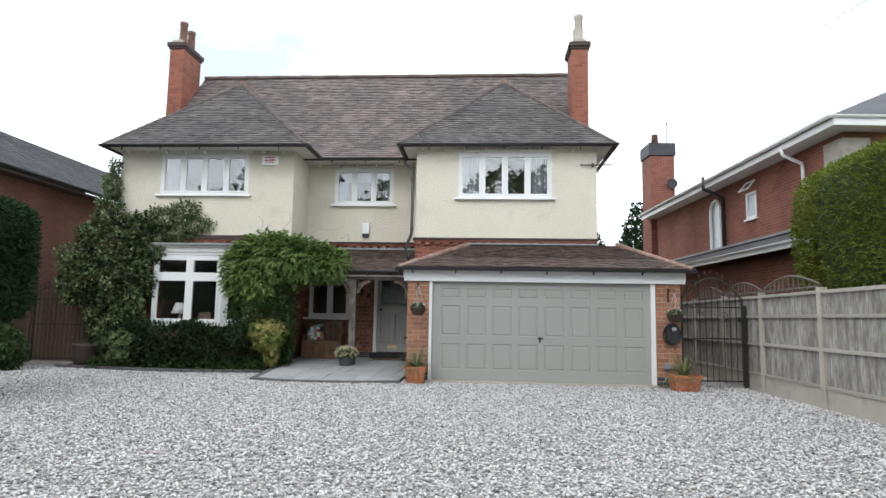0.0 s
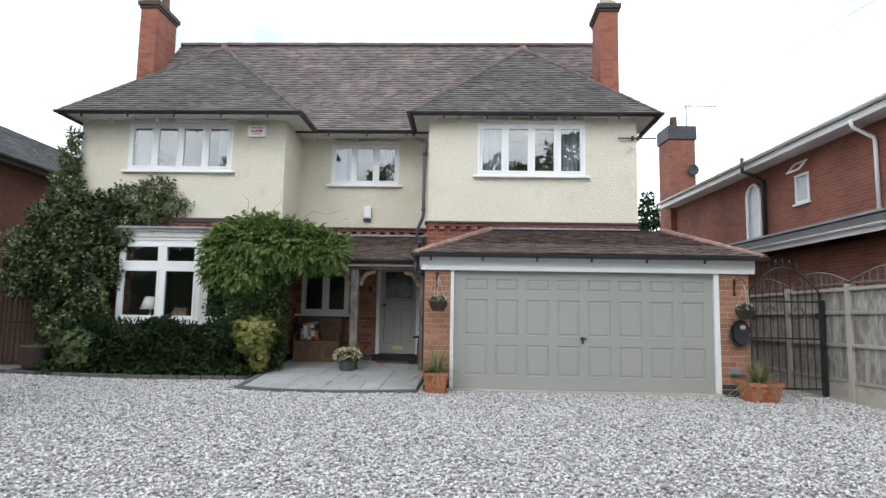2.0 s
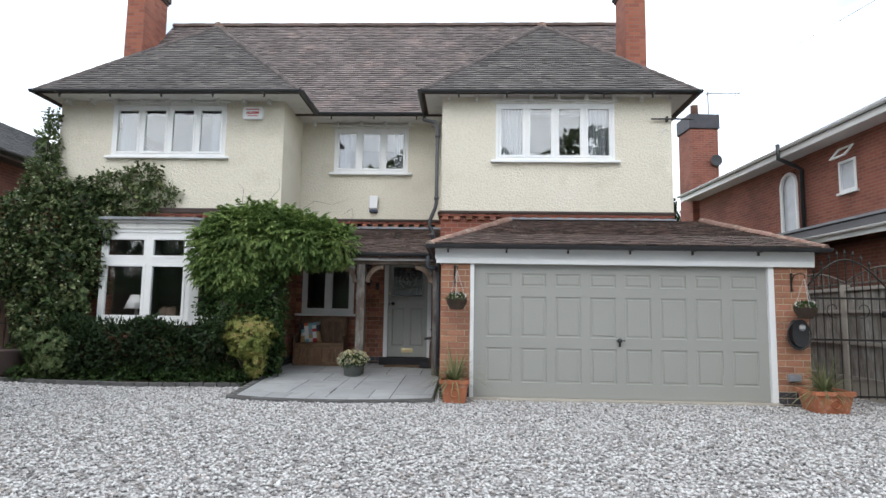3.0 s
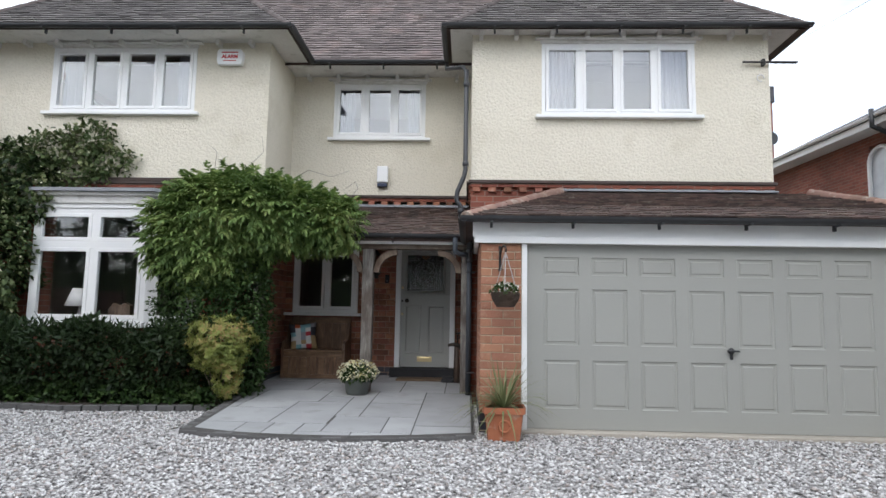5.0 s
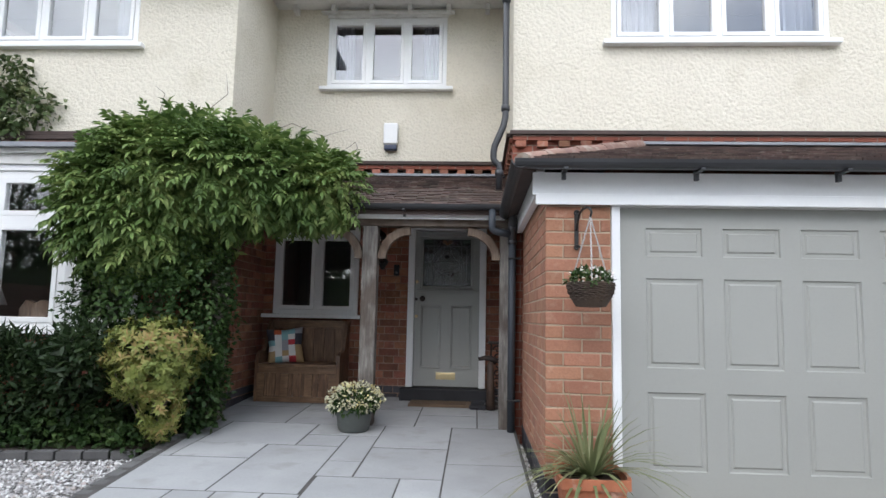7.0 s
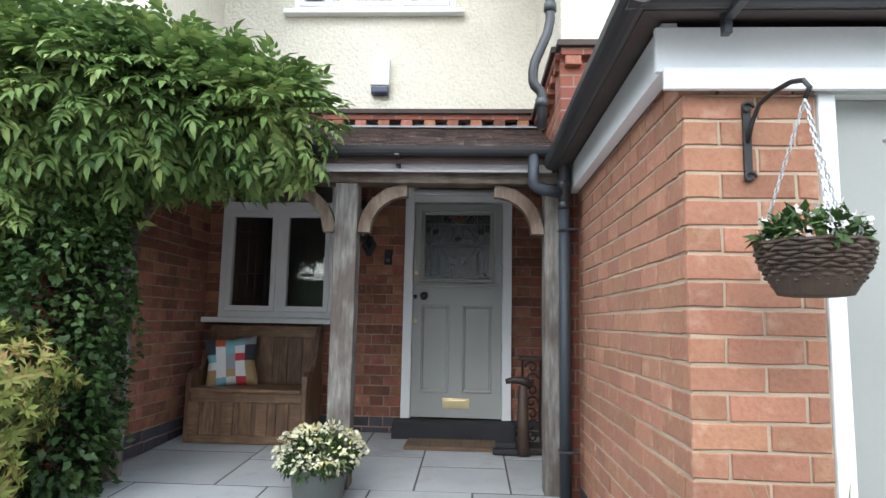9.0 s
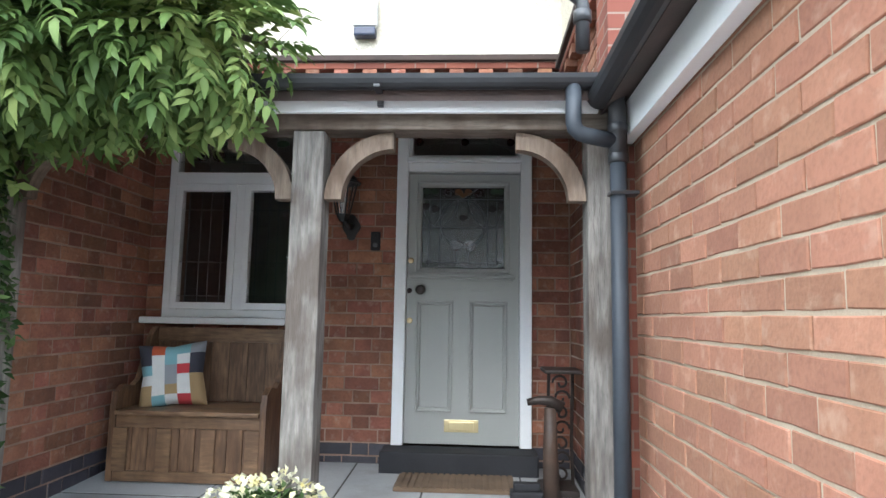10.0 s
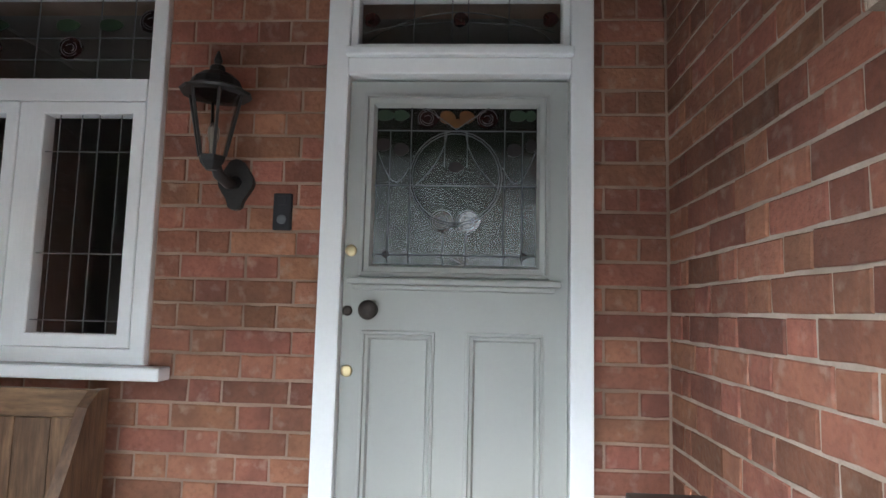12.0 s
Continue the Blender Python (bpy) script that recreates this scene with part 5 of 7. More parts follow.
for u, v, rx, rz, mt in ((0.045, 0.76, 0.03, 0.026, HEART), (0.155, 0.73, 0.03, 0.026, HEART), (0.86, 0.73, 0.03, 0.026, HEART), (0.965, 0.76, 0.022, 0.026, HEART), (0.5, 0.62, 0.03, 0.022, HEART), (0.05, 0.95, 0.035, 0.022, LEAFG), (0.15, 0.95, 0.03, 0.022, LEAFG), (0.88, 0.95, 0.035, 0.022, LEAFG), (0.96, 0.95, 0.02, 0.022, LEAFG),
                         (0.44, 0.94, 0.03, 0.026, AMBER), (0.56, 0.94, 0.03, 0.026, AMBER), (0.5, 0.9, 0.03, 0.018, AMBER), (0.08, 0.065, 0.014, 0.014, HEART), (0.92, 0.065, 0.014, 0.014, HEART)):
    blob_glass("coloured_pane", gx(u), gz(v), rx, rz, CY + 0.001, mt, door)
for u, v, r in ((0.42, 0.28, 0.045), (0.58, 0.28, 0.045), (0.32, 0.93, 0.04), (0.69, 0.93, 0.04)):
    glass_rose(gx(u), gz(v), r, CY + 0.001, door)
for u in (0.06, 0.94, 0.5):
    blob_glass("coloured_pane", x0 + 0.11 + (x1 - x0 - 0.22) * u, 2.6, 0.03, 0.03, CY - 0.012, ROSE, door)


def turned(name, prof, x, z, material, n=18):
    bm = bmesh.new()
    lathe(bm, prof, (0, 0, 0), n)
    bmesh.ops.rotate(bm, verts=bm.verts[:], matrix=Matrix.Rotation(radians(90), 3, "X"))
    bmesh.ops.translate(bm, verts=bm.verts[:], vec=(x, DY - 0.01, z))
    return part(name, bm, material, door, smooth=True)


turned("door_knob", [(0.03, 0), (0.03, 0.006), (0.014, 0.012), (0.013, 0.03), (0.028, 0.04), (0.036, 0.055), (0.03, 0.068), (0.012, 0.072)], -2.565, 1.473, RUSTY_IRON)["label"] = "dark round door knob"
turned("key_plate", [(0.019, 0), (0.019, 0.004), (0.008, 0.006)], -2.65, 1.468, RUSTY_IRON)
for z in (1.692, 1.248):
    turned("lock", [(0.022, 0), (0.022, 0.008), (0.017, 0.012), (0.006, 0.012)], -2.644, z, BRASS)["label"] = "brass lock cylinder"
bm = bmesh.new()
cuboid(bm, -2.378, -2.13, DY - 0.016, DY - 0.0105, 0.455, 0.543, 0.003)
cuboid(bm, -2.345, -2.163, DY - 0.024, DY - 0.017, 0.469, 0.529, 0.003)
part("letter_plate", bm, BRASS, door, "brass letter plate")
boxes("threshold", [(-2.81, -1.72, YC - 0.26, YC - 0.021, FLOOR - 0.01, 0.355)], CHARCOAL, door, 0.012, "black painted door step")

boxes("door_lintel", [(-3.35, -1.62, YC - 0.012, YC + 0.01, 2.785, 2.96)], DARK_TRIM, wall_porch, 0.004, "dark stone lintel over the door")
# lay the porch brickwork
lay_bricks(wall_porch, (XLR, YC, 0), 0, XR - XLR + 0.05, 0.1735, 31, BRICK_OLD, [(PW[0] - XLR, PW[1] - XLR, PW[2] - 0.06, PW[3]), (DR[0] - XLR, DR[1] - XLR, 0.2, DR[3])], course=0.0935, stretcher=0.257, low=(2, BRICK_BLUE), seed=3)
lay_bricks(wall_side, (XR + 0.06, YC, 0), -90, YC - YR - 0.06, 0.1735, 31, BRICK_OLD, course=0.0935, stretcher=0.257, low=(2, BRICK_BLUE), seed=4)
lay_bricks(wall_bay, (XLR, 14.95, 0), 90, YC - 14.95, 0.1735, 30, BRICK_OLD, course=0.0935, stretcher=0.257, low=(2, BRICK_BLUE), seed=5)
lay_bricks(pier_l, (GX0 - 0.01, GY, 0), 0, -0.95 - GX0, -0.0744, 24, BRICK_NEW, course=0.0914, stretcher=0.25, bond="stretcher", low=(3, BRICK_BLUE), seed=6)
lay_bricks(pier_r, (3.57, GY, 0), 0, GX1 - 3.57, -0.0744, 24, BRICK_NEW, course=0.0914, stretcher=0.25, bond="stretcher", low=(3, BRICK_BLUE), seed=7)
lay_bricks(side_l, (GX0, YR, 0), -90, YR - GY - 0.006, -0.0744, 25, BRICK_NEW, course=0.0914, stretcher=0.25, bond="stretcher", low=(3, BRICK_BLUE), seed=8)


# ---- patio ----
patio = thing("patio", "grey sandstone slab patio leading up to the porch", "patio", (-3, 13.5, 0), kind="structure")


def pz(y):
    """The patio's fall: it rises gently to the door."""
    return 0.04 + (y - 12.3) * 0.043


def front(x):
    """The curved front edge of the patio."""
    t = (x + 4.45) / 3.0
    return 12.36 - 0.93 * t * (1 - t) + 0.08 * t


def left(y):
    return -4.42 - (y - 12.3) * 0.075


bm = bmesh.new()
curve = [(-4.42 + 2.95 * i / 16, front(-4.42 + 2.95 * i / 16) - 0.02) for i in range(17)]
out = curve + [(-1.47, YC), (XLR, YC), (left(14.9), 14.9)]
v0 = [bm.verts.new((x, y, -0.05)) for x, y in out]
v1 = [bm.verts.new((x, y, pz(y) - 0.0025)) for x, y in out]
bm.faces.new(v0[::-1])
bm.faces.new(v1)
for i in range(len(out)):
    j = (i + 1) % len(out)
    bm.faces.new((v0[i], v0[j], v1[j], v1[i]))
part("bedding", bm, JOINT, patio)
SLABS = ((-4.5, -3.89, 12.2, 12.76), (-3.89, -3.59, 12.2, 12.76), (-3.59, -3.27, 12.2, 12.76), (-3.27, -3.02, 12.4, 12.76), (-3.27, -2.7, 12.2, 12.4), (-2.7, -2.1, 12.2, 12.4), (-2.1, -1.49, 12.2, 12.76),
         (-3.02, -2.41, 12.4, 13.17), (-2.41, -2.1, 12.4, 13.17), (-2.1, -1.49, 12.76, 13.58), (-2.1, -1.49, 13.58, 14.87), (-4.6, -3.67, 12.76, 13.57), (-3.67, -3.04, 12.76, 14.02),
         (-3.04, -2.76, 13.17, 13.57), (-3.04, -2.76, 13.57, 14.42), (-2.76, -2.1, 13.17, 14.02), (-2.76, -2.1, 14.02, 14.87), (-4.32, -3.67, 13.57, 14.02), (-4.7, -4.32, 13.57, 14.45), (-4.7, -4.32, 14.45, 14.87),
         (-4.32, -3.43, 14.02, 14.87), (-3.43, -3.04, 14.02, 14.42), (-3.43, -2.76, 14.42, 14.87),
         (-4.66, -3.79, 14.87, 15.7), (-3.79, -3.0, 14.87, 15.5), (-3.0, -2.48, 14.87, 15.7), (-2.48, -1.85, 14.87, 15.45), (-1.85, -1.47, 14.87, 15.7), (-4.66, -3.79, 15.7, 16.52), (-3.79, -3.0, 15.5, 16.52), (-3.0, -2.48, 15.7, 16.52), (-2.48, -1.85, 15.45, 16.52), (-1.85, -1.47, 15.7, 16.52))
rnd = random.Random(11)
for a, b, c, d in SLABS:
    g, gy = 0.006, 0.009
    ys = [c + gy, c + gy]
    if c < 12.21:
        ys = [front(a) + 0.09, front(b) + 0.09]
    xs = [a + g, b - g, b - g, a + g]
    if a < -4.45 and c < 14.85:
        xs[0], xs[3] = max(a, left(ys[0])) + 0.1, max(a, left(d)) + 0.1
    corner = list(zip(xs, (ys[0], ys[1], d - gy, d - gy)))
    bm = bmesh.new()
    lift = rnd.uniform(-0.001, 0.002)
    low = [bm.verts.new((x, y, pz(y) - 0.03)) for x, y in corner]
    cx, cy = sum(p[0] for p in corner) / 4, sum(p[1] for p in corner) / 4
    mid = [bm.verts.new((x, y, pz(y) - 0.003 + lift)) for x, y in corner]
    top = [bm.verts.new((x + (0.002 if x < cx else -0.002), y + (0.002 if y < cy else -0.002), pz(y) + lift)) for x, y in corner]
    for r0, r1 in ((low, mid), (mid, top)):
        for i in range(4):
            bm.faces.new((r0[i], r0[(i + 1) % 4], r1[(i + 1) % 4], r1[i]))
    bm.faces.new(top)
    part("slab", bm, SLAB, patio)
# dark setts along the curved front and the side, and along the flower bed
bm = bmesh.new()
cuboid(bm, -0.098, 0.098, -0.05, 0.05, -0.07, 0.0, 0.008)
sett = finish("sett", bm, EDGING)


def setts(pts, parent, z_of):
    for (ax, ay), (bx, by) in zip(pts, pts[1:]):
        n = max(1, round(math.hypot(bx - ax, by - ay) / 0.205))
        for i in range(n):
            t = (i + 0.5) / n
            x, y = ax + (bx - ax) * t, ay + (by - ay) * t
            ob = put_under(new("sett", sett), parent)
            ob.matrix_basis = pose(x, y, z_of(y) + rnd.uniform(-0.003, 0.004), 0, 0, math.degrees(math.atan2(by - ay, bx - ax)) + rnd.uniform(-1, 1))


setts([(-4.42 + 2.95 * i / 8, front(-4.42 + 2.95 * i / 8) + 0.02) for i in range(9)], patio, lambda y: pz(y) - 0.005)
setts([(left(12.45) + 0.02, 12.4), (left(14.8), 14.8)], patio, lambda y: pz(y))
bed = thing("flower_bed", "dark soil flower bed edged with stone setts", "flower bed", (-7, 14.3, 0), kind="structure")
bm = bmesh.new()
prism(bm, [(-9.7, 14.05), (-8.0, 13.7), (-6.4, 13.55), (-4.74, 13.85), (-4.72, 15.17), (-9.7, 15.17)], "z", -0.04, 0.05)
part("soil", bm, SOIL, bed)
setts([(-9.7, 14.05), (-8.0, 13.68), (-6.4, 13.5), (-4.72, 13.82)], bed, lambda y: 0.07)

# ---- gravel chips ----
def chips(name, x0, x1, y0, y1, n, size, keep, seed, parent):
    """Loose angular chips: distorted octahedra lying on the bed."""
    g = np.random.default_rng(seed)
    c = np.stack([g.uniform(x0, x1, n), g.uniform(y0, y1, n)], 1)
    c = c[keep(c[:, 0], c[:, 1])]
    n = len(c)
    base = np.array([(1, 0, 0), (-1, 0, 0), (0, 1, 0), (0, -1, 0), (0, 0, 1), (0, 0, -1)], float)
    V = base[None] * (1 + g.uniform(-0.35, 0.35, (n, 6, 1))) + g.uniform(-0.25, 0.25, (n, 6, 3))
    s = size * g.uniform(0.55, 1.25, (n, 1, 1)) * np.array([1, 0.8, 0.55])
    V = V * s
    a, b = g.uniform(0, 6.28, n), g.uniform(-0.5, 0.5, n)
    ca, sa, cb, sb = np.cos(a)[:, None], np.sin(a)[:, None], np.cos(b)[:, None], np.sin(b)[:, None]
    y, z = V[:, :, 1] * cb - V[:, :, 2] * sb, V[:, :, 1] * sb + V[:, :, 2] * cb
    x, y = V[:, :, 0] * ca - y * sa, V[:, :, 0] * sa + y * ca
    V = np.stack([x + c[:, :1], y + c[:, 1:], z + g.uniform(-0.004, 0.012, (n, 1))], 2).reshape(-1, 3)
    F = np.array([(0, 2, 4), (2, 1, 4), (1, 3, 4), (3, 0, 4), (2, 0, 5), (1, 2, 5), (3, 1, 5), (0, 3, 5)])
    F = (F[None] + (np.arange(n) * 6)[:, None, None]).reshape(-1, 3)
    ob = arrays(name, V, F, CHIPS, parent)
    ob["kind"] = "stuff"
    return ob


def on_drive(x, y):
    yb = np.where(x < -4.6, np.interp(x, [-13, -9.7, -8, -6.4, -4.6], [15, 14.0, 13.62, 13.45, 13.75]), np.where(x < -1.45, 12.3 - 0.93 * ((x + 4.45) / 3) * (1 - (x + 4.45) / 3) + 0.08 * (x + 4.45) / 3, 12.72))
    return (y < yb) & (x < 5.32)


chips("loose_chips", -10.5, 5.35, 3.6, 14.2, 165000, 0.021, on_drive, 1, drive)
chips("loose_chips", -1.47, -1.41, 12.4, 14.8, 500, 0.022, lambda x, y: x < 9, 2, drive)
chips("loose_chips", 4.1, 5.35, 12.6, 17, 2500, 0.021, lambda x, y: x < 9, 3, drive)

# ---- plants ----
def leaf_cloud(P, D, N, L, W, cup=0.12, oval=False):
    """Leaves as folded kites of four faces, or ovals of six. P: foot, D: direction, N: upper side, L: length, W: half width (arrays)."""
    n = len(P)
    D = D / np.linalg.norm(D, axis=1, keepdims=True)
    N = N - D * np.sum(N * D, 1, keepdims=True)
    N = N / (np.linalg.norm(N, axis=1, keepdims=True) + 1e-9)
    S = np.cross(D, N)
    L, W = L[:, None], W[:, None]
    if oval:
        rise = N * W * cup * 2
        V = np.stack([P, P + D * L * 0.22 + S * W * 0.85 + rise, P + D * L * 0.55 + S * W * 0.8 + rise, P + D * L - N * L * 0.16, P + D * L * 0.55 - S * W * 0.8 + rise, P + D * L * 0.22 - S * W * 0.85 + rise, P + D * L * 0.5], 1)
        F = np.array([(k, 6, (k + 1) % 6) for k in range(6)])
        return V.reshape(-1, 3), (F[None] + (np.arange(n) * 7)[:, None, None]).reshape(-1, 3)
    V = np.stack([P, P + D * L * 0.42 + S * W + N * W * cup * 2, P + D * L - N * L * 0.12, P + D * L * 0.42 - S * W + N * W * cup * 2, P + D * L * 0.5], 1)
    F = np.array([(0, 4, 1), (1, 4, 2), (2, 4, 3), (3, 4, 0)])
    return V.reshape(-1, 3), (F[None] + (np.arange(n) * 5)[:, None, None]).reshape(-1, 3)


def blob_points(blobs, n, g, power=2.0, depth=0.3, rough=0.12):
    """Points near the outside of a union of (super)ellipsoids, with outward directions."""
    P, O = [], []
    area = np.array([b[3] * b[4] + b[4] * b[5] + b[3] * b[5] for b in blobs])
    for b, k in zip(blobs, (area / area.sum() * n * 1.5).astype(int)):
        c, r = np.array(b[:3]), np.array(b[3:6])
        d = g.normal(size=(k, 3))
        d /= np.linalg.norm(d, axis=1, keepdims=True)
        s = (np.abs(d) ** power).sum(1, keepdims=True) ** (-1 / power)
        u = d * s * (1 - depth * g.random((k, 1)) ** 2)
        wob = 1 + rough * np.sin(d[:, :1] * 7 + b[0] * 3) * np.cos(d[:, 2:] * 6 + d[:, 1:2] * 5 + b[1])
        P.append(c + u * r * wob)
        o = np.sign(d) * np.abs(d * s) ** (power - 1) / r
        O.append(o / np.linalg.norm(o, axis=1, keepdims=True))
    P, O = np.concatenate(P), np.concatenate(O)
    inside = np.zeros(len(P), bool)
    for b in blobs:
        q = (P - np.array(b[:3])) / np.array(b[3:6])
        inside |= (np.abs(q) ** power).sum(1) < 0.45
    P, O = P[~inside], O[~inside]
    pick = g.permutation(len(P))[:n]
    return P[pick], O[pick]


def foliage(name, blobs, n, L, W, material, parent, seed, droop=0.3, power=2.0, depth=0.3, spread=0.8, zmin=None, rough=0.12):
    g = np.random.default_rng(seed)
    P, O = blob_points(blobs, n, g, power, depth, rough)
    if zmin is not None:
        k = P[:, 2] > zmin
        P, O = P[k], O[k]
    m = len(P)
    D = O + g.normal(size=(m, 3)) * spread + np.array([0, 0, -droop])
    N = O * 0.6 + np.array([0, 0, 0.8]) + g.normal(size=(m, 3)) * 0.35
    V, F = leaf_cloud(P, D, N, L * g.uniform(0.6, 1.25, m), W * g.uniform(0.7, 1.2, m))
    ob = arrays(name, V, F, material, parent)
    ob.data.shade_smooth()
    ob["kind"] = "stuff"
    return ob


def pinnate(name, blobs, n, L, leaflet, material, parent, seed, zmin=None):
    """Compound leaves: leaflets in pairs along arching stalks, as on wisteria."""
    g = np.random.default_rng(seed)
    P, O = blob_points(blobs, n, g, 2.0, 0.35, 0.1)
    m = len(P)
    D = O * 0.9 + g.normal(size=(m, 3)) * 0.45 + np.array([0, -0.1, -0.12])
    D /= np.linalg.norm(D, axis=1, keepdims=True)
    S = np.cross(D, O * 0.5 + np.array([0, -0.2, 1.0]) + g.normal(size=(m, 3)) * 0.2)
    S /= np.linalg.norm(S, axis=1, keepdims=True)
    N = np.cross(S, D)
    ln = L * g.uniform(0.65, 1.2, (m, 1))
    size = leaflet * g.uniform(0.75, 1.15, m)
    Vs, Fs, base = [], [], 0
    for i, t in enumerate((0.2, 0.36, 0.52, 0.68, 0.84, 0.97)):
        for s in (-1, 1):
            A = P + D * ln * t - N * ln * 0.3 * t * t
            dirs = D * 0.55 + S * s * 0.85 - N * (0.05 + 0.3 * t) + np.array([0, 0, -0.12]) + g.normal(size=(m, 3)) * 0.07
            V, F = leaf_cloud(A, dirs, N + g.normal(size=(m, 3)) * 0.08, size * g.uniform(0.92, 1.08, m) * (1.0 if 0 < i < 5 else 0.82), size * 0.19, oval=True)
            Vs.append(V)
            Fs.append(F + base)
            base += len(V)
    A = P + D * ln - N * ln * 0.3
    V, F = leaf_cloud(A, D * 0.8 - N * 0.7, N, size * 1.1, size * 0.2, oval=True)
    Vs.append(V)
    Fs.append(F + base)
    ob = arrays(name, np.concatenate(Vs), np.concatenate(Fs), material, parent)
    ob.data.shade_smooth()
    ob["kind"] = "stuff"
    return ob


def branch(parent, pts, r, r1, name="stem"):
    bm = bmesh.new()
    sweep(bm, pts, r, 7, r1)
    return part(name, bm, BARK, parent, smooth=True)


wist = thing("wisteria", "leafy green wisteria climbing over the porch and bay", "climber", (-5.1, 14.5, 0.05))
branch(wist, [(-5.05, 14.6, 0.03), (-5.0, 14.55, 0.5), (-5.1, 14.6, 1.0), (-4.95, 14.5, 1.6), (-4.9, 14.55, 2.2), (-4.6, 14.6, 2.6)], 0.06, 0.03, "trunk")
branch(wist, [(-4.95, 14.5, 1.6), (-5.2, 14.4, 2.2), (-5.5, 14.45, 2.7)], 0.035, 0.015)
branch(wist, [(-4.6, 14.6, 2.5), (-4.0, 14.6, 2.65), (-3.4, 14.65, 2.6), (-3.05, 14.7, 2.5)], 0.03, 0.012)
for pts in ([(-4.3, 14.9, 3.1), (-4.1, 15.6, 3.5), (-3.9, 16.3, 3.55), (-3.6, 16.45, 3.7)], [(-3.4, 14.9, 2.8), (-3.3, 15.6, 3.2), (-3.45, 16.2, 3.45), (-3.7, 16.4, 3.35)], [(-5.2, 14.6, 3.2), (-5.3, 14.9, 3.6), (-5.5, 15.05, 3.75)], [(-4.8, 14.6, 3.2), (-4.6, 14.9, 3.6), (-4.65, 14.95, 3.85)]):
    branch(wist, pts, 0.005, 0.002, "tendril")
WB = [(-5.0, 14.5, 2.6, 0.62, 0.48, 0.47), (-5.38, 14.45, 2.33, 0.46, 0.44, 0.5), (-4.45, 14.5, 2.6, 0.64, 0.46, 0.38), (-3.9, 14.52, 2.55, 0.5, 0.36, 0.28), (-3.45, 14.55, 2.5, 0.28, 0.27, 0.18), (-5.2, 14.45, 2.1, 0.5, 0.38, 0.42)]
pinnate("crown", WB, 3500, 0.27, 0.1, WISTERIA, wist, 21)
foliage("inner_leaves", [(-4.95, 14.6, 2.3, 0.85, 0.35, 0.7), (-4.1, 14.62, 2.5, 0.8, 0.3, 0.33)], 5000, 0.09, 0.025, WISTERIA, wist, 22, depth=0.8)
# lower leaves take a darker green for the shade under the crown
foliage("shaded_lower_leaves", [(-5.05, 14.5, 1.35, 0.6, 0.45, 0.65), (-4.85, 14.45, 1.0, 0.42, 0.4, 0.8), (-4.8, 14.45, 0.5, 0.35, 0.35, 0.5), (-4.55, 14.4, 1.3, 0.32, 0.35, 0.8), (-5.3, 14.4, 1.4, 0.5, 0.4, 0.7), (-4.5, 14.35, 0.6, 0.25, 0.3, 0.5), (-4.5, 14.68, 1.5, 0.15, 0.14, 0.85), (-4.47, 14.66, 0.75, 0.14, 0.14, 0.6)], 17000, 0.062, 0.02, HERB, wist, 23, depth=0.75, rough=0.3)

climber = thing("climbing_shrub", "tall green climber with pale leaves covering the wall corner", "climber", (-8.8, 14.8, 0.05))
branch(climber, [(-8.7, 14.9, 0.03), (-8.8, 14.95, 1.2), (-9.0, 15.0, 2.4), (-9.3, 15.05, 3.6), (-9.35, 15.08, 4.6), (-9.3, 15.1, 5.1)], 0.05, 0.008, "trunk")
branch(climber, [(-8.8, 14.95, 1.6), (-8.4, 15.0, 2.8), (-7.9, 15.05, 3.5), (-7.3, 15.1, 3.75), (-6.9, 15.1, 3.6)], 0.03, 0.006)
CB = [(-8.75, 14.7, 0.9, 0.6, 0.5, 0.9), (-9.7, 14.6, 2.0, 0.4, 0.35, 0.5), (-8.1, 14.85, 2.9, 0.35, 0.2, 0.35), (-8.7, 14.75, 1.9, 0.75, 0.45, 0.9), (-9.1, 14.85, 2.9, 0.75, 0.4, 0.75), (-8.5, 14.95, 3.2, 0.75, 0.28, 0.5), (-9.3, 15.0, 3.8, 0.33, 0.3, 0.5), (-9.32, 15.05, 4.5, 0.2, 0.2, 0.35), (-9.3, 15.08, 5.0, 0.13, 0.13, 0.22), (-7.95, 15.05, 3.65, 0.42, 0.14, 0.3), (-7.4, 15.08, 3.85, 0.38, 0.11, 0.26), (-7.1, 15.08, 3.5, 0.42, 0.12, 0.22), (-7.7, 15.05, 3.3, 0.6, 0.14, 0.2), (-9.9, 14.7, 2.4, 0.35, 0.3, 0.3), (-10.15, 14.8, 2.75, 0.3, 0.2, 0.18), (-9.65, 14.9, 3.2, 0.32, 0.2, 0.35)]
foliage("crown", CB, 21000, 0.088, 0.03, IVY, climber, 31, depth=0.55, rough=0.38, spread=1.0)
# inner leaves coloured darker than the crown: the shade inside the climber
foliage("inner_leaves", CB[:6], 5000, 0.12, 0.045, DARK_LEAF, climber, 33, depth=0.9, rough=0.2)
foliage("blossom", CB, 1500, 0.055, 0.022, BLOSSOM, climber, 32, depth=0.1, rough=0.3)

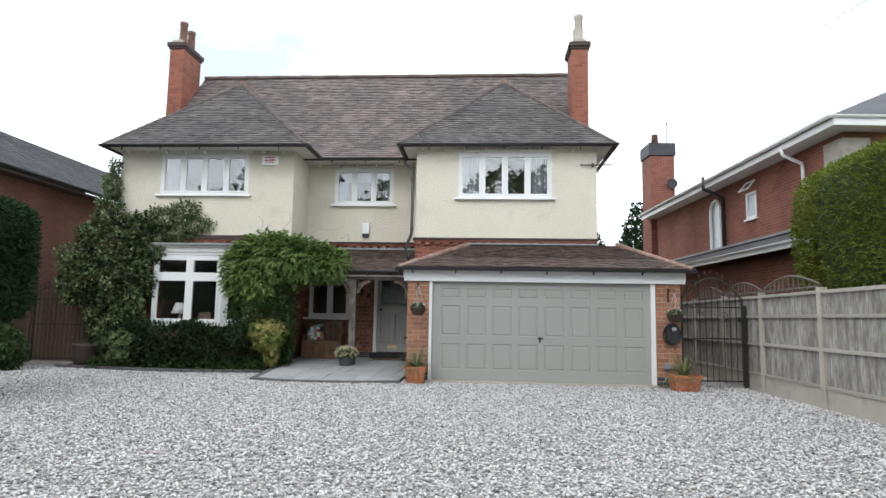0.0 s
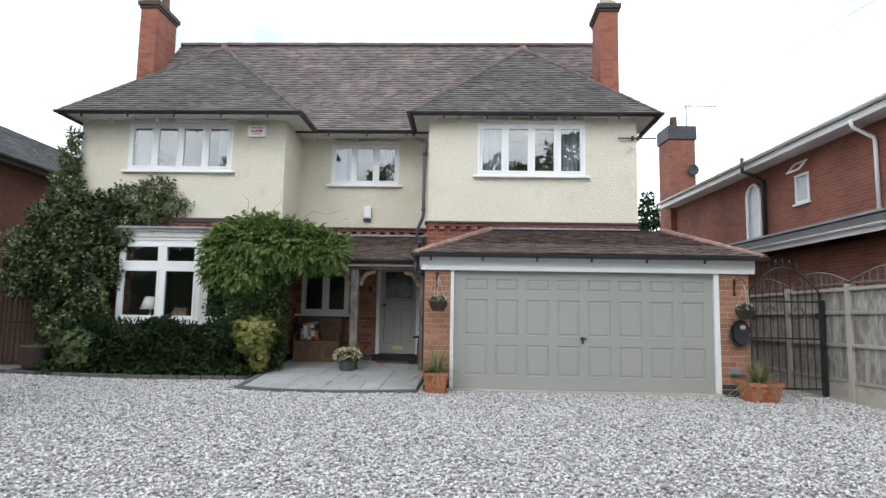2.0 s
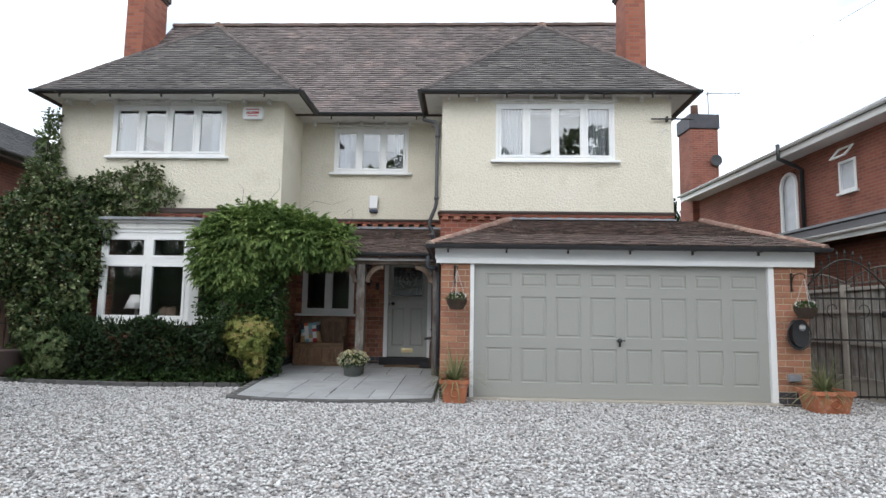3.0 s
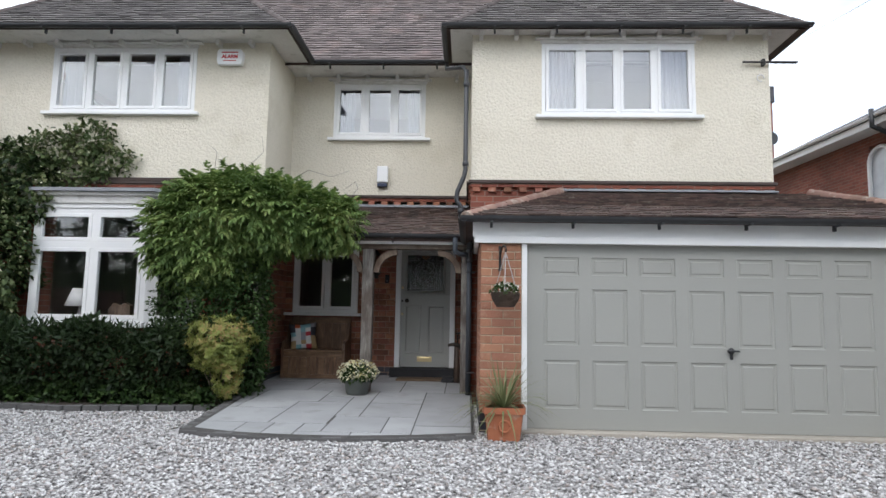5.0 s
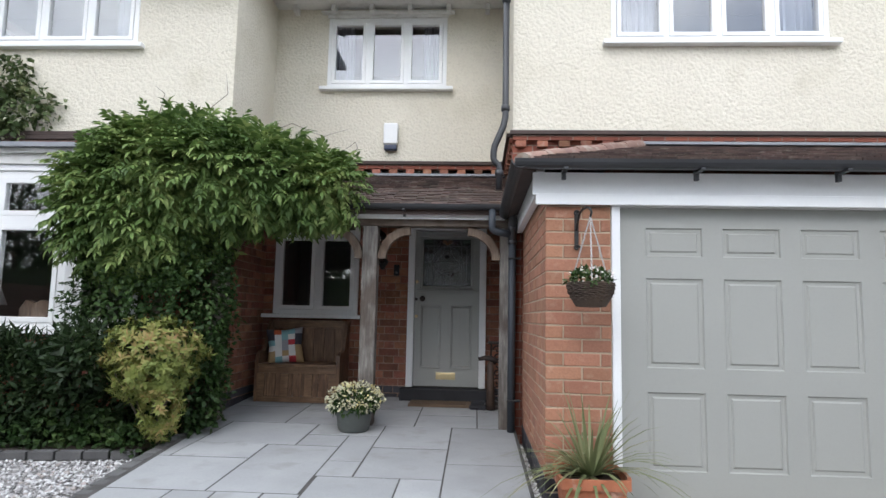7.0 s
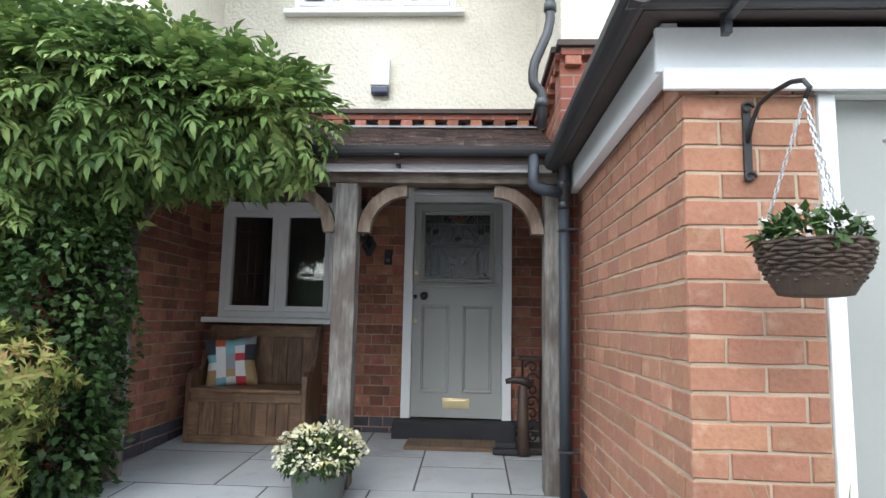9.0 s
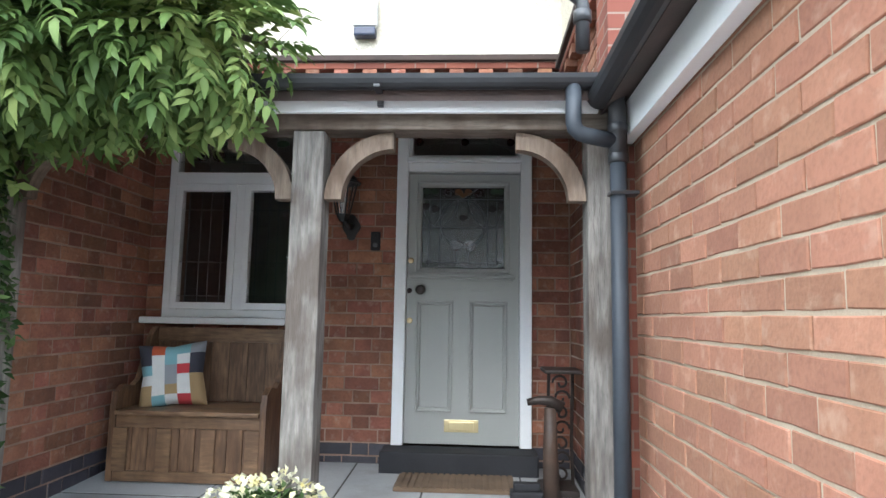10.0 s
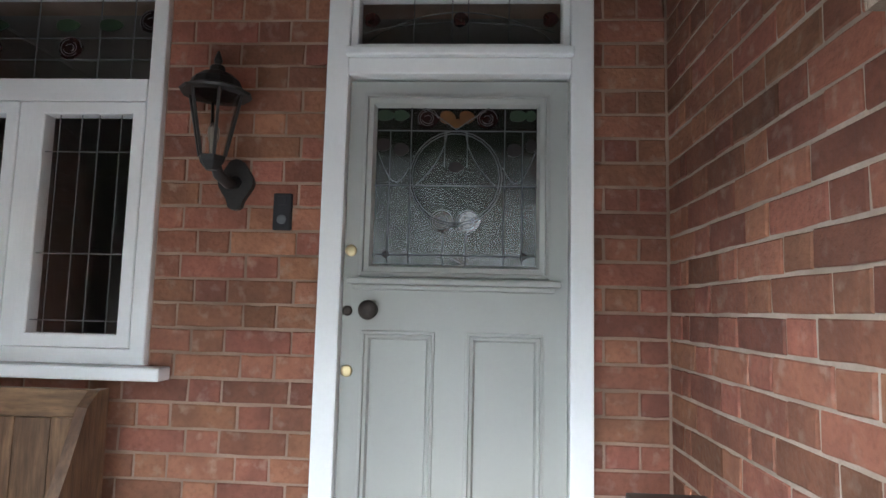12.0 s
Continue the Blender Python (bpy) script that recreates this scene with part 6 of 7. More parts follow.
hedge_bed = thing("evergreen_shrubs", "low dark evergreen shrubs filling the bed under the bay", "shrub", (-6.8, 14.2, 0.05))
HB = [(-8.3 + 0.37 * i, 14.1 + 0.12 * math.sin(i * 2.1), 0.62 + 0.22 * math.sin(i * 1.7), 0.3, 0.3, 0.33) for i in range(9)] + [(-8.0, 14.25, 0.45, 0.7, 0.45, 0.5), (-7.2, 14.25, 0.5, 0.7, 0.45, 0.52), (-6.4, 14.25, 0.5, 0.7, 0.42, 0.5), (-5.7, 14.3, 0.45, 0.6, 0.45, 0.5), (-5.2, 14.3, 0.4, 0.45, 0.4, 0.42)]
foliage("crown", HB, 26000, 0.1, 0.02, DARK_LEAF, hedge_bed, 41, depth=0.75, droop=-0.1, spread=0.6, rough=0.18)
foliage("shoot_growth", [(-7.0, 14.15, 0.85, 1.5, 0.35, 0.2)], 900, 0.16, 0.012, DARK_LEAF, hedge_bed, 42, droop=-0.3)
for i in range(16):
    x = -8.2 + 0.19 * i
    branch(hedge_bed, [(x, 14.3, 0.03), (x + 0.05, 14.2, 0.4), (x - 0.05 + 0.03 * (i % 4), 14.05, 0.75)], 0.012, 0.004)


def variegated(label, x, y, blobs, n, seed, material):
    """Whorls of narrow leaves at the ends of short branches."""
    shrub = thing("bedding_shrub", label, "shrub", (x, y, 0.05))
    for i in range(7):
        a = i * 0.9
        branch(shrub, [(x, y, 0.03), (x + 0.1 * math.cos(a), y - 0.05 + 0.1 * math.sin(a), 0.35), (x + 0.03 + 0.3 * math.cos(a), y - 0.1 + 0.25 * math.sin(a), 0.7)], 0.014, 0.005)
    g = np.random.default_rng(seed)
    tips, outs = blob_points([(x + a, y + b, c, *r) for a, b, c, *r in blobs], n, g, depth=0.35)
    P, D, N = [], [], []
    for k in range(9):
        a = 2 * math.pi * k / 9
        s1 = np.cross(outs, [0.3, 0.2, 1.0])
        s1 /= np.linalg.norm(s1, axis=1, keepdims=True)
        s2 = np.cross(outs, s1)
        P.append(tips + outs * 0.01 * (k % 3))
        D.append(outs * 0.55 + s1 * math.cos(a) + s2 * math.sin(a) + g.normal(size=tips.shape) * 0.2)
        N.append(outs)
    P, D, N = np.concatenate(P), np.concatenate(D), np.concatenate(N)
    V, F = leaf_cloud(P, D, N, g.uniform(0.05, 0.085, len(P)), g.uniform(0.009, 0.014, len(P)))
    arrays("crown", V, F, material, shrub)["kind"] = "stuff"


variegated("yellow-green shrub with reddish new shoots at the bed's corner", -4.75, 14.05, [(0.03, -0.07, 0.9, 0.42, 0.34, 0.26), (0.05, -0.15, 0.7, 0.34, 0.3, 0.22), (0.2, -0.23, 0.42, 0.14, 0.15, 0.25)], 600, 51, PIERIS)
variegated("low olive green shrub beside the climber in the bed", -8.15, 13.95, [(0, -0.03, 0.55, 0.42, 0.3, 0.32), (0.1, -0.08, 0.3, 0.35, 0.22, 0.22)], 430, 52, IVY)
cover = thing("ground_cover", "small leafy green plants along the bed's edge", "plants", (-6, 13.8, 0.05))
foliage("leaves", [(-8.6 + 0.42 * i, 13.9 + 0.05 * (i % 3), 0.12, 0.25, 0.16, 0.13 + 0.05 * ((i * 7) % 3)) for i in range(10)], 3800, 0.07, 0.022, HERB, cover, 61, depth=0.6, zmin=0.05, droop=-0.2)
cover["kind"] = "stuff"
lefty = thing("border_shrub", "leafy green shrub beside the side gate", "shrub", (-9.9, 13.2, 0))
foliage("crown", [(-10.3, 13.0, 0.45, 0.6, 0.5, 0.5), (-10.9, 13.3, 0.6, 0.5, 0.5, 0.6)], 4000, 0.1, 0.03, HERB, lefty, 63, depth=0.6, zmin=0.0)
branch(lefty, [(-10.3, 13.0, 0.0), (-10.3, 13.0, 0.5)], 0.03, 0.01)
butt = thing("water_butt", "dark grey stone tub beneath the climber", "tub", (-9.1, 14.35, 0))
bm = bmesh.new()
lathe(bm, [(0.2, 0.0), (0.27, 0.1), (0.29, 0.42), (0.31, 0.45), (0.31, 0.5), (0.26, 0.5), (0.25, 0.4)], (-9.15, 14.3, 0.04), 20)
part("body", bm, DARK_TRIM, butt, smooth=True)


def clipped_hedge(name, label, box, n, material, seed, leaf=0.07):
    x0, x1, y0, y1, z0, z1 = box
    h = thing(name, label, "hedge", ((x0 + x1) / 2, (y0 + y1) / 2, 0))
    b = ((x0 + x1) / 2, (y0 + y1) / 2, (z0 + z1) / 2, (x1 - x0) / 2, (y1 - y0) / 2, (z1 - z0) / 2)
    foliage("foliage", [b], n, leaf, leaf * 0.16, material, h, seed, power=7.0, depth=0.12, droop=-0.15, spread=0.55, rough=0.03)
    # a solid core, its dark colour standing in for shade between the sprays
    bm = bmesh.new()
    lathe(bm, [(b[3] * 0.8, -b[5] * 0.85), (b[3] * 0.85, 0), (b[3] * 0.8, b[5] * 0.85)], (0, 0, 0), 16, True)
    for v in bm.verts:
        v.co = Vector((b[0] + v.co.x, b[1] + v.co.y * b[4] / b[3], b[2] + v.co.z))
    part("shaded_core", bm, DARK_LEAF, h)
    for k in range(3):
        y = y0 + (y1 - y0) * (k + 0.5) / 3
        branch(h, [(b[0], y, 0.0 if z0 > 0 else z0), (b[0], y, z0 + 0.3)], 0.07, 0.06, "trunk")
    return h


clipped_hedge("conifer_hedge", "tall clipped yellow-green conifer hedge behind the fence", (5.75, 7.3, 5.0, 12.1, 1.75, 3.95), 60000, CONIFER, 71, 0.09)
clipped_hedge("conifer_hedge", "clipped dark green conifer hedge at the drive's side", (-8.9, -6.85, 6.0, 9.7, 1.08, 2.95), 60000, CONIFER_DARK, 72, 0.11)

# ---- boundary on the garage side: concrete posts, boarded panels, scrolled topping ----
FX = 5.43
fence = thing("fence", "silvered close-boarded timber fence between concrete posts", "fence", (FX, 9, 0))
ys = [18.0, 16.1, 14.2, 12.35, 10.28, 8.35, 6.45, 4.55, 2.65, 0.7, -1.2]
for y in ys:
    p = boxes("post", [(FX - 0.06, FX + 0.06, y - 0.06, y + 0.06, -0.05, 1.86)], CONCRETE, fence, 0.012, "concrete fence post")
bm = bmesh.new()
cuboid(bm, -0.007, 0.007, -0.05, 0.05, 0, 1.5, 0.002)
board = finish("board", bm, FENCE)
for y1, y0 in zip(ys, ys[1:]):
    a, b = y0 + 0.061, y1 - 0.061
    boxes("gravel_board", [(FX - 0.025, FX + 0.025, a, b, -0.04, 0.29)], CONCRETE, fence, 0.006)
    panel = boxes("panel", [(FX - 0.045, FX - 0.012, a, b, 0.292, 0.345)], FENCE_R, fence, 0.006)
    for z in (0.86, 1.38, 1.755):
        boxes("rail", [(FX - 0.05, FX - 0.012, a, b, z, z + 0.055)], FENCE_R, panel, 0.006)
    n = 17
    for i in range(n):
        ob = put_under(new("board", board), panel)
        ob.matrix_basis = pose(FX + 0.004 * (i % 2), a + (b - a) * (i + 0.5) / n, 0.3 + rnd.uniform(0, 0.01), rnd.uniform(-0.4, 0.4), 0, 11 + rnd.uniform(-3, 3))
TRELLIS = timber("weathered_trellis_timber", (0.19, 0.165, 0.14), (0.11, 0.095, 0.08), 0.9, "z", 0.4)
topping = thing("fence_topping", "arched trellis topping on the fence with upright spindles", "trellis", (FX, 12, 1.86))
for y1, y0 in ((14.2, 12.35), (12.35, 10.28), (16.1, 14.2)):
    bm = bmesh.new()
    top = [(FX, y0 + (y1 - y0) * t, 1.9 + 0.2 * math.sin(math.pi * t)) for t in (i / 12 for i in range(13))]
    sweep(bm, top, 0.015, 8)
    part("arch", bm, TRELLIS, topping, smooth=True)
    for i in range(1, 12):
        x, y, z = top[i]
        boxes("spindle", [(x - 0.009, x + 0.009, y - 0.009, y + 0.009, 1.811, z)], TRELLIS, topping, 0.003)
    boxes("trellis_rail", [(FX - 0.02, FX + 0.02, y0 + 0.061, y1 - 0.061, 1.862, 1.892)], TRELLIS, topping, 0.004)


def iron_gate(name, label, x0, x1, y, z1, arch, finials, material):
    gate = thing(name, label, "gate", ((x0 + x1) / 2, y, 0))
    w = x1 - x0
    def top(t):
        return z1 + arch * math.sin(math.pi * t)
    bm = bmesh.new()
    sweep(bm, [(x0 + w * i / 16, y, top(i / 16)) for i in range(17)], 0.013, 8)
    part("top_bar", bm, material, gate, smooth=True)
    for z in (0.12, 0.95, z1 - 0.18):
        boxes("rail", [(x0, x1, y - 0.012, y + 0.012, z, z + 0.03)], material, gate, 0.003)
    for x in (x0, x1):
        boxes("stile", [(x - 0.02, x + 0.02, y - 0.02, y + 0.02, 0.06, z1)], material, gate, 0.004)
    n = max(6, round(w / 0.115))
    for i in range(1, n):
        t = i / n
        bm = bmesh.new()
        sweep(bm, [(x0 + w * t, y, 0.1), (x0 + w * t, y, top(t) + (0.09 if finials else 0.0))], 0.008, 6)
        if finials:
            lathe(bm, [(0.003, 0), (0.022, 0.03), (0.003, 0.09)], (x0 + w * t, y, top(t) + 0.07), 6)
        part("bar", bm, material, gate)
    for s, c in ((1, x0 + w * 0.32), (-1, x0 + w * 0.68)):
        bm = bmesh.new()
        sweep(bm, [(c + s * (0.04 + 0.09 * t) * math.cos(5 * t), y - 0.012, z1 - 0.33 + (0.04 + 0.09 * t) * math.sin(5 * t)) for t in (i / 18 for i in range(19))], 0.007, 6)
        part("scroll", bm, material, gate)
    return gate


iron_gate("iron_gate", "black wrought iron side gate with arched top", 4.12, 5.3, 12.98, 1.75, 0.42, True, BLACK_IRON)
gp_ = boxes("gate_post", [(5.32, 5.39, 12.98, 13.05, 0.0, 1.62)], BLACK_IRON, None, 0.006)
tagged(gp_, "square black iron gate post", "gate post")
boxes("latch_box", [(5.22, 5.31, 12.95, 13.0, 1.3, 1.4)], BLACK_IRON, gp_, 0.006)
iron_gate("iron_gate", "dark iron side gate with spear tops beside the house", -11.05, -9.72, 15.0, 1.75, 0.2, True, BLACK_IRON)
wood_gate = thing("boarded_gate", "brown boarded gate behind the iron one", "gate", (-10.4, 15.25, 0))
for i in range(10):
    boxes("board", [(-11.3 + 0.162 * i, -11.145 + 0.162 * i, 15.25, 15.275, 0.05, 1.8)], BROWN_BOARD, wood_gate, 0.004)
boxes("rail", [(-11.3, -9.68, 15.276, 15.31, 0.4, 0.5), (-11.3, -9.68, 15.276, 15.31, 1.4, 1.5)], BROWN_BOARD, wood_gate, 0.004)
for x in (-9.62, -11.38):
    boxes("post", [(x - 0.06, x + 0.06, 15.2, 15.32, 0.0, 1.95)], BROWN_BOARD, wood_gate, 0.01)
side_fence = thing("side_fence", "brown boarded fence along the neighbouring house", "fence", (-11.5, 12, 0))
for i in range(60):
    boxes("board", [(-11.52, -11.5, 6.0 + 0.154 * i, 6.15 + 0.154 * i, 0.0, 1.75)], BROWN_BOARD, side_fence, 0)


# ---- neighbouring houses ----
nr = thing("neighbour_house", "red brick house with white eaves and a tall chimney", "house", (7.45, 13.4, 0))
NR = pose(7.45, 13.4, 0, 0, 0, 3.8)


def local(obs):
    for ob in obs:
        m = NR @ ob.matrix_basis
        ob.matrix_basis = m
        put_under(ob, nr)
    return obs


nwall = wall_with_holes("wall", "y", -0.1, 10.7, 0, 5.4, 0.0, 0.28, [(3.2, 3.75, 4.05, 4.75), (5.3, 5.95, 3.3, 5.0)], FAR_BRICK, None)
front_n = boxes("wall", [(0.0, 9.0, -0.35, -0.1, 0, 5.4)], FAR_BRICK, None, 0)
room_n = boxes("room", [(1.5, 1.6, -0.09, 10.7, 0, 5.4)], ROOM, None, 0)
fas_n = boxes("eaves_board", [(-0.5, -0.45, -0.8, 11.0, 5.2, 5.4)], WHITE, None, 0.004)
sof_n = boxes("soffit", [(-0.449, 0.0, -0.8, 11.0, 5.22, 5.25)], WHITE, None, 0.002)
sof_f = boxes("soffit", [(0.001, 9.0, -0.8, -0.351, 5.22, 5.25)], WHITE, None, 0.002)
fas_f = boxes("eaves_board", [(-0.5, 9.0, -0.85, -0.801, 5.2, 5.4)], WHITE, None, 0.004)
local([nwall, front_n, room_n, fas_n, sof_n, sof_f, fas_f])
gut = gutter("gutter", [(-0.56, 11.0, 5.4), (-0.56, -0.86, 5.4), (9.0, -0.86, 5.4)], None, 0.06, WHITE)
rf = slab_roof("roof", [(-0.5, 11.0, 5.42), (-0.5, -0.8, 5.42), (4.5, 4.2, 7.95), (4.5, 7.0, 7.95)], SLATE, None, 0.08)
rf2 = slab_roof("roof", [(-0.5, -0.8, 5.42), (9.5, -0.8, 5.42), (4.5, 4.2, 7.95)], SLATE, None, 0.08)
local([gut, rf, rf2])
# pipe and windows on the neighbour's side
bm = bmesh.new()
sweep(bm, [(-0.55, 1.0, 5.23), (-0.5, 1.0, 5.08), (-0.08, 1.0, 4.9), (-0.06, 1.0, 4.8), (-0.06, 1.0, 3.4)], 0.04, 10)
p1 = part("pipe", bm, WHITE, None, smooth=True)
bm = bmesh.new()
sweep(bm, [(-0.62, 5.0, 5.5), (-0.62, 5.0, 5.15), (-0.3, 5.0, 5.02), (-0.06, 5.0, 4.9), (-0.06, 5.0, 3.3)], 0.05, 10)
p2 = part("soil_pipe", bm, BLACK_PLASTIC, None, smooth=True)
bm = bmesh.new()
cuboid(bm, -0.02, 0.08, 3.2, 3.26, 4.05, 4.75, 0.003)
cuboid(bm, -0.02, 0.08, 3.69, 3.75, 4.05, 4.75, 0.003)
cuboid(bm, -0.02, 0.08, 3.26, 3.69, 4.05, 4.11, 0.003)
cuboid(bm, -0.02, 0.08, 3.26, 3.69, 4.69, 4.75, 0.003)
cuboid(bm, -0.06, 0.0, 3.15, 3.8, 4.0, 4.05, 0.003)
w1 = part("window", bm, WHITE, None)
FROST = surface("frosted_glass", (0.6, 0.63, 0.66), (0.5, 0.53, 0.57), 0.25, 4, 40, 0.1, 0.1)
w1p = boxes("pane", [(0.02, 0.03, 3.26, 3.69, 4.11, 4.69)], FROST, None, 0)
fl = boxes("top_light", [(0.0, 0.03, 3.22, 3.28, -0.34, 0.0), (0.0, 0.03, 3.67, 3.73, -0.34, 0.0), (0.0, 0.03, 3.28, 3.67, -0.34, -0.29), (0.0, 0.03, 3.28, 3.67, -0.05, 0.0)], WHITE, None, 0.003)
fl.matrix_basis = pose(-0.02, 0, 5.05, 0, 40, 0)
ar = [(5.3, 3.3), (5.95, 3.3), (5.95, 4.6)] + arc(5.625, 4.6, 0.325, 0, 180, 12)[1:]
bm = bmesh.new()
prism(bm, ar, "x", 0.03, 0.04)
w2 = part("arched_pane", bm, FROST, None)
bm = bmesh.new()
sweep(bm, [(-0.01, a, b) for a, b in ar + ar[:1]], 0.045, 6)
w2f = part("arched_frame", bm, WHITE, None)
spand = boxes("spandrel", [(0.05, 0.25, 5.3, 5.95, 4.62, 5.0)], FAR_BRICK, None, 0)
sh = boxes("corner_stone", [(-0.08, 0.5, -0.42, 0.2, 4.5, 5.08)], CONCRETE, None, 0.01)
# low lean-to roof along its side
lt = slab_roof("lean_to_roof", [(-0.95, 9.5, 3.02), (-0.95, -0.6, 3.02), (-0.002, -0.6, 3.42), (-0.002, 9.5, 3.42)], SLATE, None, 0.05)
ltf = boxes("lean_to_fascia", [(-0.97, -0.94, -0.6, 9.5, 2.86, 3.0)], WHITE, None, 0.004)
ltg = gutter("gutter", [(-1.03, 9.5, 3.0), (-1.03, -0.6, 3.0)], None, 0.05, WHITE)
ltw = boxes("lean_to_wall", [(-0.3, -0.1, 0.4, 9.4, 0.0, 2.86)], FAR_BRICK, None, 0)
ltb = boxes("flashing", [(-0.14, -0.003, -0.6, 9.5, 3.4, 3.46)], LEAD, None, 0.003)
stack = boxes("chimney", [(-0.2, 0.74, 10.75, 11.75, 0.0, 7.7)], FAR_BRICK, None, 0.006)
cap_n = boxes("chimney_cap", [(-0.25, 0.79, 10.7, 11.8, 7.72, 8.22)], BRICK_BLUE, None, 0.02)
bm = bmesh.new()
lathe(bm, [(0.14, 0), (0.12, 0.4), (0.13, 0.42), (0.1, 0.42)], (0.15, 11.2, 8.25), 14)
pot_n = part("chimney_pot", bm, OLD_POT, None, smooth=True)
bm = bmesh.new()
lathe(bm, [(0.02, 0), (0.16, 0.03), (0.2, 0.07), (0.19, 0.07), (0.02, 0.04)], (0, 0, 0), 14)
bmesh.ops.rotate(bm, verts=bm.verts[:], matrix=Matrix.Rotation(radians(90), 3, "X"))
bmesh.ops.translate(bm, verts=bm.verts[:], vec=(0.62, 10.72, 6.6))
dish = part("satellite_dish", bm, BLACK_PLASTIC, None, smooth=True)
bm = bmesh.new()
sweep(bm, [(0.6, 11.1, 8.2), (0.6, 11.1, 9.15)], 0.018, 6)
sweep(bm, [(0.5, 11.1, 9.1), (1.75, 11.1, 9.12)], 0.012, 6)
for i in range(9):
    sweep(bm, [(0.6 + 0.13 * i, 10.9, 9.1), (0.6 + 0.13 * i, 11.3, 9.1)], 0.006, 5)
aer = part("aerial", bm, LEAD_CAME, None)
aer["kind"] = "stuff"
local([p1, p2, w1, w1p, fl, w2, w2f, spand, sh, lt, ltf, ltg, ltw, ltb, stack, cap_n, pot_n, dish, aer])

nl = thing("neighbour_house", "red brick house with a dark tiled roof and black gutter", "house", (-12.5, 18, 0))
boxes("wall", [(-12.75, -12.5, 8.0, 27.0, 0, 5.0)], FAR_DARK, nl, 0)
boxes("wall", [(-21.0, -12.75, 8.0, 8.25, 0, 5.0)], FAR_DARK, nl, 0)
slab_roof("roof", [(-12.1, 27.2, 5.0), (-12.1, 7.8, 5.0), (-17.0, 7.8, 7.6), (-17.0, 27.2, 7.6)], SLATE, nl, 0.08)
slab_roof("roof", [(-22, 7.8, 5.0), (-22, 27.2, 5.0), (-17.001, 27.2, 7.6), (-17.001, 7.8, 7.6)], SLATE, nl, 0.08)
tile_plane("tiles", [(-12.1, 14.0), (-12.1, 27.0), (-16.9, 27.0), (-16.9, 14.0)], ((-12.1, 14.0), 5.0), (-1, 0), 0.53, 0.25, 0.3, SLATE, nl)
boxes("soffit", [(-12.49, -12.1, 7.8, 27.2, 4.84, 4.9)], DARK_TRIM, nl, 0)
gutter("gutter", [(-12.05, 27.0, 5.0), (-12.05, 7.8, 5.0)], nl, 0.07)

# ---- trees beyond, and the street trees that the glass mirrors ----
def tree(label, x, y, h, r, material, seed, n=9000, conical=False):
    t = thing("tree", label, "tree", (x, y, 0))
    branch(t, [(x, y, 0), (x + 0.1, y, h * 0.3), (x, y + 0.1, h * 0.6), (x, y, h * 0.9)], r * 0.11, r * 0.02, "trunk")
    g = random.Random(seed)
    blobs = []
    for i in range(11):
        k = i / 10
        a, d = g.uniform(0, 6.28), g.uniform(0.2, 0.75) * r
        zz = h * (0.24 + 0.68 * k)
        wide = r * (0.95 - 0.8 * k if conical else 0.35 + 0.35 * math.sin(math.pi * k))
        if conical:
            d *= 0.35 * (1 - k)
        blobs.append((x + d * math.cos(a), y + d * math.sin(a), zz, wide, wide, wide * (0.9 if conical else 0.7)))
        if not conical:
            branch(t, [(x, y, h * (0.25 + 0.3 * k)), (x + d * 0.5 * math.cos(a), y + d * 0.5 * math.sin(a), zz - wide * 0.5), (x + d * math.cos(a), y + d * math.sin(a), zz)], r * 0.04, r * 0.008, "limb")
    foliage("crown", blobs, n, r * 0.11, r * 0.035, material, t, seed, depth=0.55, rough=0.2)
    return t


tree("dark conifer behind the garage roof", 7.3, 29.5, 7.2, 1.7, CONIFER_DARK, 81, 20000, True)
tree("dark conifer behind the garage roof", 5.6, 31.0, 6.0, 1.7, CONIFER_DARK, 82, 14000, True)
tree("broad leafy street tree across the road", -7.0, -16.0, 13.0, 4.2, IVY, 83, 8000)
tree("broad leafy street tree across the road", 4.5, -17.0, 14.5, 4.6, IVY, 84, 8000)
tree("broad leafy street tree across the road", 15.0, -16.0, 12.0, 4.0, IVY, 85, 7000)
tree("broad leafy street tree across the road", -18.0, -17.0, 13.0, 4.2, IVY, 86, 7000)

# unseen conifers and hedge, added so the bay panes mirror dark, not sky
for x in (-27.0, -22.5, -18.5, -14.5):
    tree("unseen dark conifer added to darken the bay glass's reflection", x, -11.0, 9.0, 2.9, CONIFER_DARK, 90 + int(-x), 6000, True)
clipped_hedge("mirrored_hedge", "long unseen dark green hedge added to darken the bay glass's reflection", (-34.0, 14.0, -8.6, -7.4, 0.0, 3.4), 40000, CONIFER_DARK, 87, 0.12)

# ---- porch things ----
bench = thing("settle_bench", "waxed pine settle bench with panelled back and box seat", "bench", (-4.0, 16.1, 0.2))
B0, B1, BF, BB = -4.48, -3.5, 15.9, 16.42
for x in (B0, B1):
    bm = bmesh.new()
    side_o = [(BF, 0.205), (BF, 0.66), (BF + 0.02, 0.76), (BF + 0.1, 0.8), (BF + 0.2, 0.78), (BF + 0.27, 0.82), (BF + 0.33, 0.95), (BF + 0.4, 1.12), (BF + 0.46, 1.17), (BB, 1.17), (BB, 0.205)]
    prism(bm, side_o, "x", x - 0.02, x + 0.02)
    part("end_panel", bm, PINE, bench)
boxes("seat", [(B0 + 0.021, B1 - 0.021, BF - 0.02, BB - 0.05, 0.62, 0.65)], PINE_X, bench, 0.008)
boxes("front_rail", [(B0 + 0.021, B1 - 0.021, BF + 0.01, BF + 0.035, 0.54, 0.619)], PINE_X, bench, 0.004)
